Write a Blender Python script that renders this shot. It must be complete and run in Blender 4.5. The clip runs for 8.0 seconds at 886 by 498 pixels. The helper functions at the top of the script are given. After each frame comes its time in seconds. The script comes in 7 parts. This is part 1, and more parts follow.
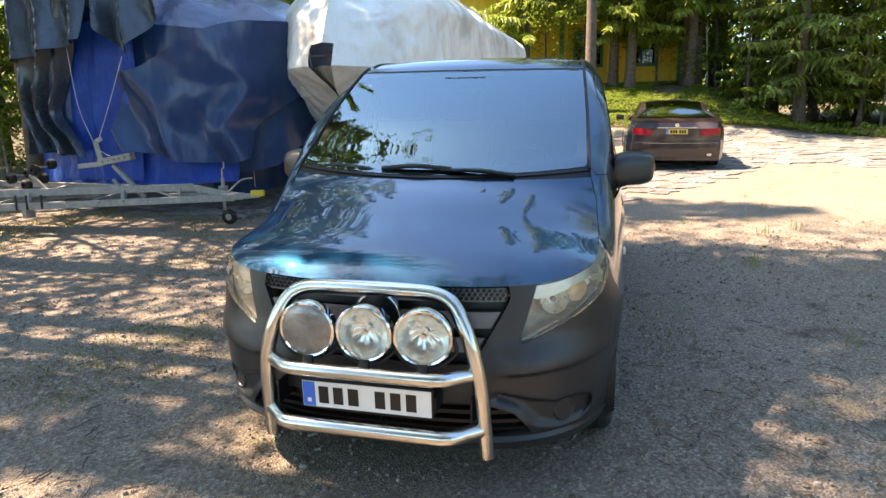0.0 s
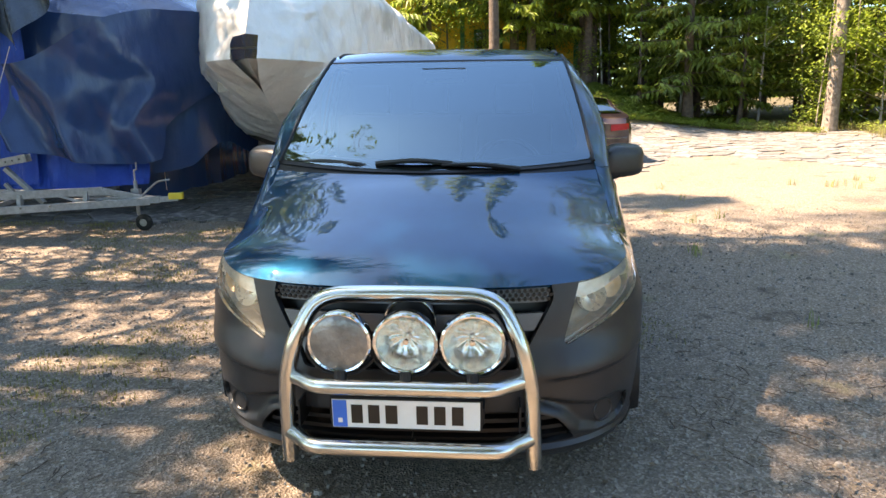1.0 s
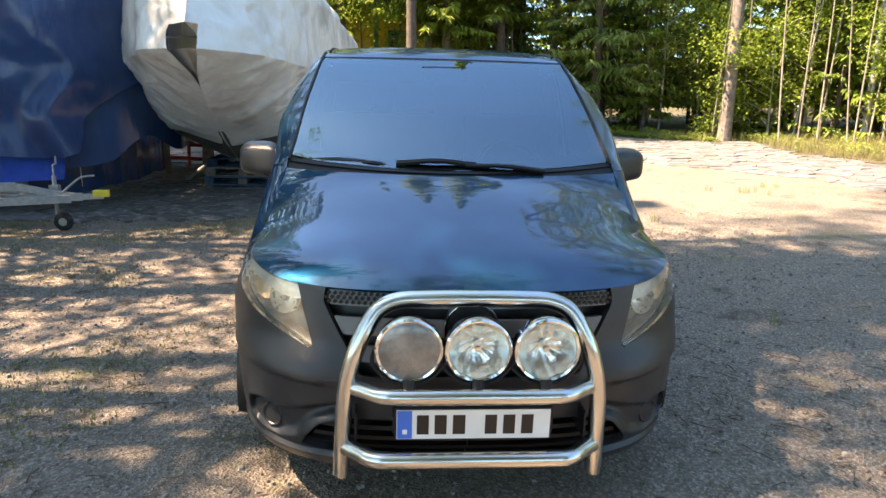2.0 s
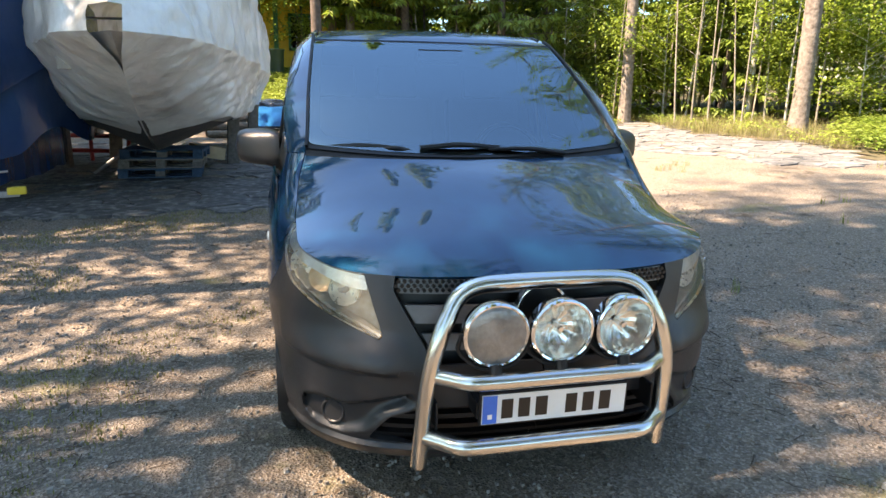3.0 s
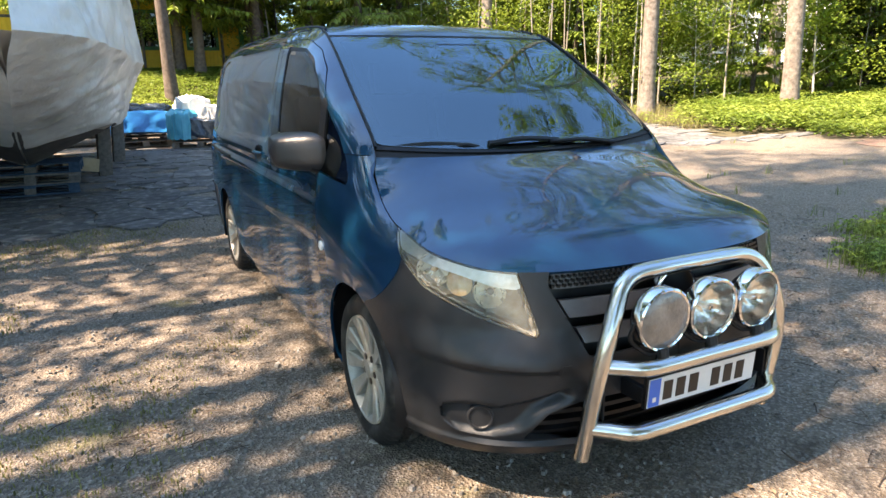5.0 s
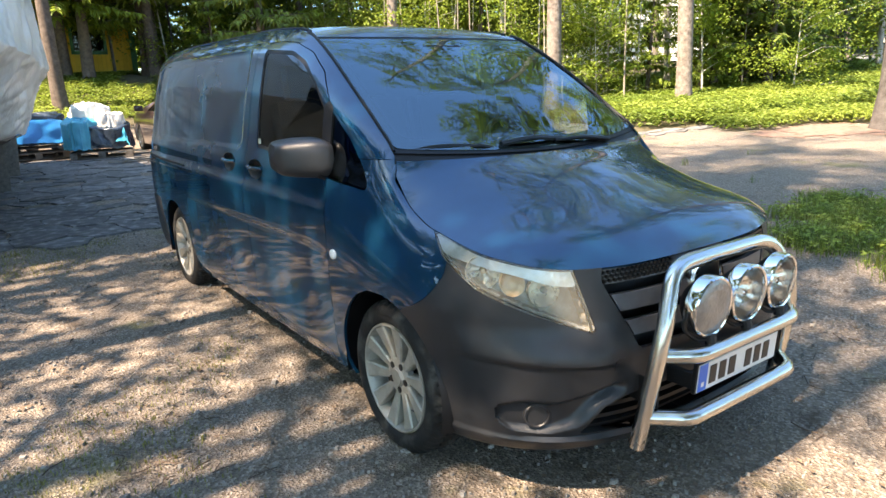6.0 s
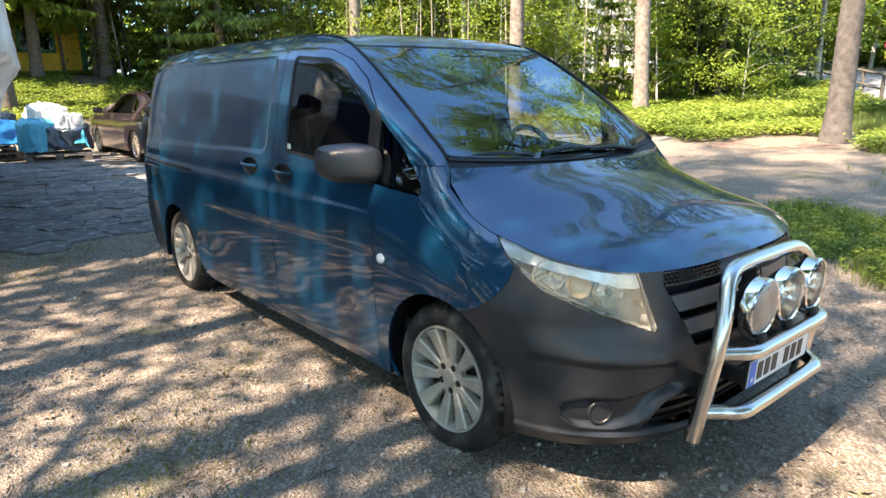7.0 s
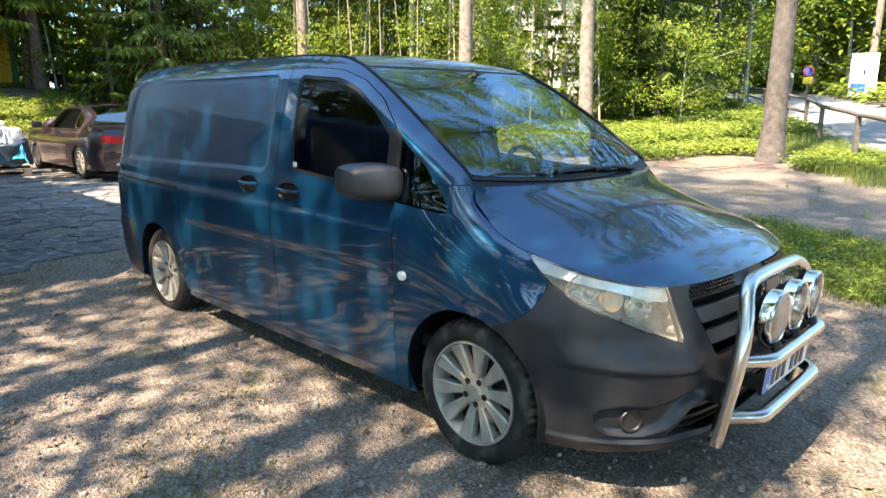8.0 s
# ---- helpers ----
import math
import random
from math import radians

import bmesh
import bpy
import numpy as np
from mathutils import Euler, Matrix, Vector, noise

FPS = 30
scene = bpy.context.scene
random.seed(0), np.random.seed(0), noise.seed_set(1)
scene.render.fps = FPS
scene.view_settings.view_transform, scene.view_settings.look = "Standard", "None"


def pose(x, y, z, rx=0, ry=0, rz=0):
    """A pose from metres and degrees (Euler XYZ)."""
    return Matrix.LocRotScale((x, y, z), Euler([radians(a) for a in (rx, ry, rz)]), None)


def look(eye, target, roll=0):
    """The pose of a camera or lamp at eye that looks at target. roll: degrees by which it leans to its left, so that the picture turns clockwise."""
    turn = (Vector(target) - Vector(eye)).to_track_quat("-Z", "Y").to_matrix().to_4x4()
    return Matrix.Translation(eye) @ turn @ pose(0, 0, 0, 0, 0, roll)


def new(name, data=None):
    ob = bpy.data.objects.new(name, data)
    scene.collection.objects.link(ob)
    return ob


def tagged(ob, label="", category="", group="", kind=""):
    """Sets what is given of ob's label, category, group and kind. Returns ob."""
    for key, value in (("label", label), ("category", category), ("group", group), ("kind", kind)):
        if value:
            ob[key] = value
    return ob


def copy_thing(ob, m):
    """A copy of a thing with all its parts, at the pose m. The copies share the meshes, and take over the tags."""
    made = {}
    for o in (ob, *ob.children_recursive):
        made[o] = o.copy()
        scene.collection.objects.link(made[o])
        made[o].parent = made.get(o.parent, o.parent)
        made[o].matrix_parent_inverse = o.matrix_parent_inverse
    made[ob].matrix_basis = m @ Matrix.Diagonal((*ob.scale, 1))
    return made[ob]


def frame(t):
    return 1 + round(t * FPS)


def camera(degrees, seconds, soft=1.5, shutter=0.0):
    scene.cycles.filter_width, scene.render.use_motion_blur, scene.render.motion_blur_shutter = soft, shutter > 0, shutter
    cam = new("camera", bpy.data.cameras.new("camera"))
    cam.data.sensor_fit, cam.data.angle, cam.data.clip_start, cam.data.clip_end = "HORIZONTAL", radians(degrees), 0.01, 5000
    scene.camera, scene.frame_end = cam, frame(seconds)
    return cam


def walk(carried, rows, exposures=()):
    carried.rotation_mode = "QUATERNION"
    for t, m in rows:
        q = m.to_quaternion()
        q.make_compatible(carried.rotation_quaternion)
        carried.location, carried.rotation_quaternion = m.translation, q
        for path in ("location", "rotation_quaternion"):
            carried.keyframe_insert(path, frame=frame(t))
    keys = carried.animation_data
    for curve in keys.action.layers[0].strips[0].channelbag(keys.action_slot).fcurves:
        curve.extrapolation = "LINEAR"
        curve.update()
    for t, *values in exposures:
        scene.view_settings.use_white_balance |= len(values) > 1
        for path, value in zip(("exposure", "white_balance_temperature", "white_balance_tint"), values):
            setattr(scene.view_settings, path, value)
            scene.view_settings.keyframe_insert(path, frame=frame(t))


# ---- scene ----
cam = camera(67.5, 8.0)
METRES, EYE, TILT, LEAN, TURN = 4.158, 1.59, 0.0, 0.0, 14.0
ROWS = [
    (0.0, 0.0, 0.0, 0.0, -0.12, -12.37, 0.52),
    (0.5, -0.0651, 0.0194, -0.0013, -5.5, -12.6, 0.5),
    (1.0, -0.1223, 0.0546, -0.0076, -9.35, -12.59, 0.58),
    (1.5, -0.1882, 0.0799, -0.0087, -13.15, -12.37, -0.37),
    (3.0, -0.384, 0.1647, -0.0161, -26.96, -13.45, -0.82),
    (3.5, -0.4497, 0.1983, -0.0153, -31.09, -14.58, 0.79),
    (4.0, -0.4889, 0.2417, -0.0191, -36.86, -14.27, 0.72),
    (4.5, -0.538, 0.2793, -0.0175, -37.76, -14.11, 0.11),
    (5.0, -0.5834, 0.3119, -0.0156, -40.87, -13.88, 0.96),
    (6.5, -0.7099, 0.4456, -0.01, -52.65, -13.9, 1.33),
    (7.0, -0.7495, 0.4759, -0.0075, -54.09, -13.5, 0.69),
    (7.5, -0.7785, 0.5155, -0.0067, -57.17, -13.05, 1.1),
    (8.0, -0.8124, 0.5435, -0.0032, -59.36, -12.07, -0.03),
]
walk_base = pose(0.862, -2.303, EYE, TILT, LEAN, TURN)
walk(cam, [(t, walk_base @ pose(METRES * x, METRES * y, METRES * z, 90 + pitch, roll, yaw)) for t, x, y, z, yaw, pitch, roll in ROWS],
     [(0.0, 2.53, 10000, 22), (1.6, 2.50, 9900, 22), (3.0, 2.42, 9400, 21), (5.0, 2.43, 9100, 20), (8.0, 2.50, 8500, 17)])

# ---- light ----
SUN_ELEVATION, SUN_AZIMUTH = 55.0, 270.0   # the sun stands over -x
world = bpy.data.worlds.new("sky")
scene.world = world
world.use_nodes = True
wn = world.node_tree.nodes
sky = wn.new("ShaderNodeTexSky")
sky.sky_type = "NISHITA"
sky.sun_disc = False
sky.sun_elevation, sky.sun_rotation = radians(SUN_ELEVATION), radians(SUN_AZIMUTH)
sky.air_density, sky.dust_density, sky.ozone_density = 1.0, 1.2, 3.0
wn["Background"].inputs["Strength"].default_value = 0.135
clear = wn.new("ShaderNodeMix")   # a clear, deep blue day
clear.data_type, clear.blend_type = "RGBA", "MULTIPLY"
clear.inputs["Factor"].default_value = 1.0
clear.inputs[7].default_value = (0.56, 0.92, 1.18, 1)
world.node_tree.links.new(sky.outputs[0], clear.inputs[6])
world.node_tree.links.new(clear.outputs[2], wn["Background"].inputs["Color"])
sun_data = bpy.data.lights.new("sun", "SUN")
sun_data.energy, sun_data.angle, sun_data.color = 4.55, radians(0.55), (1.0, 0.965, 0.91)
sun = new("sun", sun_data)
sun.matrix_world = look((-30, 0, 42.8), (0, 0, 0))

# ---- materials ----
def nodes_of(name):
    m = bpy.data.materials.new(name)
    m.use_nodes = True
    return m, m.node_tree.nodes, m.node_tree.links, m.node_tree.nodes["Principled BSDF"]


def mat(name, dark, light, scale=8.0, rough=0.6, rough2=None, bump=0.0, fine=120.0, metal=0.0, coat=0.0, spots=None, spot_scale=2.0, spot_cut=0.62, random_mix=0.0, island=0.0):
    """A surface with variation at two scales, on world positions: blotches of two colours, fine grain in the relief, and spots of a third colour."""
    m, n, l, b = nodes_of(name)
    geo = n.new("ShaderNodeNewGeometry")
    big = n.new("ShaderNodeTexNoise")
    big.inputs["Scale"].default_value, big.inputs["Detail"].default_value, big.inputs["Roughness"].default_value = scale, 6, 0.62
    l.new(geo.outputs["Position"], big.inputs["Vector"])
    mix = n.new("ShaderNodeValToRGB")
    mix.color_ramp.elements[0].position, mix.color_ramp.elements[1].position = 0.32, 0.68
    mix.color_ramp.elements[0].color, mix.color_ramp.elements[1].color = (*dark, 1), (*light, 1)
    l.new(big.outputs["Fac"], mix.inputs["Fac"])
    colour = mix.outputs["Color"]
    if spots:
        sp = n.new("ShaderNodeTexNoise")
        sp.inputs["Scale"].default_value, sp.inputs["Detail"].default_value = spot_scale, 5
        l.new(geo.outputs["Position"], sp.inputs["Vector"])
        cut = n.new("ShaderNodeMapRange")
        cut.inputs["From Min"].default_value, cut.inputs["From Max"].default_value = spot_cut - 0.07, spot_cut + 0.07
        l.new(sp.outputs["Fac"], cut.inputs["Value"])
        mx = n.new("ShaderNodeMix")
        mx.data_type = "RGBA"
        l.new(cut.outputs["Result"], mx.inputs["Factor"])
        l.new(colour, mx.inputs[6])
        mx.inputs[7].default_value = (*spots, 1)
        colour = mx.outputs[2]
    if random_mix or island:
        if island:
            source = geo.outputs["Random Per Island"]
        else:
            source = n.new("ShaderNodeObjectInfo").outputs["Random"]
        amount = random_mix or island
        mr = n.new("ShaderNodeMapRange")
        mr.inputs["To Min"].default_value, mr.inputs["To Max"].default_value = 1 - amount, 1 + amount
        l.new(source, mr.inputs["Value"])
        hs = n.new("ShaderNodeHueSaturation")
        l.new(mr.outputs["Result"], hs.inputs["Value"])
        l.new(colour, hs.inputs["Color"])
        colour = hs.outputs["Color"]
    l.new(colour, b.inputs["Base Color"])
    rr = n.new("ShaderNodeMapRange")
    rr.inputs["To Min"].default_value, rr.inputs["To Max"].default_value = rough, rough if rough2 is None else rough2
    l.new(big.outputs["Fac"], rr.inputs["Value"])
    l.new(rr.outputs["Result"], b.inputs["Roughness"])
    b.inputs["Metallic"].default_value = metal
    b.inputs["Coat Weight"].default_value = coat
    b.inputs["Coat Roughness"].default_value = 0.03
    if bump:
        fn = n.new("ShaderNodeTexNoise")
        fn.inputs["Scale"].default_value, fn.inputs["Detail"].default_value = fine, 4
        l.new(geo.outputs["Position"], fn.inputs["Vector"])
        bp = n.new("ShaderNodeBump")
        bp.inputs["Strength"].default_value, bp.inputs["Distance"].default_value = 1.0, bump
        l.new(fn.outputs["Fac"], bp.inputs["Height"])
        l.new(bp.outputs["Normal"], b.inputs["Normal"])
    return m


def leaf_mat(name, dark, light, through_light=0.35, scale=1.2):
    """Leaves: two greens by island and place, with some light through the blade."""
    m = mat(name, dark, light, scale=scale, rough=0.55, island=0.35)
    n, l = m.node_tree.nodes, m.node_tree.links
    b, out = n["Principled BSDF"], n["Material Output"]
    tr = n.new("ShaderNodeBsdfTranslucent")
    src = b.inputs["Base Color"].links[0].from_socket
    l.new(src, tr.inputs["Color"])
    mx = n.new("ShaderNodeMixShader")
    mx.inputs["Fac"].default_value = through_light
    l.new(b.outputs[0], mx.inputs[1])
    l.new(tr.outputs[0], mx.inputs[2])
    l.new(mx.outputs[0], out.inputs["Surface"])
    return m


def glass_mat(name, tint, rough=0.0, gloss=1.5, sheen=(1, 1, 1), haze=0.0):
    """A thin pane: tinted light straight through, a Fresnel mirror on top; haze: the share that scuffs scatter."""
    m = bpy.data.materials.new(name)
    m.use_nodes = True
    n, l = m.node_tree.nodes, m.node_tree.links
    n.remove(n["Principled BSDF"])
    tr, gl = n.new("ShaderNodeBsdfTransparent"), n.new("ShaderNodeBsdfGlossy")
    tr.inputs["Color"].default_value = (*tint, 1)
    gl.inputs["Roughness"].default_value = rough
    gl.inputs["Color"].default_value = (*sheen, 1)
    fr = n.new("ShaderNodeFresnel")
    fr.inputs["IOR"].default_value = gloss
    mx = n.new("ShaderNodeMixShader")
    l.new(fr.outputs[0], mx.inputs["Fac"])
    l.new(tr.outputs[0], mx.inputs[1])
    if haze:
        df, cloudy, wear, share = n.new("ShaderNodeBsdfDiffuse"), n.new("ShaderNodeMixShader"), n.new("ShaderNodeTexNoise"), n.new("ShaderNodeMapRange")
        df.inputs["Color"].default_value = (0.72, 0.68, 0.58, 1)
        wear.inputs["Scale"].default_value, wear.inputs["Detail"].default_value = 14.0, 5
        share.inputs["To Min"].default_value, share.inputs["To Max"].default_value = haze * 0.4, haze * 1.6
        l.new(wear.outputs["Fac"], share.inputs["Value"])
        l.new(share.outputs["Result"], cloudy.inputs["Fac"])
        l.new(tr.outputs[0], cloudy.inputs[1])
        l.new(df.outputs[0], cloudy.inputs[2])
        l.new(cloudy.outputs[0], mx.inputs[1])
    l.new(gl.outputs[0], mx.inputs[2])
    l.new(mx.outputs[0], n["Material Output"].inputs["Surface"])
    return m


def ground_mat():
    """Packed gravel: grey-brown fines, pale stone specks, dusty and damp patches."""
    m, n, l, b = nodes_of("gravel")
    geo = n.new("ShaderNodeNewGeometry")

    def noise_tex(scale, detail=5):
        t = n.new("ShaderNodeTexNoise")
        t.inputs["Scale"].default_value, t.inputs["Detail"].default_value, t.inputs["Roughness"].default_value = scale, detail, 0.65
        l.new(geo.outputs["Position"], t.inputs["Vector"])
        return t.outputs["Fac"]

    def ramp(fac, stops):
        r = n.new("ShaderNodeValToRGB")
        e = r.color_ramp.elements
        e[0].position, e[0].color = stops[0][0], (*stops[0][1], 1)
        e[1].position, e[1].color = stops[-1][0], (*stops[-1][1], 1)
        for p, c in stops[1:-1]:
            e.new(p).color = (*c, 1)
        l.new(fac, r.inputs["Fac"])
        return r.outputs["Color"]

    def blend(fac, a, c, kind="MIX"):
        x = n.new("ShaderNodeMix")
        x.data_type, x.blend_type = "RGBA", kind
        if isinstance(fac, float):
            x.inputs["Factor"].default_value = fac
        else:
            l.new(fac, x.inputs["Factor"])
        l.new(a, x.inputs[6])
        l.new(c, x.inputs[7])
        return x.outputs[2]

    fines = ramp(noise_tex(55, 7), [(0.3, (0.063, 0.049, 0.039)), (0.5, (0.195, 0.155, 0.122)), (0.72, (0.351, 0.287, 0.232))])
    patches = ramp(noise_tex(0.7, 6), [(0.34, (0.239, 0.195, 0.157)), (0.52, (0.180, 0.139, 0.107)), (0.68, (0.101, 0.074, 0.055))])
    both = blend(0.5, fines, patches)
    cells = n.new("ShaderNodeTexVoronoi")
    cells.inputs["Scale"].default_value = 85
    l.new(geo.outputs["Position"], cells.inputs["Vector"])
    specks = ramp(cells.outputs["Color"], [(0.2, (0.106, 0.086, 0.070)), (0.55, (0.220, 0.179, 0.143)), (0.9, (0.468, 0.405, 0.338))])
    both = blend(0.55, both, specks)
    def where(fac, low, high, colour, under):
        """Another colour where a noise runs high, with a ragged edge."""
        m_ = n.new("ShaderNodeMapRange")
        m_.inputs["From Min"].default_value, m_.inputs["From Max"].default_value = low, high
        l.new(fac, m_.inputs["Value"])
        c = n.new("ShaderNodeRGB")
        c.outputs[0].default_value = (*colour, 1)
        return blend(m_.outputs["Result"], under, c.outputs[0])

    both = where(noise_tex(1.1, 9), .60, .74, (0.17, 0.165, 0.065), both)    # moss
    both = where(noise_tex(2.3, 10), .58, .72, (0.060, 0.044, 0.033), both)  # dark soil
    both = where(noise_tex(14, 6), .66, .74, (0.10, 0.058, 0.036), both)     # rotten leaf
    l.new(both, b.inputs["Base Color"])
    b.inputs["Roughness"].default_value = 0.92
    b.inputs["Specular IOR Level"].default_value = 0.25
    add = n.new("ShaderNodeMath")
    add.operation = "ADD"
    l.new(cells.outputs["Distance"], add.inputs[0])
    l.new(noise_tex(38, 8), add.inputs[1])
    bp = n.new("ShaderNodeBump")
    bp.inputs["Strength"].default_value, bp.inputs["Distance"].default_value = 1.0, 0.012
    l.new(add.outputs[0], bp.inputs["Height"])
    l.new(bp.outputs["Normal"], b.inputs["Normal"])
    return m


def paint_mat():
    """Dark petrol-blue metallic paint under clear lacquer, with a film of dust."""
    m = mat("blue_paint", (0.0007, 0.039, 0.087), (0.0010, 0.049, 0.107), scale=3, rough=0.33, rough2=0.29, metal=0.45, coat=1.0)
    b = m.node_tree.nodes["Principled BSDF"]
    b.inputs["Coat IOR"].default_value = 1.62
    b.inputs["Coat Roughness"].default_value = 0.018
    b.inputs["Specular IOR Level"].default_value = 0.0
    return m


GRAVEL = ground_mat()
PAINT = paint_mat()
def creased(m, fine, turn):
    """Draws the relief of a sheet out into long slanting creases."""
    n, l = m.node_tree.nodes, m.node_tree.links
    for node in list(n):
        if node.bl_idname == "ShaderNodeTexNoise" and abs(node.inputs["Scale"].default_value - fine) < 0.01:
            mapping = n.new("ShaderNodeMapping")
            mapping.inputs["Rotation"].default_value = turn
            mapping.inputs["Scale"].default_value = (0.8, 0.8, 0.32)
            l.new(node.inputs["Vector"].links[0].from_socket, mapping.inputs["Vector"])
            l.new(mapping.outputs["Vector"], node.inputs["Vector"])


GREY_PLASTIC = mat("grey_plastic", (0.015, 0.016, 0.018), (0.023, 0.024, 0.027), scale=5, rough=0.36, rough2=0.27, bump=0.0006, fine=700)
BLACK_PLASTIC = mat("black_plastic", (0.004, 0.004, 0.005), (0.008, 0.008, 0.009), scale=9, rough=0.5, bump=0.0004, fine=600)
GRILLE_GREY = mat("grille_grey", (0.10, 0.10, 0.104), (0.14, 0.14, 0.145), scale=9, rough=0.34, metal=0.3)
RUBBER = mat("rubber", (0.007, 0.007, 0.007), (0.018, 0.0165, 0.015), scale=14, rough=0.62, rough2=0.85, bump=0.002, fine=160, spots=(0.055, 0.050, 0.044), spot_scale=9, spot_cut=0.60)
for dull in (BLACK_PLASTIC, RUBBER):
    dull.node_tree.nodes["Principled BSDF"].inputs["Specular IOR Level"].default_value = 0.36
STEEL = mat("polished_steel", (0.58, 0.56, 0.52), (0.68, 0.66, 0.61), scale=2, rough=0.19, rough2=0.23, metal=1.0)
CHROME = mat("chrome", (0.75, 0.75, 0.75), (0.82, 0.82, 0.82), scale=6, rough=0.06, rough2=0.10, metal=1.0)
ALLOY = mat("alloy", (0.33, 0.30, 0.25), (0.45, 0.41, 0.345), scale=20, rough=0.42, metal=0.4)
REFLECTOR = mat("lamp_reflector", (0.88, 0.80, 0.66), (0.95, 0.89, 0.77), scale=40, rough=0.22, rough2=0.34, metal=0.6, bump=0.003, fine=60)
LAMP_BEZEL = mat("lamp_bezel", (0.22, 0.21, 0.19), (0.32, 0.31, 0.28), scale=22, rough=0.35, rough2=0.5, metal=0.3)
LAMP_STRIP = mat("lamp_strip", (0.50, 0.50, 0.49), (0.64, 0.64, 0.62), scale=30, rough=0.26, rough2=0.36, metal=0.9, bump=0.003, fine=50)
LAMP_SILVER = mat("lamp_silver", (0.30, 0.27, 0.22), (0.46, 0.425, 0.36), scale=22, rough=0.36, rough2=0.5, metal=0.25, bump=0.003, fine=40)
LAMP_BOWL = mat("fluted_bowl", (0.88, 0.88, 0.84), (0.95, 0.95, 0.91), scale=30, rough=0.16, rough2=0.26, metal=1.0, bump=0.004, fine=34)
AMBER = mat("amber_bulb", (0.80, 0.53, 0.29), (0.90, 0.66, 0.42), scale=30, rough=0.25, metal=0.2, bump=0.004, fine=70)
GLASS = glass_mat("glass", (0.55, 0.60, 0.57), gloss=1.36)
CAR_GLASS = glass_mat("car_glass", (0.05, 0.055, 0.05), rough=0.04, gloss=1.35, sheen=(0.30, 0.31, 0.29))
SCREEN_GLASS = glass_mat("windscreen_glass", (0.78, 0.82, 0.79), gloss=2.5, sheen=(0.64, 0.88, 0.97))
DARK_GLASS = glass_mat("dark_glass", (0.05, 0.06, 0.06), gloss=1.6)
LENS = glass_mat("lens", (0.96, 0.95, 0.92), rough=0.02, gloss=1.34)
HAZED_LENS = glass_mat("hazed_lens", (0.96, 0.95, 0.92), rough=0.03, gloss=1.34, haze=0.13)
FROSTED = mat("lamp_cover", (0.16, 0.16, 0.155), (0.30, 0.295, 0.28), scale=14, rough=0.28, rough2=0.4, metal=0.45, coat=0.8, bump=0.006, fine=30)
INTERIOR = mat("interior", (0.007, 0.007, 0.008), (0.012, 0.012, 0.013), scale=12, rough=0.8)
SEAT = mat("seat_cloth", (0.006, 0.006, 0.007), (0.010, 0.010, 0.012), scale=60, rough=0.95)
STICKER = mat("sticker", (0.30, 0.42, 0.40), (0.45, 0.55, 0.52), scale=60, rough=0.4)
WHITE = mat("plate_white", (0.70, 0.70, 0.68), (0.78, 0.78, 0.76), scale=9, rough=0.35)
BLACK = mat("black", (0.004, 0.004, 0.004), (0.008, 0.008, 0.008), scale=9, rough=0.4)
PLATE_BLUE = mat("plate_blue", (0.004, 0.13, 0.56), (0.006, 0.16, 0.62), scale=9, rough=0.35)
PLATE_YELLOW = mat("plate_yellow", (0.65, 0.42, 0.05), (0.7, 0.47, 0.07), scale=9, rough=0.35)
ORANGE = mat("orange_lens", (0.75, 0.75, 0.72), (0.8, 0.8, 0.78), scale=9, rough=0.2)
GALVANISED = mat("galvanised_steel", (0.22, 0.23, 0.23), (0.36, 0.37, 0.37), scale=16, rough=0.45, rough2=0.6, metal=0.55)
BLUE_TARP = mat("blue_tarp", (0.005, 0.036, 0.110), (0.011, 0.055, 0.150), scale=1.4, rough=0.32, rough2=0.18, bump=0.022, fine=5.5)
DARK_TARP = mat("weathered_tarp", (0.018, 0.029, 0.044), (0.032, 0.047, 0.068), scale=2.4, rough=0.34, rough2=0.20, bump=0.022, fine=6)
BRIGHT_TARP = mat("bright_blue_tarp", (0.001, 0.045, 0.29), (0.002, 0.080, 0.41), scale=3, rough=0.32, bump=0.04, fine=10)
for sheet_mat, spec in ((BRIGHT_TARP, 0.18), (BLUE_TARP, 0.5), (DARK_TARP, 0.8)):
    sheet_mat.node_tree.nodes["Principled BSDF"].inputs["Specular IOR Level"].default_value = spec
AZURE_TARP = mat("azure_tarp", (0.001, 0.19, 0.50), (0.003, 0.27, 0.60), scale=3, rough=0.4, bump=0.006, fine=16)
TURQUOISE_TARP = mat("turquoise_tarp", (0.006, 0.28, 0.40), (0.02, 0.40, 0.52), scale=5, rough=0.45, bump=0.006, fine=16)
SILVER_TARP = mat("silver_tarp", (0.68, 0.665, 0.63), (0.82, 0.81, 0.78), scale=2.2, rough=0.24, rough2=0.38, bump=0.065, fine=4.2, spots=(0.48, 0.46, 0.42), spot_scale=1.6, spot_cut=0.6)
for sheet_mat, fine, turn in ((BLUE_TARP, 5.5, (0.3, 0.45, 0)), (DARK_TARP, 6, (0.2, -0.35, 0)), (BRIGHT_TARP, 10, (0.1, 0.2, 0)), (SILVER_TARP, 4.2, (0.4, 0.5, 0))):
    creased(sheet_mat, fine, turn)
WHITE_TARP = mat("white_tarp", (0.55, 0.53, 0.48), (0.72, 0.70, 0.66), scale=4, rough=0.5, bump=0.006, fine=16)
HULL = mat("hull", (0.30, 0.28, 0.25), (0.45, 0.43, 0.39), scale=3, rough=0.4)
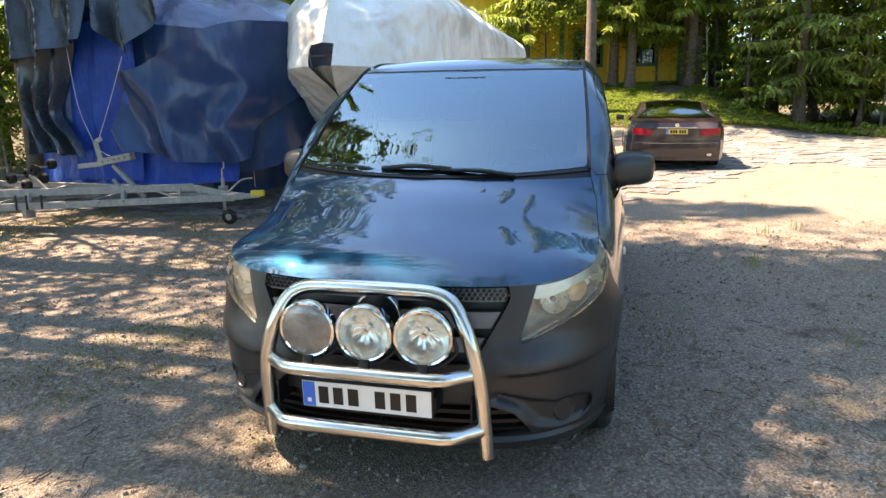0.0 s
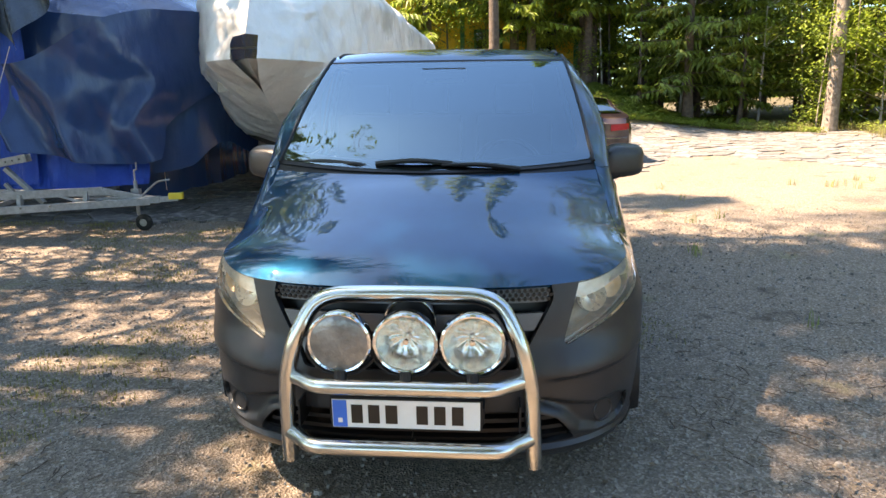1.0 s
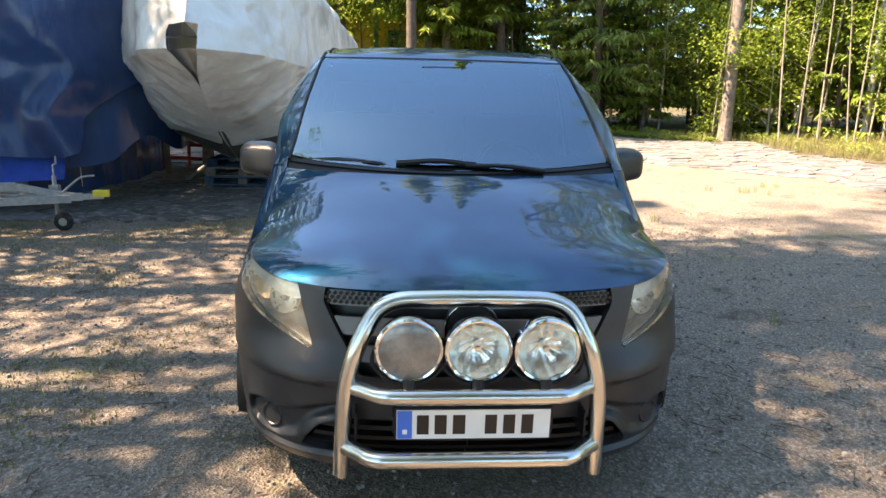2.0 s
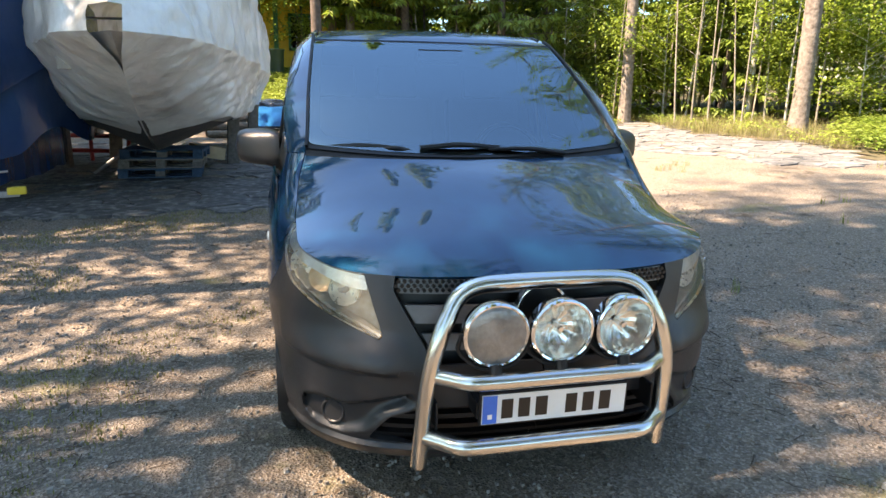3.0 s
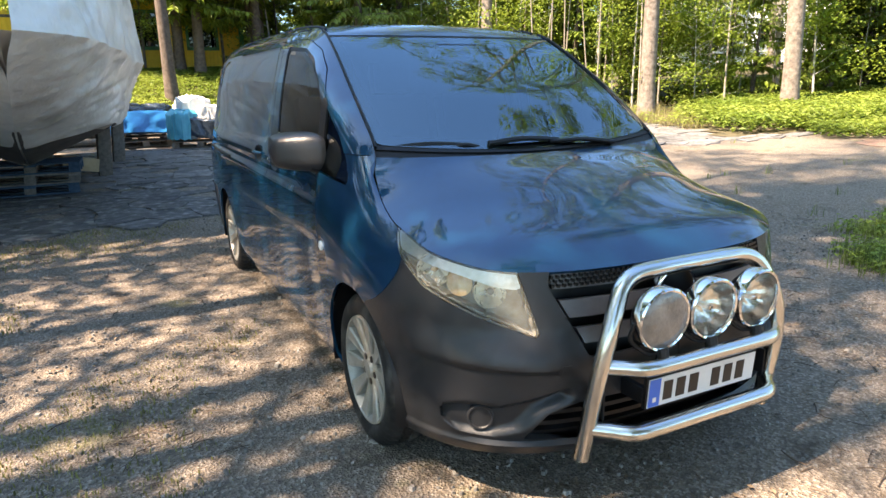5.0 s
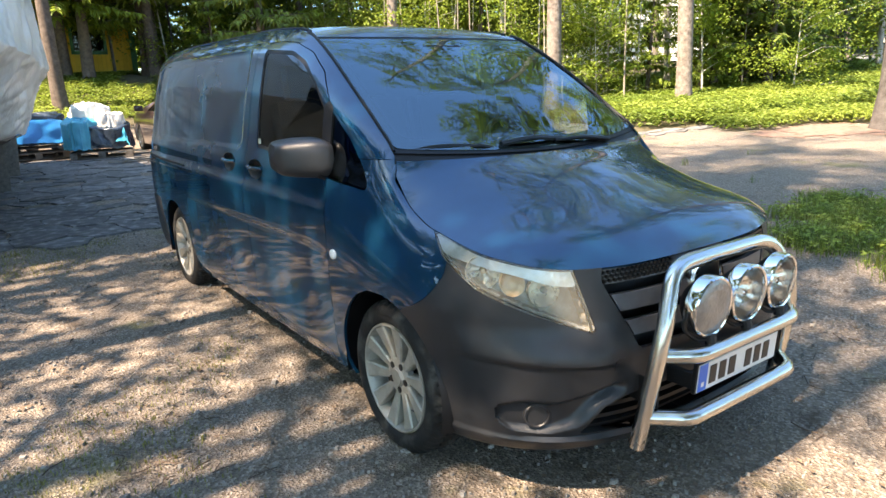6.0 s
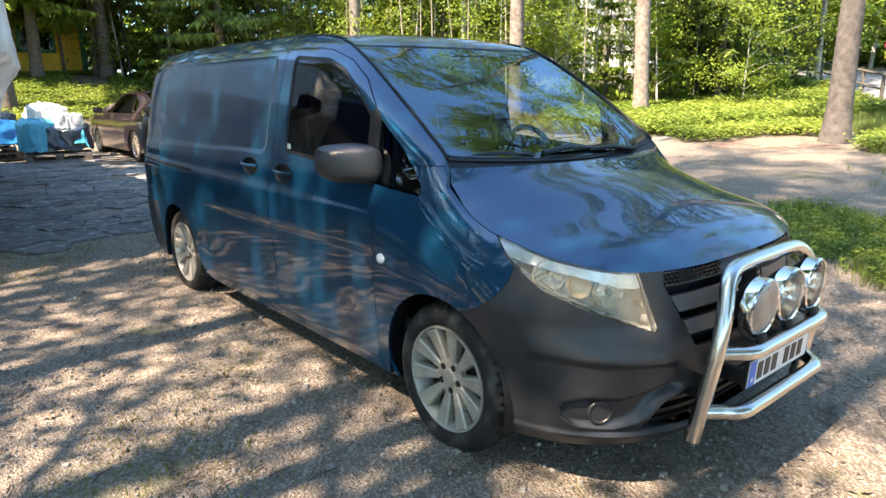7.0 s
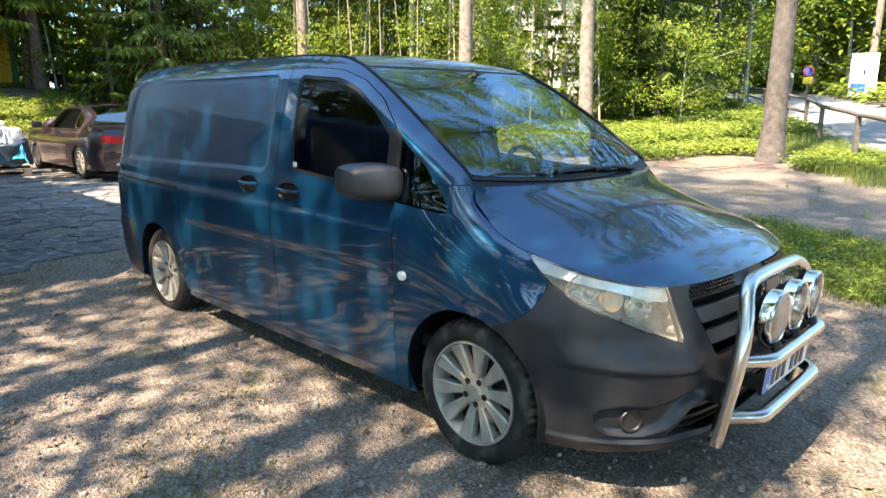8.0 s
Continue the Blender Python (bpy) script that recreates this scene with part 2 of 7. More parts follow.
ANTIFOUL = mat("antifouling", (0.06, 0.055, 0.05), (0.12, 0.10, 0.09), scale=5, rough=0.8, bump=0.003, fine=40)
WOOD_GREY = mat("weathered_wood", (0.10, 0.085, 0.07), (0.20, 0.175, 0.15), scale=18, rough=0.85, bump=0.003, fine=90, random_mix=0.2)
WOOD_BLUE = mat("blue_painted_wood", (0.010, 0.038, 0.070), (0.03, 0.075, 0.125), scale=18, rough=0.85, bump=0.002, fine=90)
CARTON = mat("cardboard", (0.33, 0.23, 0.13), (0.42, 0.31, 0.19), scale=10, rough=0.85)
RED_STEEL = mat("red_paint", (0.42, 0.025, 0.02), (0.55, 0.05, 0.04), scale=10, rough=0.45)
YELLOW_PLASTIC = mat("yellow_plastic", (0.65, 0.45, 0.03), (0.72, 0.52, 0.05), scale=10, rough=0.45)
CAR_PAINT = mat("maroon_paint", (0.010, 0.003, 0.005), (0.017, 0.007, 0.010), scale=3, rough=0.38, metal=0.3, coat=0.9, spots=(0.085, 0.055, 0.045), spot_scale=1.6, spot_cut=0.60)
RED_LENS = mat("red_lens", (0.26, 0.006, 0.012), (0.38, 0.012, 0.02), scale=30, rough=0.15)
HOUSE_YELLOW = mat("yellow_boards", (0.70, 0.40, 0.035), (0.78, 0.48, 0.05), scale=5, rough=0.75, random_mix=0.08)
HOUSE_GREEN = mat("green_trim", (0.02, 0.13, 0.05), (0.03, 0.18, 0.07), scale=5, rough=0.6)
BARREL_GREEN = mat("barrel_green", (0.012, 0.035, 0.018), (0.02, 0.05, 0.028), scale=5, rough=0.5)
STONE = mat("foundation", (0.12, 0.115, 0.11), (0.2, 0.19, 0.18), scale=8, rough=0.9, bump=0.004, fine=60)
ROOF_TILE = mat("roof_tin", (0.07, 0.03, 0.025), (0.10, 0.045, 0.035), scale=6, rough=0.7)
# near plates (SLAB): the same asphalt with shade darkened into its colour
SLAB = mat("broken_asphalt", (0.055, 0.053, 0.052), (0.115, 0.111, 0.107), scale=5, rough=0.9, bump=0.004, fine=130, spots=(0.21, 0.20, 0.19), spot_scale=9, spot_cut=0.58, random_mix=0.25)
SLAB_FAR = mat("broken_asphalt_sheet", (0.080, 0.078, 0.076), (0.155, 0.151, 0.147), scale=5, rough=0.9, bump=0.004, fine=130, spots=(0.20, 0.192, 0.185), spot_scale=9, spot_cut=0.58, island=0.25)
PEBBLE = mat("pebbles", (0.12, 0.105, 0.092), (0.28, 0.255, 0.225), scale=30, rough=0.85, island=0.45)
LITTER = mat("leaf_litter", (0.09, 0.06, 0.04), (0.20, 0.14, 0.09), scale=6, rough=0.9, island=0.4)
TWIG = mat("twigs", (0.035, 0.022, 0.015), (0.12, 0.08, 0.055), scale=9, rough=0.9, island=0.4)
MOSS = leaf_mat("moss", (0.12, 0.12, 0.03), (0.26, 0.24, 0.08), 0.2, 4.0)
SOIL = mat("forest_floor", (0.045, 0.040, 0.018), (0.11, 0.085, 0.045), scale=3, rough=0.95, bump=0.03, fine=14)
ROAD = mat("asphalt_road", (0.15, 0.15, 0.15), (0.22, 0.22, 0.215), scale=6, rough=0.9, bump=0.003, fine=140)
BARK_PINE = mat("pine_bark", (0.10, 0.078, 0.064), (0.275, 0.228, 0.19), scale=9, rough=0.9, bump=0.02, fine=22)
BARK_SPRUCE = mat("spruce_bark", (0.07, 0.05, 0.04), (0.16, 0.12, 0.095), scale=9, rough=0.92, bump=0.015, fine=30)
BARK_GREY = mat("grey_bark", (0.048, 0.041, 0.036), (0.115, 0.10, 0.089), scale=7, rough=0.92, bump=0.012, fine=30)
BARK_PALE = mat("pale_bark", (0.28, 0.26, 0.23), (0.50, 0.47, 0.43), scale=6, rough=0.85, bump=0.004, fine=40)
STEM_BARK = mat("stem_bark", (0.16, 0.135, 0.105), (0.34, 0.30, 0.25), scale=6, rough=0.9)
NEEDLES = leaf_mat("spruce_needles", (0.088, 0.138, 0.024), (0.21, 0.275, 0.048), 0.4, 0.8)
# house spruces: a paler needle copy with sunlight put into its colour
NEEDLES_SUNLIT = leaf_mat("sunlit_needles", (0.118, 0.178, 0.024), (0.29, 0.365, 0.058), 0.5, 0.8)
NEEDLE_BED = mat("needle_bed", (0.13, 0.075, 0.055), (0.26, 0.165, 0.125), scale=7, rough=0.95, bump=0.012, fine=40)
RAIL_WOOD = mat("grey_rail_wood", (0.060, 0.052, 0.045), (0.12, 0.105, 0.092), scale=16, rough=0.85, bump=0.003, fine=90)
NEEDLES_YOUNG = leaf_mat("young_needles", (0.09, 0.15, 0.02), (0.24, 0.31, 0.045), 0.4, 0.8)
LEAVES = leaf_mat("leaves", (0.11, 0.18, 0.024), (0.28, 0.36, 0.055), 0.5, 0.9)
LEAVES_DARK = leaf_mat("dark_leaves", (0.06, 0.115, 0.018), (0.15, 0.22, 0.038), 0.45, 0.9)
COVER = leaf_mat("ground_cover_leaves", (0.13, 0.20, 0.032), (0.29, 0.355, 0.07), 0.45, 0.5)
GRASS = leaf_mat("grass_blades", (0.08, 0.13, 0.02), (0.22, 0.27, 0.06), 0.35, 1.5)
DRY_GRASS = leaf_mat("dry_grass", (0.16, 0.15, 0.05), (0.30, 0.27, 0.11), 0.3, 3.0)
SIGN_BLUE = mat("sign_blue", (0.01, 0.10, 0.45), (0.02, 0.14, 0.55), scale=9, rough=0.4)
BLANK_WHITE = mat("white_paint", (0.72, 0.72, 0.72), (0.8, 0.8, 0.8), scale=2, rough=0.5)

# ---- mesh helpers ----
def link(name, bm, material, parent=None, label="", smooth=True):
    me = bpy.data.meshes.new(name)
    bm.normal_update()
    if smooth:
        for f in bm.faces:
            f.smooth = True
        for e in bm.edges:
            if len(e.link_faces) == 2 and e.calc_face_angle(0) > 0.6:
                e.smooth = False
    bm.to_mesh(me)
    bm.free()
    me.materials.append(material)
    ob = new(name, me)
    if parent is not None:
        ob.parent = parent
        ob.matrix_parent_inverse = parent.matrix_world.inverted()
    if label:
        ob["label"] = label
    return ob


def part(name, bm, material, parent, label="", smooth=True):
    return link(name, bm, material, parent, label, smooth)


def thing(name, label, category, group="", kind="", at=(0, 0, 0), turn=0):
    """An Empty at the base of a thing that parents its parts."""
    e = new(name)
    e.empty_display_size = 0.1
    e.matrix_world = pose(*at, 0, 0, turn)
    return tagged(e, label, category, group, kind)


def box(bm, x0, x1, y0, y1, z0, z1, bevel=0.0, m=None):
    vs = [bm.verts.new((x, y, z)) for z in (z0, z1) for y in (y0, y1) for x in (x0, x1)]
    fs = [bm.faces.new([vs[i] for i in q]) for q in ((0, 2, 3, 1), (4, 5, 7, 6), (0, 1, 5, 4), (2, 6, 7, 3), (0, 4, 6, 2), (1, 3, 7, 5))]
    if bevel:
        r = bmesh.ops.bevel(bm, geom=list({e for f in fs for e in f.edges}), offset=bevel, segments=2, affect="EDGES", profile=0.7)
        vs = list({v for f in r["faces"] for v in f.verts} | {v for v in vs if v.is_valid})
    if m is not None:
        bmesh.ops.transform(bm, matrix=m, verts=[v for v in vs if v.is_valid])
    return vs


def box_bm(x0, x1, y0, y1, z0, z1, bevel=0.0, m=None):
    bm = bmesh.new()
    box(bm, x0, x1, y0, y1, z0, z1, bevel, m)
    return bm


def spline(points, steps=8, closed=False):
    """A smooth line through a few points."""
    p = [Vector(q) for q in points]
    out, n = [], len(p)
    for i in range(n if closed else n - 1):
        a, b = p[i], p[(i + 1) % n]
        q0 = p[i - 1] if closed or i > 0 else a * 2 - b
        q3 = p[(i + 2) % n] if closed or i + 2 < n else b * 2 - a
        for k in range(steps):
            t = k / steps
            out.append(0.5 * ((2 * a) + (b - q0) * t + (2 * q0 - 5 * a + 4 * b - q3) * t * t + (3 * a - q0 - 3 * b + q3) * t ** 3))
    if not closed:
        out.append(p[-1])
    return out


def tube(bm, line, radius, sides=10, closed=False, caps=True, squash=1.0):
    """A round rod along a line; radius: a number or one for each point."""
    line = [Vector(p) for p in line]
    n, rings, up = len(line), [], None
    for i, p in enumerate(line):
        a = line[i - 1] if (i or closed) else line[i]
        b = line[(i + 1) % n] if (i + 1 < n or closed) else line[i]
        d = (b - a).normalized()
        if up is None:
            up = d.cross(Vector((0, 0, 1)))
            if up.length < 0.05:
                up = d.cross(Vector((0, 1, 0)))
            up.normalize()
        up = (up - d * up.dot(d)).normalized()
        side_way = d.cross(up)
        r = radius[i] if isinstance(radius, (list, tuple)) else radius
        rings.append([bm.verts.new(p + up * (r * math.cos(2 * math.pi * k / sides)) + side_way * (r * squash * math.sin(2 * math.pi * k / sides))) for k in range(sides)])
    for i in range(n if closed else n - 1):
        a, b = rings[i], rings[(i + 1) % n]
        for k in range(sides):
            bm.faces.new((a[k], a[(k + 1) % sides], b[(k + 1) % sides], b[k]))
    if caps and not closed:
        bm.faces.new(rings[0][::-1])
        bm.faces.new(rings[-1])


def lathe(bm, profile, segments=32, axis="X", centre=(0, 0, 0), a0=0.0, a1=2 * math.pi):
    """Turns (along, radius) pairs round an axis through centre."""
    c, rings = Vector(centre), []
    full = abs(a1 - a0 - 2 * math.pi) < 1e-6
    for k in range(segments if full else segments + 1):
        a = a0 + (a1 - a0) * k / segments
        ring = []
        for along, r in profile:
            u, v = r * math.cos(a), r * math.sin(a)
            ring.append(bm.verts.new(c + Vector({"X": (along, u, v), "Y": (u, along, v), "Z": (u, v, along)}[axis])))
        rings.append(ring)
    m = len(rings)
    for k in range(m if full else m - 1):
        a, b = rings[k], rings[(k + 1) % m]
        for i in range(len(profile) - 1):
            q = [a[i], b[i], b[i + 1], a[i + 1]]
            bm.faces.new(q)
    bmesh.ops.remove_doubles(bm, verts=bm.verts, dist=1e-6)


def grid(bm, rows, flip=False, wrap=False):
    """Faces over rows of points."""
    vs = [[bm.verts.new(p) for p in row] for row in rows]
    for a, b in zip(vs, vs[1:]):
        m = len(a)
        for k in range(m if wrap else m - 1):
            q = (a[k], a[(k + 1) % m], b[(k + 1) % m], b[k])
            bm.faces.new(q[::-1] if flip else q)
    return vs


def smooth01(t):
    t = min(1.0, max(0.0, t))
    return t * t * (3 - 2 * t)


def key(keys, t):
    """A smooth value through (t, value) keys, without overshoot."""
    if t <= keys[0][0]:
        return keys[0][1]
    if t >= keys[-1][0]:
        return keys[-1][1]
    i = 0
    while t > keys[i + 1][0]:
        i += 1

    def slope(j):
        k = min(j, len(keys) - 2)
        if j in (0, len(keys) - 1):
            return (keys[k + 1][1] - keys[k][1]) / (keys[k + 1][0] - keys[k][0])
        a = (keys[j][1] - keys[j - 1][1]) / (keys[j][0] - keys[j - 1][0])
        b = (keys[j + 1][1] - keys[j][1]) / (keys[j + 1][0] - keys[j][0])
        return 0.0 if a * b <= 0 else 2 * a * b / (a + b)

    (t0, v0), (t1, v1) = keys[i], keys[i + 1]
    h = t1 - t0
    s = (t - t0) / h
    return v0 * (1 + 2 * s) * (1 - s) ** 2 + slope(i) * h * s * (1 - s) ** 2 + v1 * s * s * (3 - 2 * s) + slope(i + 1) * h * s * s * (s - 1)


def soft_ramp(v, w=1.5):
    return w * math.log1p(math.exp(min(v / w, 50)))


def ground_z(x, y):
    """The lie of the land: a faint rise to the back, more to +x, and a bank under the house."""
    rise = 0.036 * soft_ramp(x - 1.5) + 0.030 * soft_ramp(x - 17, 3) + 0.017 * soft_ramp(y - 2.5)
    bank = 1.75 * smooth01((y - 16.5) / 8.5) * smooth01((8.5 - x) / 5.5)
    return min(rise, 3.4) + bank


# ---- the van ----
WIDE = [(0.2, .895), (.3, .93), (.5, .952), (.75, .964), (.98, .962), (1.06, .945), (1.12, .937), (1.22, .908), (1.5, .857), (1.74, .795), (1.9, .74)]
NOSE = [(.2, .13), (.27, .07), (.36, .03), (.55, .03), (.68, .06), (.8, .08), (.9, .1), (1.3, .2)]
TAIL = [(.2, 5.05), (.4, 5.14), (.65, 5.14), (.72, 5.08), (1.1, 5.08), (1.8, 4.98)]
TOPZ = [(0, .895), (.34, .907), (.6, .945), (.875, 1.0), (.95, 1.045), (.975, 1.08), (1.0, 1.155), (1.04, 1.247), (1.2, 1.37), (1.5, 1.57), (1.8, 1.745), (1.95, 1.81), (2.15, 1.848), (2.6, 1.868), (4.0, 1.868), (4.75, 1.845), (5.0, 1.83), (5.75, 1.82)]
INSET = [(0, .0), (.34, .0), (.6, .03), (.875, .11), (1.03, .12), (1.5, .10), (1.95, .075), (2.4, .06), (4.75, .06), (5.75, .05)]
ROUND, REAR, REAR_ROUND = 3.1, 4.75, 4.5
FRONT_AXLE, REAR_AXLE, HUB_Z, ARCH = 0.915, 4.115, 0.332, 0.385


def poly_sd(points, x, y):
    """Signed distance to a polygon, positive inside."""
    best, inside = 1e9, False
    n = len(points)
    for i in range(n):
        ax, ay = points[i]
        bx, by = points[(i + 1) % n]
        ex, ey, wx, wy = bx - ax, by - ay, x - ax, y - ay
        t = min(1.0, max(0.0, (wx * ex + wy * ey) / (ex * ex + ey * ey)))
        dx, dy = wx - ex * t, wy - ey * t
        best = min(best, dx * dx + dy * dy)
        if (ay > y) != (by > y) and x < (bx - ax) * (y - ay) / (by - ay) + ax:
            inside = not inside
    return math.sqrt(best) * (1 if inside else -1)


def rounded(points, radius):
    """A polygon with its corners rounded."""
    out, n = [], len(points)
    for i in range(n):
        p, a, b = Vector(points[i]), Vector(points[i - 1]), Vector(points[(i + 1) % n])
        u, v = (a - p), (b - p)
        r = min(radius, u.length * 0.45, v.length * 0.45)
        p0, p1 = p + u.normalized() * r, p + v.normalized() * r
        for k in range(5):
            t = k / 4
            q = p0 * (1 - t) ** 2 + p * 2 * t * (1 - t) + p1 * t * t
            out.append((q.x, q.y))
    return out


HEADLIGHT = rounded([(.679, .681), (.985, .757), (1.28, .838), (1.458, .925), (1.55, 1.03), (1.3, 1.06), (.82, .97), (.80, .907)], .012)
GRILLE = rounded([(-.7, .60), (.455, .60), (.50, .66), (.66, .855), (.655, .93), (-.7, .93)], .02)
INTAKE = rounded([(-.7, .285), (.47, .285), (.76, .300), (.63, .405), (.50, .437), (.40, .445), (-.7, .445)], .02)
FOG = rounded([(.53, .458), (.66, .418), (.76, .345), (.90, .318), (1.09, .322), (1.165, .36), (1.16, .405), (1.03, .432), (.86, .425), (.70, .452), (.54, .486)], .02)
TOW = rounded([(.515, .53), (.585, .53), (.58, .585), (.52, .58)], .012)
DOOR = rounded([(1.40, .285), (1.375, .75), (1.395, 1.1), (1.45, 1.16), (1.45, 1.475), (1.62, 1.615), (1.80, 1.712), (1.98, 1.768), (2.15, 1.785), (2.43, 1.79), (2.455, 1.2), (2.445, .285)], .03)
DOOR_WINDOW = rounded([(1.475, 1.172), (1.475, 1.435), (1.63, 1.57), (1.80, 1.665), (1.97, 1.722), (2.325, 1.748), (2.305, 1.236)], .025)
QUARTER_WINDOW = rounded([(1.09, 1.125), (1.415, 1.155), (1.415, 1.43), (1.26, 1.31)], .02)
SLIDER = rounded([(2.462, .285), (2.47, 1.2), (2.445, 1.79), (3.68, 1.805), (3.70, 1.1), (3.66, .75), (3.55, .62), (3.52, .285)], .03)
SAIL = rounded([(1.405, 1.125), (1.405, 1.445), (1.452, 1.482), (1.492, 1.462), (1.492, 1.158)], .01)
STAMPING = rounded([(2.57, 1.215), (2.545, 1.757), (4.50, 1.762), (4.66, 1.72), (4.78, 1.18)], .06)


def plan(s, z):
    w = key(WIDE, z)
    if s < 1:
        th = max(1e-4, s * math.pi / 2)
        return w * math.sin(th) ** (2 / ROUND), 1 - (1 - key(NOSE, z)) * math.cos(th) ** (2 / ROUND)
    x = w - .05 * max(0, min(s, 5.1) - 4.1) ** 2
    if s <= REAR:
        return x, s
    th = max(1e-4, (REAR + 1 - s) * math.pi / 2)
    return x * math.sin(th) ** (2 / REAR_ROUND), REAR + (key(TAIL, z) - REAR) * math.cos(th) ** (2 / REAR_ROUND)


def side(s, z):
    """The flank and nose of the body: station s (round the nose to 1, then y, then round the tail) and height."""
    zt = key(TOPZ, s)
    x, y = plan(s, z)
    tall = .15 - .07 * smooth01((s - .6) / .2) * smooth01((1.9 - s) / .3)
    k = max(0.0, (z - (zt - tall)) / tall)
    tuck = .055 * smooth01((s - .55) / .3) * smooth01((1.45 - s) / .45)
    x -= max(0.0, key(INSET, s) - tuck) * k * k + tuck * smooth01((z - .72) / max(.1, zt - .72))
    if 2.4 < s < 4.9 and 1.1 < z < 1.8:
        x -= .010 * smooth01(.5 + poly_sd(STAMPING, y, z) / .014)
    if 1.2 < s < 4.9:   # the crease along the waist
        x -= .007 * smooth01((z - 1.0 - .014 * (y - 1.5)) / .016) * smooth01((s - 1.25) / .3) * smooth01((1.25 - z) / .2)
    if .6 < s < 4.75:
        x -= .015 * smooth01((.835 - .012 * (y - 2.5) - z) / .055) * smooth01((z - .27) / .28) * smooth01((s - 1.32) / .3) * smooth01((3.72 - s) / .22)
    if s < .75:
        a = x + y
        y += .038 * smooth01(.5 + poly_sd(FOG, a, z) / .030)
        y -= .030 * smooth01((z - .55 - .04 * (a - .7)) / .03) * smooth01((.72 - z) / .12) * smooth01((a - .5) / .2)
    if s < 1:   # chin lip that stands out at the foot of the bumper
        lip = smooth01((z - .205) / .02) * smooth01((.292 - z) / .022) * smooth01((1.02 - s) / .2)
        x, y = x * (1 + .012 * lip), y - .034 * lip * (1 - s)
    return Vector((max(x, 0), y, z))


def body_edge(s):
    return side(s, key(TOPZ, s))


def clip_panel(surf, us, vs, fields, rim=.014, both=True, flip=False):
    """A panel of a surface over (u, v), cut to where all fields are positive, with a turned-in rim. both: its mirror image too."""
    table, verts, polys = {}, [], []

    def vert(u, v):
        k = (round(u, 5), round(v, 5))
        if k not in table:
            p = surf(u, v)
            table[k] = (len(verts), p, [f(p, u, v) for f in fields])
            verts.append(p)
        return (k[0], k[1])

    for u0, u1 in zip(us, us[1:]):
        for v0, v1 in zip(vs, vs[1:]):
            poly = [vert(u0, v0), vert(u1, v0), vert(u1, v1), vert(u0, v1)]
            for i in range(len(fields)):
                values = [table[k][2][i] for k in poly]
                if min(values) >= 0:
                    continue
                if max(values) < 0:
                    poly = []
                    break
                cut = []
                for j, a in enumerate(poly):
                    b = poly[(j + 1) % len(poly)]
                    fa, fb = values[j], values[(j + 1) % len(poly)]
                    if fa >= 0:
                        cut.append(a)
                    if (fa >= 0) != (fb >= 0):
                        t = fa / (fa - fb)
                        if a > b:
                            lo, hi, t = b, a, 1 - t
                        else:
                            lo, hi = a, b
                        c = vert(lo[0] + (hi[0] - lo[0]) * t, lo[1] + (hi[1] - lo[1]) * t)
                        table[c][2][i] = max(0.0, table[c][2][i])
                        cut.append(c)
                poly = [k for j, k in enumerate(cut) if k != cut[j - 1]]
                if len(poly) < 3:
                    poly = []
                    break
            if poly:
                ids = [table[k][0] for k in poly]
                if len(set(ids)) == len(ids):
                    polys.append(ids)
    out = []
    for sign in ((1, -1) if both else (1,)):
        bm = bmesh.new()
        bv = [bm.verts.new((p.x * sign, p.y, p.z)) for p in verts]
        for ids in polys:
            f = [bv[i] for i in ids]
            try:
                bm.faces.new(f if (sign > 0) != flip else f[::-1])
            except ValueError:
                pass
        bmesh.ops.delete(bm, geom=[v for v in bm.verts if not v.link_faces], context="VERTS")
        bmesh.ops.remove_doubles(bm, verts=bm.verts, dist=2e-4)
        bm.normal_update()
        if rim:
            edges = [e for e in bm.edges if len(e.link_faces) == 1]
            inner = {}
            for e in edges:
                for v in e.verts:
                    if v not in inner:
                        inner[v] = v.co - v.normal * rim
            made = {v: bm.verts.new(c) for v, c in inner.items()}
            for e in edges:
                f = e.link_faces[0]
                a, b = e.verts
                loops = [l.vert for l in f.loops]
                i = loops.index(a)
                if loops[(i + 1) % len(loops)] is not b:
                    a, b = b, a
                bm.faces.new((b, a, made[a], made[b]))
                e.smooth = False
        out.append(bm)
    return out if both else out[0]


def fair(bm, times):
    """Evens out a panel between its edges, as pressed sheet is."""
    edge = {v for e in bm.edges if len(e.link_faces) != 2 or not e.smooth for v in e.verts}
    inner = [v for v in bm.verts if v not in edge]
    for _ in range(times):
        moved = [(v, sum((e.other_vert(v).co for e in v.link_edges), Vector()) / len(v.link_edges)) for v in inner]
        for v, c in moved:
            v.co = v.co.lerp(c, .5)
    return bm


def steps(a, b, n):
    return [a + (b - a) * i / n for i in range(n + 1)]


SILL = .215


def flank(s, v):
    return side(s, SILL + (key(TOPZ, s) - SILL) * v)


def keep(poly, coord, grow=0.0):
    if coord == "a":
        return lambda p, s, v: poly_sd(poly, p.x + p.y, p.z) + grow
    return lambda p, s, v: poly_sd(poly, p.y, p.z) + grow


def drop_out(poly, coord, grow=0.0):
    inner = keep(poly, coord, grow)
    return lambda p, s, v: -inner(p, s, v)


def off_arch(p, s, v):
    return min(math.hypot(p.y - FRONT_AXLE - .01, p.z - HUB_Z), math.hypot(p.y - REAR_AXLE - .01, p.z - HUB_Z)) - ARCH


WING_LINE = [(.55, 1.80), (.70, 1.71), (.722, 1.642), (.811, 1.503), (.876, 1.446), (.93, 1.43), (1.1, 1.40)]


def ahead_of_wing(p, s, v):
    return key(WING_LINE, p.z) - (p.x + p.y) - .0015


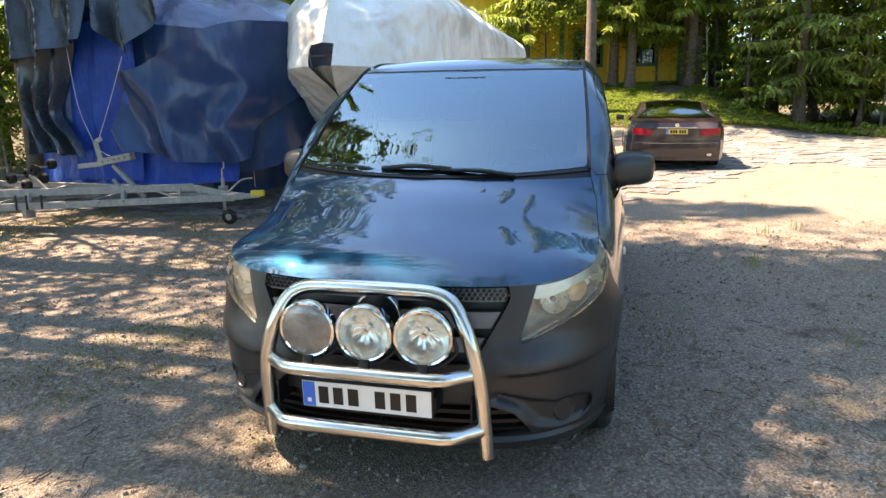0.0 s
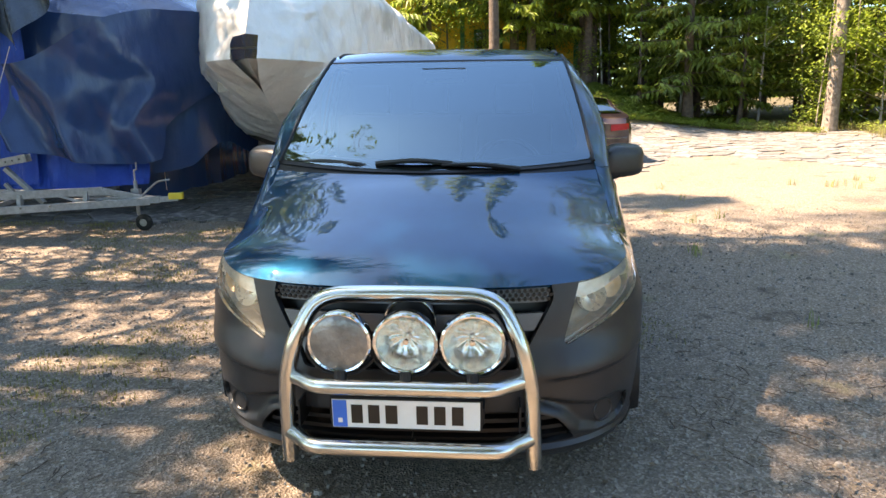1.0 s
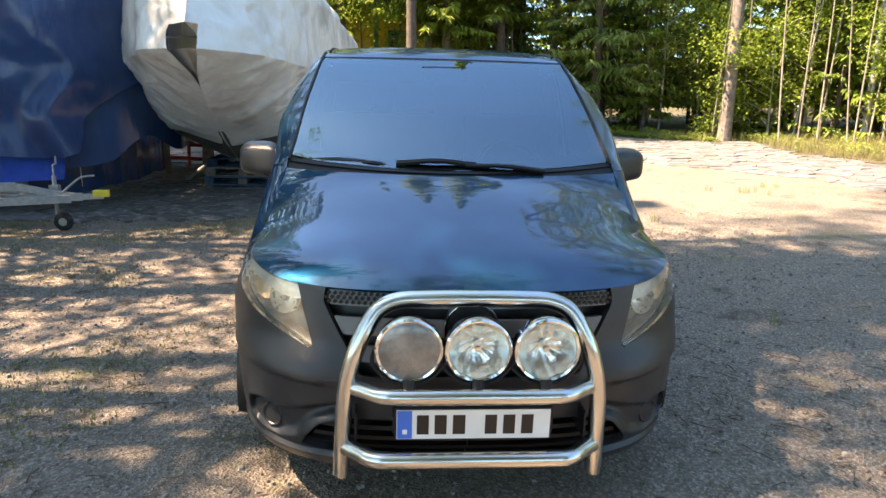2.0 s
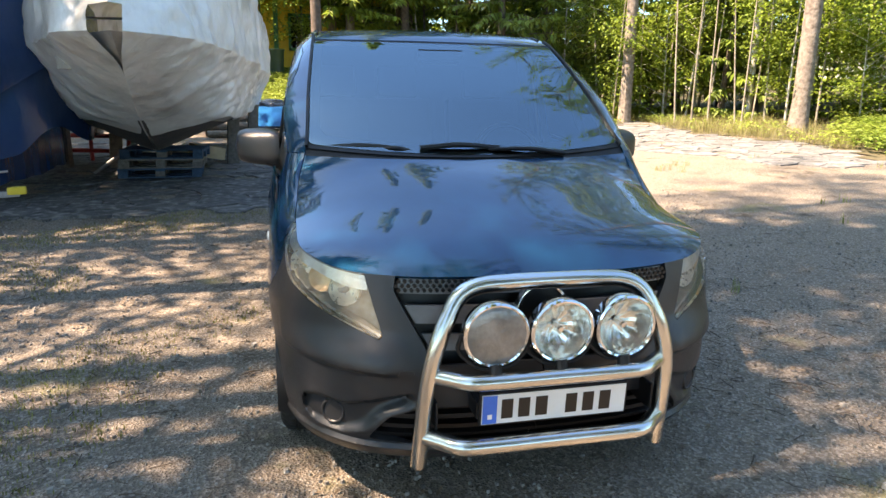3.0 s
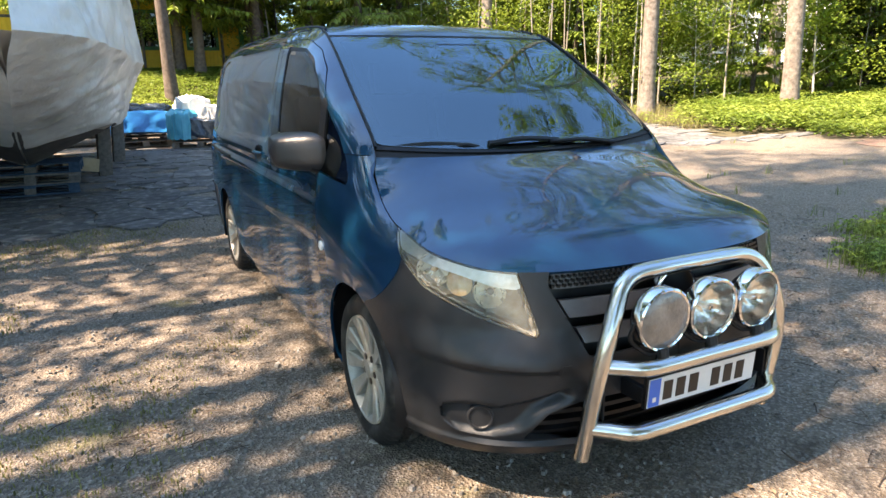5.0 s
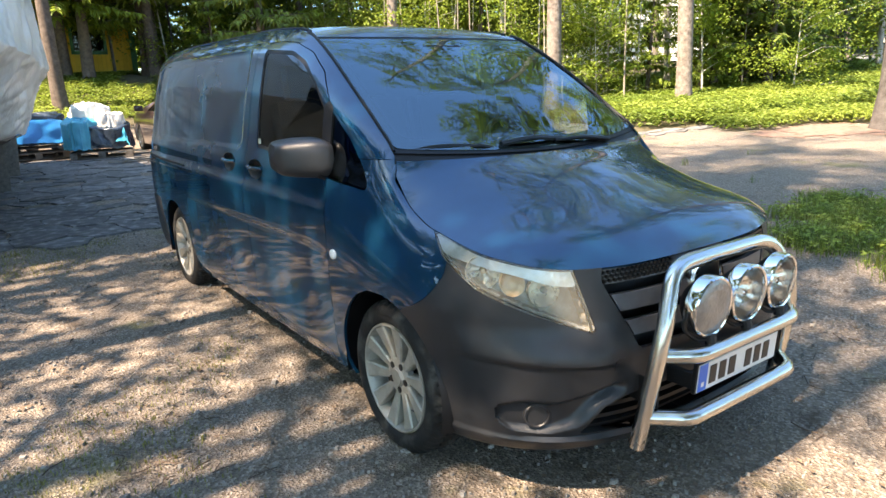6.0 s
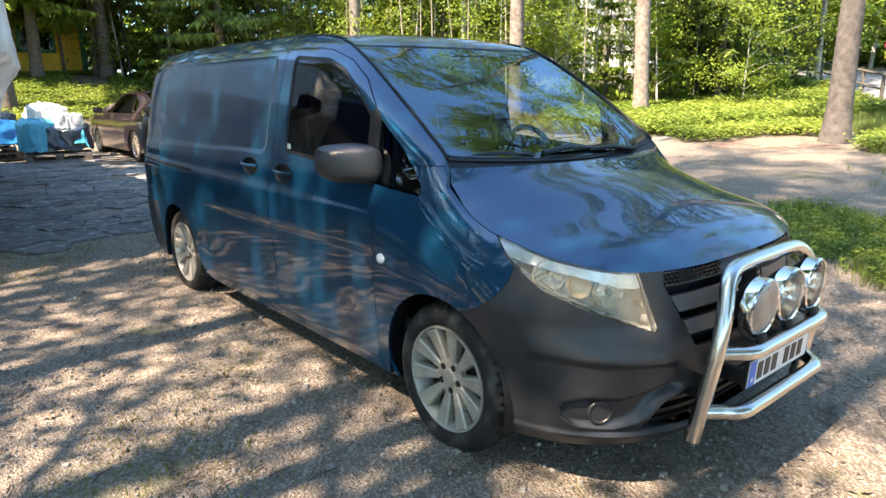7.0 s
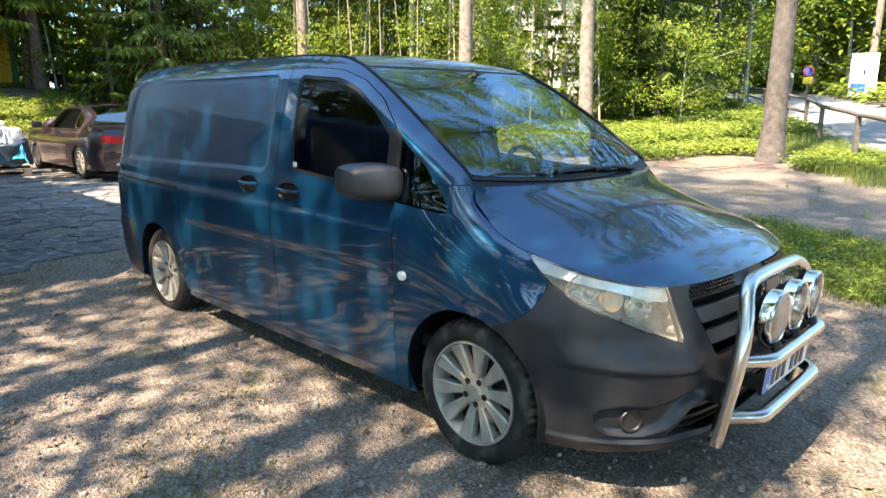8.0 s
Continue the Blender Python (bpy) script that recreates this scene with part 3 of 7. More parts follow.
def wing_side(p, s, v):
    return (p.x + p.y) - key(WING_LINE, p.z) - .0015


def off_cup(y, z):
    """Outside the oval recess of a door handle."""
    return lambda p, s, v: (math.hypot((p.y - y) / .112, (p.z - z) / .054) - 1) * .054


def build_van():
    van = thing("van", "dark blue panel van with grey bumper, parked on gravel", "van")
    nose = [i / 84 for i in range(80)] + [.948]
    heights = steps(0, 1, 52)
    fine_heights = steps(0, 1, 112)
    # bumper
    for bm in clip_panel(flank, nose, steps(0, 1, 84), [drop_out(HEADLIGHT, "a", .003), drop_out(GRILLE, "a"), drop_out(INTAKE, "a"), off_arch, ahead_of_wing], rim=.03):
        part("front_bumper", bm, GREY_PLASTIC, van, "unpainted dark grey plastic bumper")
    # wings
    stations = steps(.72, .98, 16) + steps(1.0, 1.45, 18)
    wings = clip_panel(flank, stations, heights, [drop_out(HEADLIGHT, "a", .003), off_arch, wing_side, drop_out(DOOR, "y", .003), drop_out(QUARTER_WINDOW, "y", .012),
                                                   lambda p, s, v: 1.238 - p.z, lambda p, s, v: 1.395 - p.y])
    for bm in wings:
        part("front_wing", fair(bm, 40), PAINT, van)
    # pillars, roof rail, rear flank and tail
    stations = steps(1.0, 2.6, 84) + steps(2.62, 4.7, 100) + steps(4.75, 5.75, 24)

    def shell(p, s, v):
        return max(p.z - 1.241, p.y - 1.398)

    for bm in clip_panel(flank, stations, fine_heights, [shell, off_arch, drop_out(DOOR, "y", .003), drop_out(QUARTER_WINDOW, "y", .008), drop_out(SLIDER, "y", .003),
                                                     lambda p, s, v: max(p.z - .69, 4.56 - p.y)]):
        part("body_side", bm, PAINT, van)
    for bm in clip_panel(flank, steps(4.4, 4.75, 10) + steps(4.8, 5.75, 20), heights, [lambda p, s, v: min(.685 - p.z, p.y - 4.565), off_arch]):
        part("rear_bumper", bm, GREY_PLASTIC, van, "grey plastic bumper")
    doors = clip_panel(flank, steps(1.36, 2.47, 64), fine_heights, [keep(DOOR, "y"), drop_out(DOOR_WINDOW, "y", .006), off_cup(2.30, 1.108)])
    windows = clip_panel(lambda s, v: flank(s, v) - Vector((.006, 0, 0)), steps(1.46, 2.34, 30), steps(.55, 1, 26), [keep(DOOR_WINDOW, "y")], rim=.004)
    quarters = clip_panel(lambda s, v: flank(s, v) - Vector((.006, 0, 0)), steps(1.06, 1.44, 18), steps(.5, 1, 26), [keep(QUARTER_WINDOW, "y", .006)], rim=.004)
    frames = clip_panel(lambda s, v: flank(s, v) - Vector((.003, 0, 0)), steps(1.44, 2.36, 40), steps(.5, 1, 40), [keep(DOOR_WINDOW, "y", .008), drop_out(DOOR_WINDOW, "y", -.012)], rim=.01)
    sliders = clip_panel(flank, steps(2.44, 3.72, 76), fine_heights, [keep(SLIDER, "y"), off_arch, off_cup(2.74, 1.118)])
    sails = clip_panel(lambda s, v: flank(s, v) + Vector((.003, 0, 0)), steps(1.38, 1.52, 14), steps(.5, 1, 40), [keep(SAIL, "y")], rim=.01)
    for i, sign in enumerate((1, -1)):
        d = part("front_door", doors[i], PAINT, van)
        part("window_pane", windows[i], GLASS, d, "dark side window").visible_shadow = False
        part("window_seal", frames[i], BLACK_PLASTIC, d, "black rubber seal")
        q = part("quarter_window", quarters[i], DARK_GLASS, van, "small dark triangular pane")
        door_handle(d, sign, 2.30, 1.108)
        part("mirror_base", sails[i], BLACK_PLASTIC, d, "black mirror base panel")
        if sign < 0:
            x = side(2.27, 1.262).x
            part("sticker", box_bm(-.001, .001, -.018, .018, -.014, .014, 0, pose(-x - .001, 2.268, 1.264)), STICKER, d, "small pale sticker", False)
        sd = part("sliding_door" if sign < 0 else "side_panel", sliders[i], PAINT, van)
        door_handle(sd, sign, 2.74, 1.118)
        bm = bmesh.new()
        tube(bm, [(sign * (side(y, 1.022).x + .001), y, 1.022 + (y - 3.7) * .012) for y in steps(3.72, 5.0, 14)], .009, 6)
        part("slide_rail", bm, BLACK_PLASTIC, van, "black door rail slot")
        bm = bmesh.new()
        lathe(bm, [(.012, 0), (.012, .012), (.008, .022), (-.01, .025)], 16, "X")
        bmesh.ops.transform(bm, matrix=pose(sign * .962, 1.315, .808) @ Matrix.Diagonal((sign, 1.2, 1, 1)), verts=bm.verts)
        part("side_repeater", bm, ORANGE, van, "round clear side indicator")
        wing_mirror(van, sign)
        arch_liner(van, sign)
        headlamp(van, sign)
        fog_cover(van, sign)
        for y in (FRONT_AXLE, REAR_AXLE):
            wheel(van, sign, y)
        # lower sill strip
        bm = bmesh.new()
        grid(bm, [[(sign * (side(y, z).x - .012), y, z - .0) for z in (.30, .235, .20)] + [(sign * .80, y, .19)] for y in steps(1.32, 3.74, 12)], flip=sign > 0)
        part("sill", bm, PAINT, van)
    top_panels(van)
    nose_parts(van)
    cabin(van)
    bull_bar(van)
    return van


def door_handle(parent, sign, y, z):
    x = side(y, z).x
    bm = bmesh.new()
    rows = []
    for i in range(9):
        t = i / 8
        ring = []
        for k in range(12):
            a = 2 * math.pi * k / 12
            r = .056
            ring.append((sign * (x - .002 - .030 * (1 - (i / 8) ** 3)), y + math.cos(a) * .115 * (.15 + .85 * t), z + math.sin(a) * r * (.15 + .85 * t)))
        rows.append(ring)
    grid(bm, rows, wrap=True, flip=sign > 0)
    cup = part("handle_cup", bm, BLACK, parent, "dark recessed cup")
    bm = bmesh.new()
    tube(bm, [(sign * (x - .004 + .026 * math.sin(math.pi * t)), y + (t - .5) * .215, z + .012) for t in steps(0, 1, 12)], .016, 8, squash=.7)
    part("handle", bm, PAINT, parent, "body-coloured grab handle")


def wing_mirror(van, sign):
    bm = bmesh.new()
    rows = []
    for i in range(17):
        t = -1 + 2 * i / 16
        ring = []
        for k in range(28):
            a = 2 * math.pi * k / 28
            c, s = math.cos(a), math.sin(a)
            r = (1 - abs(t) ** 5) ** (1 / 3) * (1 - .10 * smooth01(-t))
            n = 1 / (abs(c) ** 4 + abs(s) ** 4) ** (1 / 4)
            u, w = c * n * r, s * n * r
            x = 1.000 + .118 * t
            ring.append((sign * x, 1.495 + .080 * u + .075 * t, 1.235 + .084 * w * (1 - .12 * t) + .012 * u))
        rows.append(ring)
    grid(bm, rows, wrap=True, flip=sign > 0)
    bmesh.ops.holes_fill(bm, edges=bm.edges)
    m = part("wing_mirror", bm, GREY_PLASTIC, van, "dark grey plastic mirror housing")
    bm = bmesh.new()
    tube(bm, spline([(sign * .86, 1.44, 1.13), (sign * .90, 1.43, 1.145), (sign * .96, 1.43, 1.165)], 5), .035, 10, squash=.6)
    part("mirror_arm", bm, BLACK_PLASTIC, m, "black mirror foot")
    bm = box_bm(-.085, .085, -.004, .004, -.066, .066, .003, pose(sign * 1.0, 1.555, 1.235, 0, 0, sign * 38))
    part("mirror_glass", bm, CHROME, m, "mirror glass")


def arch_liner(van, sign):
    for y in (FRONT_AXLE, REAR_AXLE):
        bm = bmesh.new()
        rows = []
        for a in steps(-.25, math.pi + .25, 24):
            rows.append([(sign * x, y + .01 + math.cos(a) * r, HUB_Z + math.sin(a) * r) for x, r in ((.935, ARCH + .004), (.91, ARCH + .016), (.66, ARCH + .03))])
        grid(bm, rows, flip=sign < 0)
        part("wheel_arch_liner", bm, BLACK_PLASTIC, van, "black wheel arch")


def wheel(van, sign, y):
    """Tyre with lugs, ten-spoke alloy rim, hub cap, bolts and brake disc."""
    face = .925
    w = thing("wheel", "", "", at=(sign * face, y, HUB_Z))
    w.parent = van
    bm = bmesh.new()
    prof = [(-.018, .236), (-.004, .245), (.004, .262), (.006, .285), (-.002, .308), (-.018, .326), (-.03, .333), (-.055, .337), (-.058, .330), (-.066, .330), (-.069, .338), (-.10, .339), (-.103, .331), (-.111, .331), (-.114, .339),
            (-.145, .338), (-.148, .330), (-.156, .330), (-.159, .337), (-.182, .333), (-.20, .318), (-.208, .285), (-.20, .25), (-.18, .236)]
    lathe(bm, prof, 144, "X")
    for v in bm.verts:   # tread lugs: notches round the shoulders
        r = math.hypot(v.co.y, v.co.z)
        if r > .312:
            turn = round(math.atan2(v.co.z, v.co.y) / (2 * math.pi) * 144) % 3
            if turn == (0 if v.co.x > -.1 else 1):
                k = 1 - (.011 if r > .32 else .007) / r
                v.co.y, v.co.z = v.co.y * k, v.co.z * k
    fix = Matrix.Diagonal((sign, 1, 1, 1))
    turned = Matrix.Rotation(.17 if y < 2 else .5, 4, "X")

    def put(name, bm, material, label="", parent=w):
        bmesh.ops.transform(bm, matrix=fix @ turned, verts=bm.verts)
        if sign < 0:
            bmesh.ops.reverse_faces(bm, faces=bm.faces)
        bmesh.ops.recalc_face_normals(bm, faces=bm.faces)
        ob = link(name, bm, material, None, label)
        ob.parent = parent
        return ob

    put("tyre", bm, RUBBER, "worn black tyre with winter tread")
    bm = bmesh.new()
    lathe(bm, [(-.012, .239), (-.002, .237), (-.001, .229), (-.016, .222), (-.06, .212), (-.18, .208)], 64, "X")
    rim = put("rim", bm, ALLOY, "silver alloy rim")
    bm = bmesh.new()
    for i in range(10):
        a = 2 * math.pi * i / 10
        rows = []
        for t in steps(0, 1, 8):
            r = .045 + .178 * t
            half = .014 + .025 * t ** 1.1
            x = -.030 + .026 * t ** 1.5
            rows.append([(x - .04, -half, r), (x - .006, -half, r), (x, -half + .007, r), (x - .003, 0, r), (x, half - .007, r), (x - .006, half, r), (x - .04, half, r)])
        tmp = bmesh.new()
        grid(tmp, rows)
        bmesh.ops.transform(tmp, matrix=Matrix.Rotation(a, 4, "X"), verts=tmp.verts)
        me = bpy.data.meshes.new("spoke")
        tmp.to_mesh(me)
        tmp.free()
        bm.from_mesh(me)
        bpy.data.meshes.remove(me)
    lathe(bm, [(-.06, .085), (-.034, .083), (-.029, .07), (-.030, .045), (-.024, .040), (-.022, .0)], 32, "X")
    put("spokes", bm, ALLOY)
    bm = bmesh.new()
    lathe(bm, [(-.025, .036), (-.019, .034), (-.018, 0)], 24, "X")
    put("hub_cap", bm, ALLOY, "grey hub cap")
    for i in range(5):
        bm = bmesh.new()
        a = 2 * math.pi * (i + .5) / 5
        lathe(bm, [(-.05, .015), (-.0265, .015), (-.0255, .012), (-.0265, 0)], 12, "X", (0, math.cos(a) * .058, math.sin(a) * .058))
        put("wheel_bolt", bm, BLACK, "dark wheel bolt")
    bm = bmesh.new()
    lathe(bm, [(-.085, .0), (-.085, .203), (-.11, .203), (-.11, 0)], 32, "X")
    put("brake_disc", bm, RUBBER, "dark brake disc")


def headlamp(van, sign):
    i = 0 if sign > 0 else 1
    us = [.22 + .74 * k / 56 for k in range(57)]
    vs = steps(.55, 1, 34)
    lens = clip_panel(flank, us, vs, [keep(HEADLIGHT, "a")], rim=.012)[i]
    lamp = part("headlight", lens, HAZED_LENS, van, "clear, slightly hazed headlamp lens")
    lamp.visible_shadow = False

    def deep(d):
        def f(s, v):
            p, e = flank(s, v), 1e-3
            n = (flank(s + e, v) - flank(s - e, v)).cross(flank(s, min(1, v + e)) - flank(s, v - e))
            n.normalize()
            if n.y > 0 and s < .5 or n.x < 0:
                n = -n
            return p - n * d
        return f

    def in_lens(s, v):
        return poly_sd(HEADLIGHT, flank(s, v).x + flank(s, v).y, flank(s, v).z)

    bowl = clip_panel(deep(.105), us, vs, [lambda p, s, v: in_lens(s, v)], rim=-.068)[i]
    part("lamp_housing", bowl, LAMP_SILVER, lamp, "grey lamp housing")
    strip = clip_panel(deep(.014), us, vs, [lambda p, s, v: min(in_lens(s, v) - .005, flank(s, v).z - key(TOPZ, s) + .040 + .02 * smooth01((.55 - s) / .2))], rim=.02)[i]
    part("daylight_strip", strip, LAMP_STRIP, lamp, "bright upper strip")
    dark = clip_panel(deep(.034), us, vs, [lambda p, s, v: min(in_lens(s, v) - .004, .012 - in_lens(s, v))], rim=.05)[i]
    part("lamp_bezel", dark, LAMP_BEZEL, lamp, "dark grey bezel")

    def facing(name, s, z, depth, way, profile, material, label, squash=1.0, ribs=0):
        """A turned reflector behind the lens; ribs: facets round the bowl."""
        c, n = side(s, z), Vector(way).normalized()
        bm = bmesh.new()
        lathe(bm, profile, 36, "Z")
        if ribs:
            for v in bm.verts:
                a = math.atan2(v.co.y, v.co.x)
                r = math.hypot(v.co.x, v.co.y)
                v.co.z += .004 * math.sin(a * ribs) * smooth01(r / .03)
        q = Vector((0, 0, 1)).rotation_difference(n).to_matrix().to_4x4()
        bmesh.ops.transform(bm, matrix=Matrix.Diagonal((sign, 1, 1, 1)) @ Matrix.Translation(c - Vector((.55, -.83, 0)) * depth) @ q @ Matrix.Diagonal((squash, 1, 1, 1)), verts=bm.verts)
        if sign < 0:
            bmesh.ops.reverse_faces(bm, faces=bm.faces)
        return part(name, bm, material, lamp, label)

    dish = lambda r, d: [(-d, .0), (-d * .96, r * .3), (-d * .78, r * .6), (-d * .42, r * .85), (0, r), (.004, r * 1.06), (-.02, r * 1.09)]
    facing("lamp_bowl", .625, .885, .060, (.60, -.8, .05), dish(.058, .045), REFLECTOR, "large faceted reflector bowl", 1.1, 8)
    facing("lamp_bulb", .625, .885, .085, (.62, -.8, .05), [(.0, .013), (.022, .012), (.030, .008), (.032, 0)], AMBER, "amber tinted bulb")
    facing("lamp_bowl", .425, .826, .050, (.38, -.9, .05), dish(.054, .045), REFLECTOR, "small reflector bowl")
    facing("lamp_bulb", .425, .826, .068, (.40, -.9, .05), [(.0, .012), (.018, .011), (.024, 0)], LAMP_BEZEL, "dark bulb shield")
    facing("indicator_bowl", .525, .852, .050, (.50, -.85, 0), dish(.046, .03), AMBER, "amber indicator bowl", .9)


def fog_cover(van, sign):
    c = side(.47, .374)
    n = Vector((.55, -.83, 0))
    bm = bmesh.new()
    lathe(bm, [(-.02, .050), (.006, .049), (.010, .046), (.010, .041), (.005, .038), (.005, .0)], 28, "Z")
    bmesh.ops.transform(bm, matrix=Matrix.Diagonal((sign, 1, 1, 1)) @ Matrix.Translation(c) @ Vector((0, 0, 1)).rotation_difference(n).to_matrix().to_4x4(), verts=bm.verts)
    part("fog_lamp_cover", bm, GREY_PLASTIC, van, "round blank fog lamp cover")
    bm = clip_panel(lambda s, v: flank(s, v) + Vector((.0, -.0025, 0)), steps(.16, .32, 12), steps(.4, .62, 12), [keep(TOW, "a")], rim=.002)[0 if sign > 0 else 1]
    if sign < 0:
        part("tow_cover", bm, GREY_PLASTIC, van, "small square tow eye cover")
    else:
        bm.free()


# hood, screen and roof: the middle line and the station on the side that each row runs to
MID_Y = [(0, .10), (.5, .46), (1, .865), (1.05, .90), (2, 1.86), (2.1, 1.95), (2.4, 2.3), (3, 5.02)]
MID_Z = [(0, .897), (.08, .953), (.17, .996), (.25, 1.021), (.5, 1.092), (.8, 1.178), (1, 1.222), (1.05, 1.236), (1.5, 1.522), (2, 1.79), (2.1, 1.832), (2.2, 1.86), (2.4, 1.888), (2.7, 1.905), (2.95, 1.87), (3, 1.83)]
EDGE_S = [(0, .335), (.12, .50), (.3, .70), (.5, .86), (.75, .952), (.92, .99), (1, 1.03), (1.05, 1.065), (2, 1.885), (2.1, 1.96), (2.4, 2.3), (3, 5.2)]


def crown(q, u):
    """The top of the body: row q (0 to 1 hood, 1.05 to 2 screen, 2.1 to 3 roof), u from the middle to the edge."""
    e = body_edge(key(EDGE_S, q))
    yc, zc = key(MID_Y, q), key(MID_Z, q)
    x = e.x * u
    w = key(WIDE, .9)
    nose = 1 - .9 * (1 - min(.99, x / w) ** ROUND) ** (1 / ROUND)
    nose_e = 1 - .9 * (1 - min(.99, e.x / w) ** ROUND) ** (1 / ROUND)
    blend = smooth01(q / .5)
    bow = u * u * blend + (1 - blend) * (nose - .1) / max(1e-6, nose_e - .1)
    drop = .55 * u ** 2 + .45 * u ** 6 if q < 1.02 else (u ** 2.4 if q > 2 else u ** 2)
    z = zc + (e.z - zc) * drop
    if q < 1:
        z += .002 * math.sin(math.pi * q) * math.exp(-((u - .70) / .16) ** 2)
    return Vector((x, yc + (e.y - yc) * bow, z))


def whole(bms):
    """Joins the two halves of a panel in the middle."""
    bm, other = bms
    me = bpy.data.meshes.new("half")
    other.to_mesh(me)
    other.free()
    bm.from_mesh(me)
    bpy.data.meshes.remove(me)
    bmesh.ops.remove_doubles(bm, verts=bm.verts, dist=5e-4)
    return bm


def half_to_whole(surf, qs, us, fields, rim):
    full = [-u for u in us[:0:-1]] + us

    def both_sides(u, q):
        p = surf(q, abs(u))
        return Vector((p.x if u >= 0 else -p.x, p.y, p.z))

    return clip_panel(both_sides, full, qs, fields, rim=rim, both=False)


def top_panels(van):
    us = steps(0, 1, 26)
    bm = half_to_whole(crown, steps(0, 1, 46), us, [lambda p, u, q: 1 - abs(u) - .004], .018)
    part("bonnet", fair(bm, 5), PAINT, van, "glossy dark blue bonnet")
    bm = bmesh.new()
    rows = []
    for q in (.985, 1.0, 1.03, 1.06):
        rows.append([(p.x, p.y, p.z - .012) for p in ([Vector((-crown(q, u).x, crown(q, u).y, crown(q, u).z)) for u in us[:0:-1]] + [crown(q, u) for u in us])])
    grid(bm, rows)
    part("cowl", bm, BLACK_PLASTIC, van, "black plastic cowl below the windscreen")

    def screen_sd(u, q):
        return min((1 - abs(u)) * .78, (q - 1.05) * 1.0, (1.995 - q) * 1.0)

    bm = half_to_whole(crown, steps(1.05, 2, 40), us, [lambda p, u, q: screen_sd(u, q) - .012], .006)
    part("windscreen", bm, SCREEN_GLASS, van, "raked windscreen mirroring the sky").visible_shadow = False
    bm = half_to_whole(lambda q, u: crown(q, u) - Vector((0, -.004, .006)), steps(1.05, 2, 60), steps(0, 1, 60), [lambda p, u, q: screen_sd(u, q) - .010, lambda p, u, q: (.062 + .05 * smooth01((1.2 - q) / .1)) - screen_sd(u, q)], 0)
    part("screen_border", bm, BLACK, van, "black printed border of the windscreen")
    bm = half_to_whole(lambda q, u: crown(q, u) - Vector((0, 0, .003)), steps(1.04, 2.02, 40), steps(0, 1, 80), [lambda p, u, q: .0125 - screen_sd(u, q)], .012)
    part("screen_seal", bm, BLACK_PLASTIC, van, "black windscreen seal")
    bm = half_to_whole(crown, steps(2.01, 2.4, 20) + steps(2.45, 3, 20), us, [lambda p, u, q: 1 - abs(u) - .002], .01)
    part("roof", bm, PAINT, van)
    for sign in (1, -1):
        bm = bmesh.new()
        tube(bm, [(sign * (body_edge(s).x - .028), body_edge(s).y, body_edge(s).z + .006) for s in steps(2.0, 4.9, 30)], .007, 6)
        part("roof_strip", bm, BLACK_PLASTIC, van, "black roof gutter strip")
        bm = bmesh.new()
        tube(bm, [(sign * (body_edge(s).x - .004), body_edge(s).y - .004, body_edge(s).z + .002) for s in steps(1.06, 1.98, 24)], .008, 6)
        part("pillar_strip", bm, BLACK_PLASTIC, van, "black strip along the windscreen pillar")
    # wipers
    for base, mid, tips in (((.42, .93, 1.243), (.05, .94, 1.262), ((.10, .945, 1.268), (-.27, .955, 1.268))), ((-.30, .97, 1.247), (-.45, 1.0, 1.26), ((-.36, .985, 1.262), (-.74, 1.06, 1.258)))):
        bm = bmesh.new()
        tube(bm, spline([base, ((base[0] + mid[0]) / 2, (base[1] + mid[1]) / 2 - .01, (base[2] + mid[2]) / 2 + .012), mid], 5), [.019 - .0007 * k for k in range(11)], 8, squash=.7)
        w = part("wiper_arm", bm, BLACK_PLASTIC, van, "black wiper arm")
        bm = bmesh.new()
        a, b = Vector(tips[0]), Vector(tips[1])
        tube(bm, spline([a, (a + b) / 2 + Vector((0, -.004, .014)), b], 6), .013, 6)
        part("wiper_blade", bm, BLACK, w, "black wiper blade")


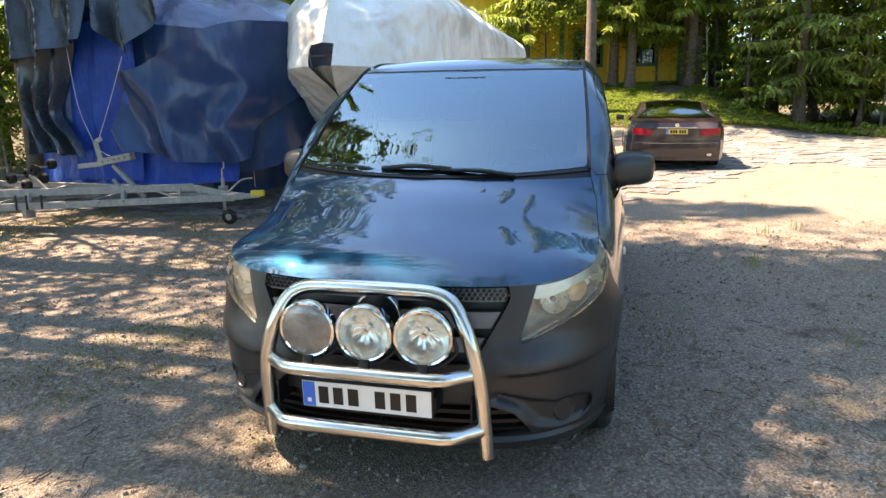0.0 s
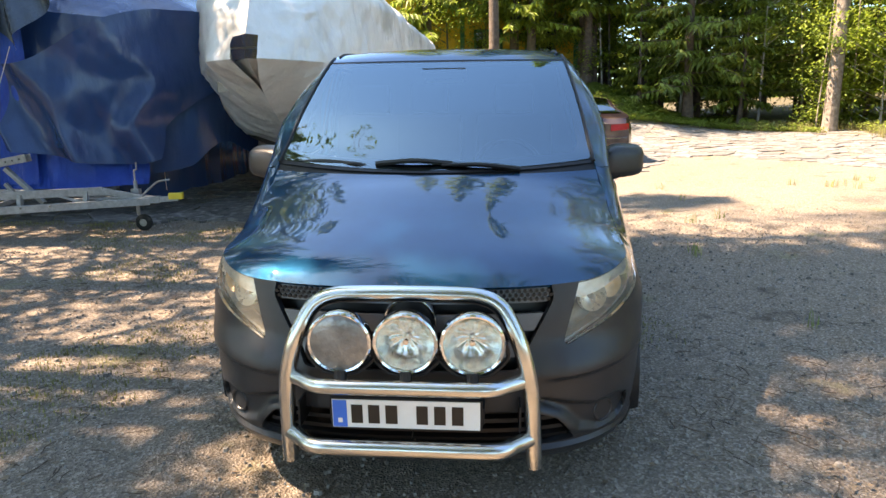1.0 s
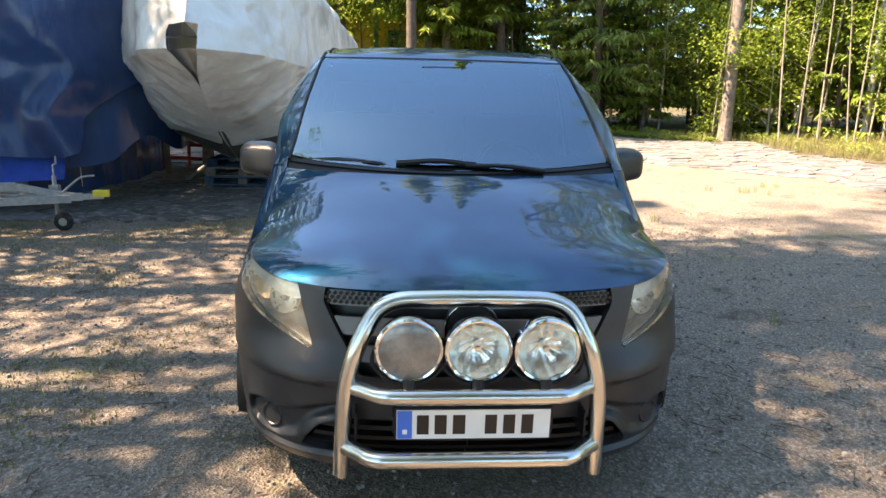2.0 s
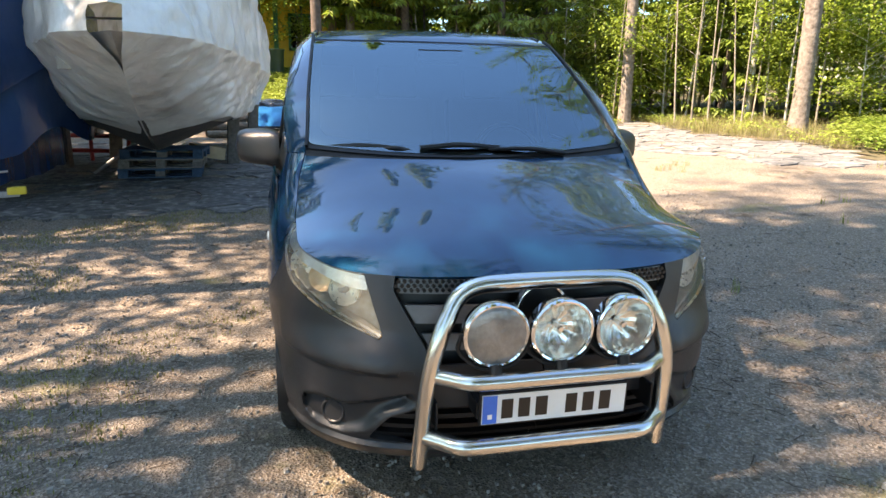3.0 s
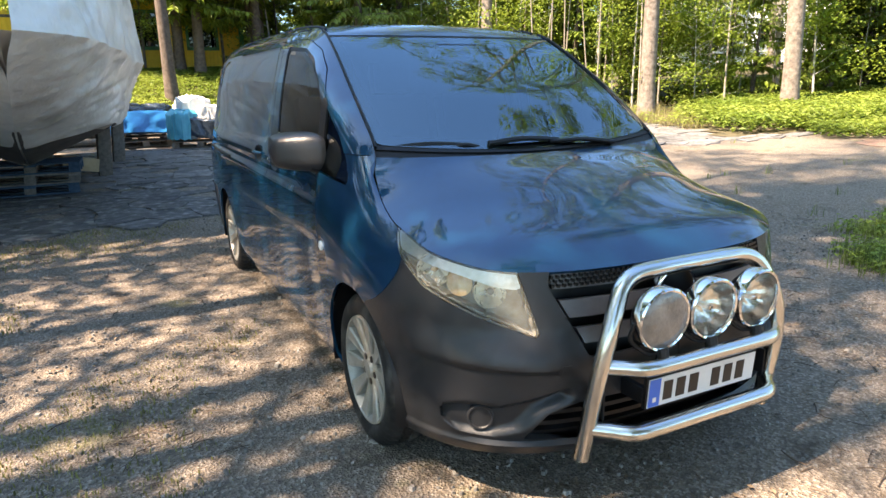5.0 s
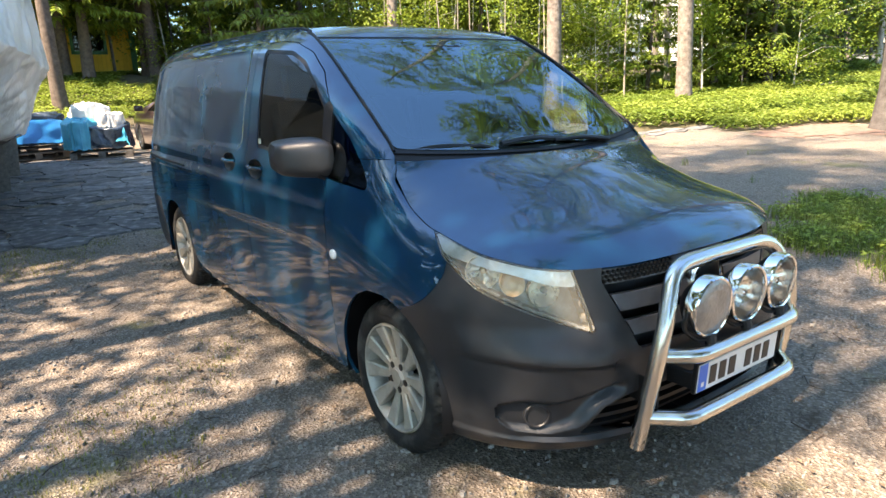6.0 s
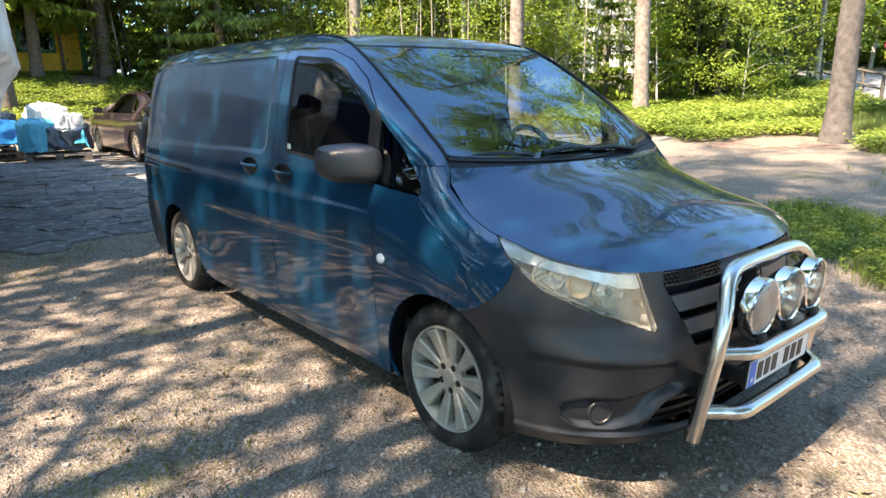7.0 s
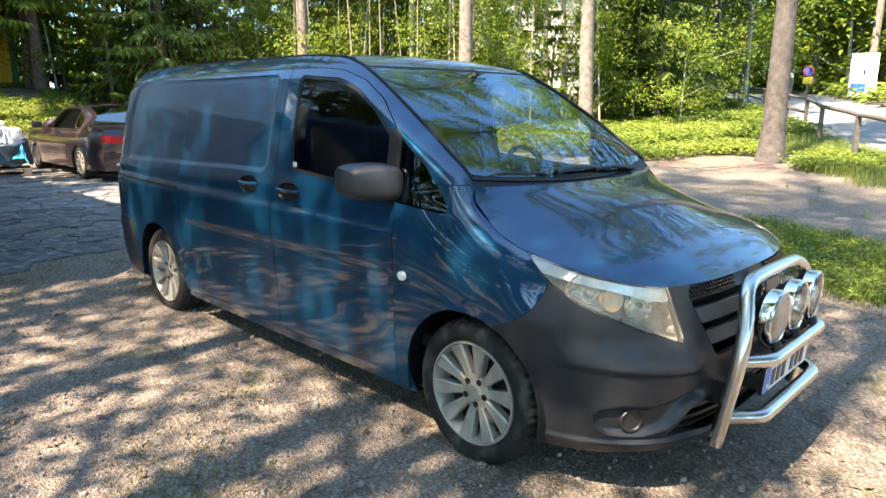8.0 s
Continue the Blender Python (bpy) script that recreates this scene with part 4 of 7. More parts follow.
def nose_parts(van):
    """Grille, lower intake and what stands in them."""
    def back(d):
        return lambda s, v: flank(s, v) + Vector((0, d, 0))

    ns = [.0] + [i / 90 for i in range(1, 50)]
    bm = whole(clip_panel(back(.09), ns, steps(.4, 1, 20), [keep(GRILLE, "a", .12)], rim=0))
    grille = part("grille", bm, BLACK, van, "black grille with grey bars")
    # two broad bars and a perforated strip above
    for z0, z1, d in ((.838, .895, .014), (.738, .80, .008), (.645, .70, .010)):
        bar = whole(clip_panel(back(d), ns, steps((z0 - SILL) / .685, (z1 - SILL) / .685, 4), [keep(GRILLE, "a", -.006)], rim=.03))
        part("grille_bar", bar, GRILLE_GREY, grille, "dark grey grille bar")
    # holes: rows of dark six-sided plugs set in the strips
    plug = bpy.data.meshes.new("vent_hole")
    bm = bmesh.new()
    lathe(bm, [(.0, .0), (.0, .0072), (.012, .0072)], 6, "Y")
    bm.to_mesh(plug)
    bm.free()
    plug.materials.append(BLACK)
    for z, lo, hi in ((.882, .18, .53), (.867, .19, .53), (.852, .18, .51)):
        for sign in (1, -1):
            x = lo
            while x < hi:
                y = .1 + (1 - .9 * (1 - (x / .95) ** ROUND) ** (1 / ROUND) - .1)
                ob = new("vent_hole", plug)
                ob.location = (sign * x, y + .0015 - (.9 - z) * .2, z)
                ob.parent = grille
                x += .0215
    bm = bmesh.new()
    lathe(bm, [(.03, .100), (.0, .100), (-.006, .096), (-.006, .088), (.0, .085), (.012, .083)], 40, "Y", (0, .062, .772))
    part("badge_ring", bm, CHROME, grille, "plain chrome ring")
    bm = bmesh.new()
    lathe(bm, [(.010, .086), (.004, .05), (.002, .0)], 32, "Y", (0, .062, .772))
    part("badge_disc", bm, BLACK, grille, "black disc inside the ring")
    bm = whole(clip_panel(back(.10), ns, steps(.0, .5, 16), [keep(INTAKE, "a", .06)], rim=0))
    low = part("lower_intake", bm, BLACK, van, "black lower air intake")
    for z in (.315, .355, .395):
        bar = whole(clip_panel(back(.03), ns, steps((z - .008 - SILL) / .685, (z + .008 - SILL) / .685, 2), [keep(INTAKE, "a", .0)], rim=.04))
        part("intake_slat", bar, BLACK_PLASTIC, low)
    bm = bmesh.new()
    box(bm, -.68, .68, .30, 4.95, .24, .52, .02)
    part("underbody", bm, BLACK, van, "dark underside")
    bm = bmesh.new()
    rows = []
    for s in [i / 40 for i in range(39)]:
        p = side(s, SILL)
        rows.append([(p.x, p.y, SILL), (p.x * .97, p.y + .02, SILL - .012), (p.x * .8, p.y + .12, SILL)])
    grid(bm, rows)
    grid(bm, [[(-x, y, z) for x, y, z in r] for r in rows], flip=True)
    part("front_lip", bm, GREY_PLASTIC, van, "scuffed lower bumper lip")


def cabin(van):
    bm = bmesh.new()
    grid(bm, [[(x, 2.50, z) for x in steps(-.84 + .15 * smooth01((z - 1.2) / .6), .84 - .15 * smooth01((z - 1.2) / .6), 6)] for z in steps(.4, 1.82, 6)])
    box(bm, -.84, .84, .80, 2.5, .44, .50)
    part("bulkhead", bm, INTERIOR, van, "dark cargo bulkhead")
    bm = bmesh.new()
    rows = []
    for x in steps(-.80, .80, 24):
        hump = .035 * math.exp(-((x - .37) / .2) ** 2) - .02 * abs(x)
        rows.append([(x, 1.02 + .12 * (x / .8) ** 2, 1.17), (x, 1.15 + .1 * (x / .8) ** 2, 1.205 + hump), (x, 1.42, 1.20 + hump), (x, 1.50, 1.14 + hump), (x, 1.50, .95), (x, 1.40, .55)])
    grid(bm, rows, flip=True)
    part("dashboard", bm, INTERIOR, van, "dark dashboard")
    bm = bmesh.new()
    ring = [(.37 + .185 * math.cos(a), 1.60 + .185 * math.sin(a) * .45, 1.17 + .185 * math.sin(a) * .89) for a in steps(0, 2 * math.pi * 31 / 32, 31)]
    tube(bm, ring, .016, 8, closed=True)
    for a in (0.1, math.pi - .1, -math.pi / 2):
        tube(bm, [(.37, 1.59, 1.16), (.37 + .18 * math.cos(a), 1.60 + .18 * math.sin(a) * .45, 1.17 + .18 * math.sin(a) * .89)], .014, 6)
    tube(bm, [(.37, 1.59, 1.16), (.37, 1.45, 1.12)], .05, 10)
    part("steering_wheel", bm, BLACK_PLASTIC, van, "black steering wheel")
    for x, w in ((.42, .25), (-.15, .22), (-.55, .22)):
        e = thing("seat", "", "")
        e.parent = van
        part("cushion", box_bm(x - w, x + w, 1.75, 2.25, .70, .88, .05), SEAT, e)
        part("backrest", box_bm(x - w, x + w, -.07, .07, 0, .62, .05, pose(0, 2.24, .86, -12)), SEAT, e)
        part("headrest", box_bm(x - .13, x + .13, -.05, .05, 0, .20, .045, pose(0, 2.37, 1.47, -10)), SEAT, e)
    bm = box_bm(-.11, .11, -.02, .02, -.035, .035, .015, pose(0, 1.80, 1.70, -20))
    part("inner_mirror", bm, BLACK_PLASTIC, van, "dark rear-view mirror")
    bm = box_bm(-.13, .13, -.02, .02, -.06, .03, .015, pose(0, 1.775, 1.715, 58))
    part("sensor_cover", bm, INTERIOR, van, "grey sensor cover behind the windscreen")


def number_plate(parent, centre, w, h, tilt, face, bars, strip, facing=-1):
    """A plate with plain bars for its characters and a blue end strip."""
    m = pose(*centre, tilt, 0, 0 if facing < 0 else 180)
    holder = part("plate_holder", box_bm(-w / 2 - .008, w / 2 + .008, -.004, .012, -h / 2 - .006, h / 2 + .006, .004, m), BLACK_PLASTIC, parent, "black plate holder")
    p = part("number_plate", box_bm(-w / 2, w / 2, -.008, -.0045, -h / 2, h / 2, .0, m), face, parent, "number plate")
    if strip:
        part("country_strip", box_bm(-w / 2 + .002, -w / 2 + strip, -.0095, -.0075, -h / 2 + .002, h / 2 - .002, 0, m), PLATE_BLUE, p, "blue end strip")
        part("plate_bar", box_bm(-w / 2 + strip * .38, -w / 2 + strip * .68, -.0105, -.009, -h * .32, -h * .16, 0, m), WHITE, p, "white bar")
    for x, bw in bars:
        part("plate_bar", box_bm(x - bw / 2, x + bw / 2, -.0105, -.0075, -h * .33, h * .33, 0, m), BLACK, p, "black bar")


def bull_bar(van):
    bar = thing("bull_bar", "", "")
    bar.parent = van
    bar["label"] = "polished steel bull bar"
    half = [(.454, .012, .252), (.447, -.012, .40), (.434, -.04, .58), (.405, -.045, .71), (.368, -.03, .80), (.325, -.012, .865), (.26, -.002, .895), (.16, -.004, .903), (0, -.006, .905)]
    line = spline([(-x, y, z) for x, y, z in half] + [p for p in half[-2::-1]], 6)
    bm = bmesh.new()
    tube(bm, line, .0295, 18)
    part("hoop", bm, STEEL, bar)
    for z, x0, y1, r in ((.605, .415, -.125, .0275), (.372, .44, -.115, .0295)):
        h = [(x0, -.035 if z > .5 else -.01, z), (x0 - .05, -.075 if z > .5 else -.055, z), (x0 - .11, y1 + .008, z), (x0 - .2, y1, z), (0, y1, z)]
        bm = bmesh.new()
        tube(bm, spline([(-x, y, q) for x, y, q in h] + h[-2::-1], 6), r, 18)
        part("cross_bar", bm, STEEL, bar)
    for sign in (1, -1):
        bm = box_bm(-.004, .004, -.01, .14, -.05, .05, .003, pose(sign * .40, -.02, .45))
        part("mounting_bracket", bm, BLACK_PLASTIC, bar, "black mounting bracket")
        bm = box_bm(-.012, .012, -.003, .10, -.04, .02, .003, pose(sign * .262, -.070, .49))
        part("plate_bracket", bm, BLACK_PLASTIC, bar, "dark metal plate bracket")
    number_plate(van, (0, -.083, .490), .52, .108, 4, WHITE,
                 [(-.172, .040), (-.112, .040), (-.050, .042), (.058, .040), (.120, .040), (.182, .040)], .052)
    for i, x in enumerate((-.222, .006, .234)):
        e = thing("driving_lamp", "", "")
        e.parent = van
        e["label"] = "round driving lamp with a matt grey cover" if i == 0 else "round driving lamp with chrome rim and clear lens"
        c = (x, -.10, .757)
        tilt = pose(*c, 3, 0, (0, 0, 3)[i])

        def put(name, profile, material, label, seg=40, flutes=0):
            bm = bmesh.new()
            lathe(bm, profile, seg, "Y")
            for v in bm.verts:   # radial flutes pressed into the bowl
                r = math.hypot(v.co.x, v.co.z)
                v.co.y += .004 * flutes * smooth01(r / .04) * math.sin(9 * math.atan2(v.co.z, v.co.x) + 1.2 * math.sin(r * 60))
            bmesh.ops.transform(bm, matrix=tilt, verts=bm.verts)
            bmesh.ops.recalc_face_normals(bm, faces=bm.faces)
            return part(name, bm, material, e, label)

        put("shell", [(.035, .108), (.05, .100), (.085, .062), (.10, .04), (.10, 0)], BLACK_PLASTIC, "black lamp body")
        put("rim", [(.038, .109), (.0, .1125), (-.008, .1115), (-.013, .106), (-.010, .0995), (.0, .098)], CHROME, "chrome rim")
        if i == 0:
            put("cover", [(-.008, .1), (-.014, .09), (-.019, .05), (-.020, 0)], FROSTED, "hazy grey cover")
        else:
            put("lens", [(-.006, .1), (-.012, .09), (-.018, .05), (-.019, 0)], LENS, "clear lens").visible_shadow = False
            put("reflector", [(.0, .098), (.03, .085), (.055, .055), (.066, .02), (.066, 0)], LAMP_BOWL, "mirrored, fluted bowl", 72, 1)
            put("bulb_cap", [(.06, .012), (.012, .013), (.008, .010), (.006, 0)], CHROME, "bulb shield", 12)
        bm = bmesh.new()
        for k in (-1, 1):
            tube(bm, spline([(x + k * .112, -.085, .757), (x + k * .118, -.075, .70), (x + k * .06, -.09, .648), (x, -.10, .642)], 5), .008, 6)
        tube(bm, [(x, -.10, .655), (x, -.108, .625)], .022, 10)
        part("bracket", bm, BLACK_PLASTIC, e, "black lamp bracket")


van = build_van()

# ---- land ----
def steps_from(edges, n):
    out = []
    for a, b, k in edges:
        out += steps(a, b, k)[:-1]
    return out + [edges[-1][1]]


def build_ground():
    xs = steps_from([(-600, -80, 6), (-80, -14, 14), (-14, 20, 136), (20, 60, 30), (60, 600, 8)], 0)
    ys = steps_from([(-600, -80, 6), (-80, -8, 10), (-8, 32, 160), (32, 80, 16), (80, 600, 8)], 0)
    bm = bmesh.new()
    rows = []
    for y in ys:
        row = []
        for x in xs:
            near = smooth01((30 - math.hypot(x, y - 5)) / 20)
            z = ground_z(x, y) + near * (.012 * noise.noise((x * .9, y * .9, 0)) + .006 * noise.noise((x * 3, y * 3, 4)))
            row.append((x, y, z - .006))
        rows.append(row)
    grid(bm, rows)
    for f in bm.faces:
        c = f.calc_center_median()
        if math.hypot(c.x - 3, c.y - 5) > 26 or c.y > 22 or c.y < -12 or c.x < -13:
            f.material_index = 1
    g = link("ground", bm, GRAVEL)
    g.data.materials.append(SOIL)
    tagged(g, "packed grey-brown gravel yard with dusty patches", "ground", kind="structure")
    return g


ground = build_ground()


def sheet(name, label, category, inside, x0, x1, y0, y1, cell, material, lift=.006, rough=.02):
    """A patch that lies on the ground wherever inside(x, y) is positive."""
    bm = bmesh.new()
    table = {}
    nx, ny = int((x1 - x0) / cell), int((y1 - y0) / cell)

    def v(i, j):
        if (i, j) not in table:
            x, y = x0 + i * cell, y0 + j * cell
            table[i, j] = bm.verts.new((x, y, ground_z(x, y) + lift + rough * noise.noise((x * 2, y * 2, 7))))
        return table[i, j]

    for i in range(nx):
        for j in range(ny):
            if inside(x0 + (i + .5) * cell, y0 + (j + .5) * cell) + .5 * noise.noise((i * cell, j * cell, 3)) > 0:
                bm.faces.new((v(i, j), v(i + 1, j), v(i + 1, j + 1), v(i, j + 1)))
    ob = link(name, bm, material)
    return tagged(ob, label, category, kind="structure")


WOODS_EDGE = [(-40, 19.0), (3, 19.5), (7, 19.8), (9.5, 17.4), (10.0, 10.5), (11.0, 8.6), (13.5, 7.2)]


def in_woods(x, y):
    """Positive inside the overgrown ground behind and beside the yard."""
    back = y - key(WOODS_EDGE, x) if x < 9.5 else -9
    right = min(x - 10.2 + .3 * math.sin(y), y - 7.5 + .40 * min(x - 10.8, 8)) if x > 9 else -9
    return max(back, right)


sheet("forest_floor", "dark mossy forest floor with litter", "forest floor", in_woods, -34, 34, 7, 46, .5, SOIL, .02, .05)
sheet("litter_ground", "brown needle litter under the pines", "litter", lambda x, y: max(1.5 - math.hypot((x - 12.0) * .8, y - 13.0), -9, 1.2 - math.hypot(x - 10.5, y - 17.8)), 8, 16, 3, 20, .25, LITTER, .012, .01)


def road_side(x, y):
    """Positive on the road: a band behind the railing."""
    d = (x - 12.7) * .5 - (y - 2.7) * .87
    return min(d - .8, 6.4 - d, x - 9)


sheet("needle_bed", "reddish needle litter at the foot of the tree", "litter", lambda x, y: .85 - math.hypot((x - 11.5) * .75, y - 4.9) + .4 * noise.noise((x * 1.7, y * 1.7, 4)) + .35 * noise.noise((x * 6, y * 6, 9)), 9, 14, 3, 7, .08, NEEDLE_BED, .005, .008)
sheet("road", "pale asphalt road beyond the railing", "road", road_side, 9, 100, -24, 50, .8, ROAD, .03, .0)


def slab_edge(x):
    return key([(-14, 5.6), (-4, 5.95), (-1.5, 6.2), (0, 6.8), (2, 9.2), (4.7, 12.9), (5.6, 12.3), (7.2, 9.8), (8, 7.7), (10, 7.0), (10.6, 5.9), (14, 5.5)], x)


def voronoi_slabs(x0, x1, y0, y1, cell, seed):
    """Uneven broken plates: cells of a jittered lattice, each shrunk a little."""
    rnd = random.Random(seed)
    nx, ny = int((x1 - x0) / cell) + 2, int((y1 - y0) / cell) + 2
    pts = {(i, j): Vector((x0 + (i + rnd.uniform(-.1, 1.0)) * cell, y0 + (j + rnd.uniform(-.1, 1.0)) * cell * .8)) for i in range(-1, nx) for j in range(-1, int(ny / .8))}
    out = []
    for (i, j), p in pts.items():
        if not (x0 < p.x < x1 and y0 < p.y < y1):
            continue
        poly = [p + Vector((sx * cell * 1.3, sy * cell * 1.3)) for sx, sy in ((-1, -1), (1, -1), (1, 1), (-1, 1))]
        for di in (-2, -1, 0, 1, 2):
            for dj in (-2, -1, 0, 1, 2):
                q = pts.get((i + di, j + dj))
                if q is None or q is p:
                    continue
                mid, nrm = (p + q) / 2, (q - p).normalized()
                cut = []
                for k, a in enumerate(poly):
                    b = poly[(k + 1) % len(poly)]
                    da, db = (a - mid).dot(nrm), (b - mid).dot(nrm)
                    if da <= 0:
                        cut.append(a)
                    if (da <= 0) != (db <= 0):
                        cut.append(a + (b - a) * (da / (da - db)))
                poly = cut
                if len(poly) < 3:
                    break
            if len(poly) < 3:
                break
        if len(poly) >= 3:
            out.append((p, poly))
    return out


def slab_mesh(bm, p, poly, rnd, shrink, thick, centre=None):
    c = centre or Vector((0, 0, 0))
    tx, ty = rnd.uniform(-.02, .02), rnd.uniform(-.02, .02)
    top, low = [], []
    pts = []
    for k, q in enumerate(poly):
        b = poly[(k + 1) % len(poly)]
        pts.append(q)
        if (b - q).length > .25:
            m = (q + b) / 2 + Vector((rnd.uniform(-.03, .03), rnd.uniform(-.03, .03)))
            pts.append(m)
    for q in pts:
        d = p - q
        w = q + d.normalized() * min(shrink, d.length * .4)
        z = ground_z(w.x, w.y) + thick + (w.x - p.x) * tx + (w.y - p.y) * ty
        top.append(bm.verts.new((w.x - c.x, w.y - c.y, z - c.z)))
        low.append(bm.verts.new((q.x + d.x * .02 - c.x, q.y + d.y * .02 - c.y, z - thick - .03 - c.z)))
    bm.faces.new(top)
    n = len(top)
    for k in range(n):
        bm.faces.new((low[k - 1], low[k], top[k], top[k - 1]))


def build_slabs():
    rnd = random.Random(5)
    cells = voronoi_slabs(-9, 2.5, 5.4, 15, .42, 1) + voronoi_slabs(2.5, 14.5, 7.2, 21, .40, 2)
    cells = [(p, q) for p, q in cells if p.y > slab_edge(p.x) + .12 * noise.noise((p.x, p.y, 1)) and in_woods(p.x, p.y) < 0 and rnd.random() > .06]
    pave = thing("broken_paving", "cracked and broken old asphalt plates", "paving", kind="structure")
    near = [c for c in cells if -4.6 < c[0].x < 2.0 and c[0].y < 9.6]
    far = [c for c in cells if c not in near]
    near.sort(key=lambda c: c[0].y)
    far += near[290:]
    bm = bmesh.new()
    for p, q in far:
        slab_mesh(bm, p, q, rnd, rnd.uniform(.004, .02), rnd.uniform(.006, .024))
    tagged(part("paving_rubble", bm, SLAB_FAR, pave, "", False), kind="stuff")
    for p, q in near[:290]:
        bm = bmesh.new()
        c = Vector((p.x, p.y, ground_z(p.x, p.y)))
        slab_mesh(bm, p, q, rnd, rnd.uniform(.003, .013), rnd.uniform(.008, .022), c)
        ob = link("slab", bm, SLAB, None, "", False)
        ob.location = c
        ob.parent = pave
    return pave


def scatter_mesh(name, label, category, material, spots, maker, seed):
    """One object of many small pieces that nobody could count."""
    rnd = random.Random(seed)
    verts, faces = [], []
    for x, y in spots:
        maker(verts, faces, x, y, ground_z(x, y), rnd)
    me = bpy.data.meshes.new(name)
    me.from_pydata(verts, [], faces)
    me.materials.append(material)
    ob = new(name, me)
    return tagged(ob, label, category, kind="stuff")


def pebble(verts, faces, x, y, z, rnd):
    r = rnd.uniform(.004, .012) * (1.7 if rnd.random() < .07 else 1)
    b = len(verts)
    k = 5
    a0 = rnd.random() * 6
    ring = [(x + math.cos(a0 + i * 2 * math.pi / k) * r * rnd.uniform(.7, 1.2), y + math.sin(a0 + i * 2 * math.pi / k) * r * rnd.uniform(.7, 1.2)) for i in range(k)]
    verts.extend((px, py, z - .008) for px, py in ring)
    verts.extend((x + (px - x) * .75, y + (py - y) * .75, z + r * rnd.uniform(.35, .7)) for px, py in ring)
    faces.append([b + k + i for i in range(k)])
    for i in range(k):
        j = (i + 1) % k
        faces.append([b + i, b + j, b + k + j, b + k + i])


def leaf_quad(verts, faces, c, way, width, length, rnd, bend=0.3):
    """One pointed blade: two triangles folded on the rib."""
    way = way.normalized()
    s = way.cross(Vector((rnd.uniform(-.3, .3), rnd.uniform(-.3, .3), 1))).normalized() * width
    b = len(verts)
    mid = c + way * length * .45
    tip = c + way * length + Vector((0, 0, -bend * length))
    verts.extend((tuple(c), tuple(mid + s), tuple(tip), tuple(mid - s)))
    faces.append((b, b + 1, b + 2, b + 3))


def grass_tuft(verts, faces, x, y, z, rnd, tall=.10, n=9, spread=.05):
    for _ in range(n):
        a, h = rnd.random() * 6.283, tall * rnd.uniform(.5, 1.2)
        px, py = x + rnd.gauss(0, spread), y + rnd.gauss(0, spread)
        lean = h * rnd.uniform(.1, .7)
        w = rnd.uniform(.002, .0045)
        dx, dy = math.cos(a), math.sin(a)
        b = len(verts)
        verts.extend(((px - dy * w, py + dx * w, z - .01), (px + dy * w, py - dx * w, z - .01),
                      (px + dx * lean * .4 + dy * w * .7, py + dy * lean * .4 - dx * w * .7, z + h * .65),
                      (px + dx * lean * .4 - dy * w * .7, py + dy * lean * .4 + dx * w * .7, z + h * .65), (px + dx * lean, py + dy * lean, z + h)))
        faces.append((b, b + 1, b + 2, b + 3))
        faces.append((b + 3, b + 2, b + 4))


def cover_plant(verts, faces, x, y, z, rnd, tall=.32, n=9, size=.075):
    """Knee-high goutweed: flat leaves on hidden stalks, densest on top."""
    for _ in range(n):
        h = tall * rnd.uniform(.25, 1.0)
        c = Vector((x + rnd.gauss(0, .10), y + rnd.gauss(0, .10), z + h))
        a = rnd.random() * 6.283
        way = Vector((math.cos(a), math.sin(a), rnd.uniform(-.2, .35)))
        leaf_quad(verts, faces, c, way, size * rnd.uniform(.3, .5), size * rnd.uniform(1, 1.9), rnd)


def litter_piece(verts, faces, x, y, z, rnd):
    a = rnd.random() * 6.283
    c = Vector((x, y, z + .004 + rnd.random() * .008))
    leaf_quad(verts, faces, c, Vector((math.cos(a), math.sin(a), rnd.uniform(-.05, .15))), rnd.uniform(.002, .012), rnd.uniform(.02, .06), rnd, .05)


def twig(verts, faces, x, y, z, rnd):
    """A thin bent stick lying on the ground."""
    a, L, r = rnd.random() * 6.283, rnd.uniform(.03, .13), rnd.uniform(.0012, .003)
    c, s = math.cos(a), math.sin(a)
    b = len(verts)
    for k, lift in ((-.5, .002), (.05, rnd.uniform(.002, .012)), (.5, rnd.uniform(.002, .016))):
        px, py = x + c * L * k + (s * L * .08 if k == .05 else 0), y + s * L * k
        verts.extend([(px - s * r, py + c * r, z + lift), (px + s * r, py - c * r, z + lift), (px, py, z + lift + 1.6 * r)])
    for q in (0, 3):
        for i, j in ((0, 1), (1, 2), (2, 0)):
            faces.append((b + q + i, b + q + j, b + q + 3 + j, b + q + 3 + i))


def spots(n, x0, x1, y0, y1, test, seed):
    rnd = random.Random(seed)
    out = []
    tries = 0
    while len(out) < n and tries < n * 30:
        tries += 1
        x, y = rnd.uniform(x0, x1), rnd.uniform(y0, y1)
        if test(x, y):
            out.append((x, y))
    return out


def green_strip(x, y):
    """The grass verge on the far side of the van, and round the big pine."""
    u, v = (x - 4.25) * .77 + (y - 1.02) * .64, -(x - 4.25) * .64 + (y - 1.02) * .77
    edge = (u / 1.45) ** 2 + (v / .80) ** 2 + 1.0 * noise.noise((x * 1.8, y * 1.8, 4)) + .8 * noise.noise((x * 6, y * 6, 8))
    return edge < .9


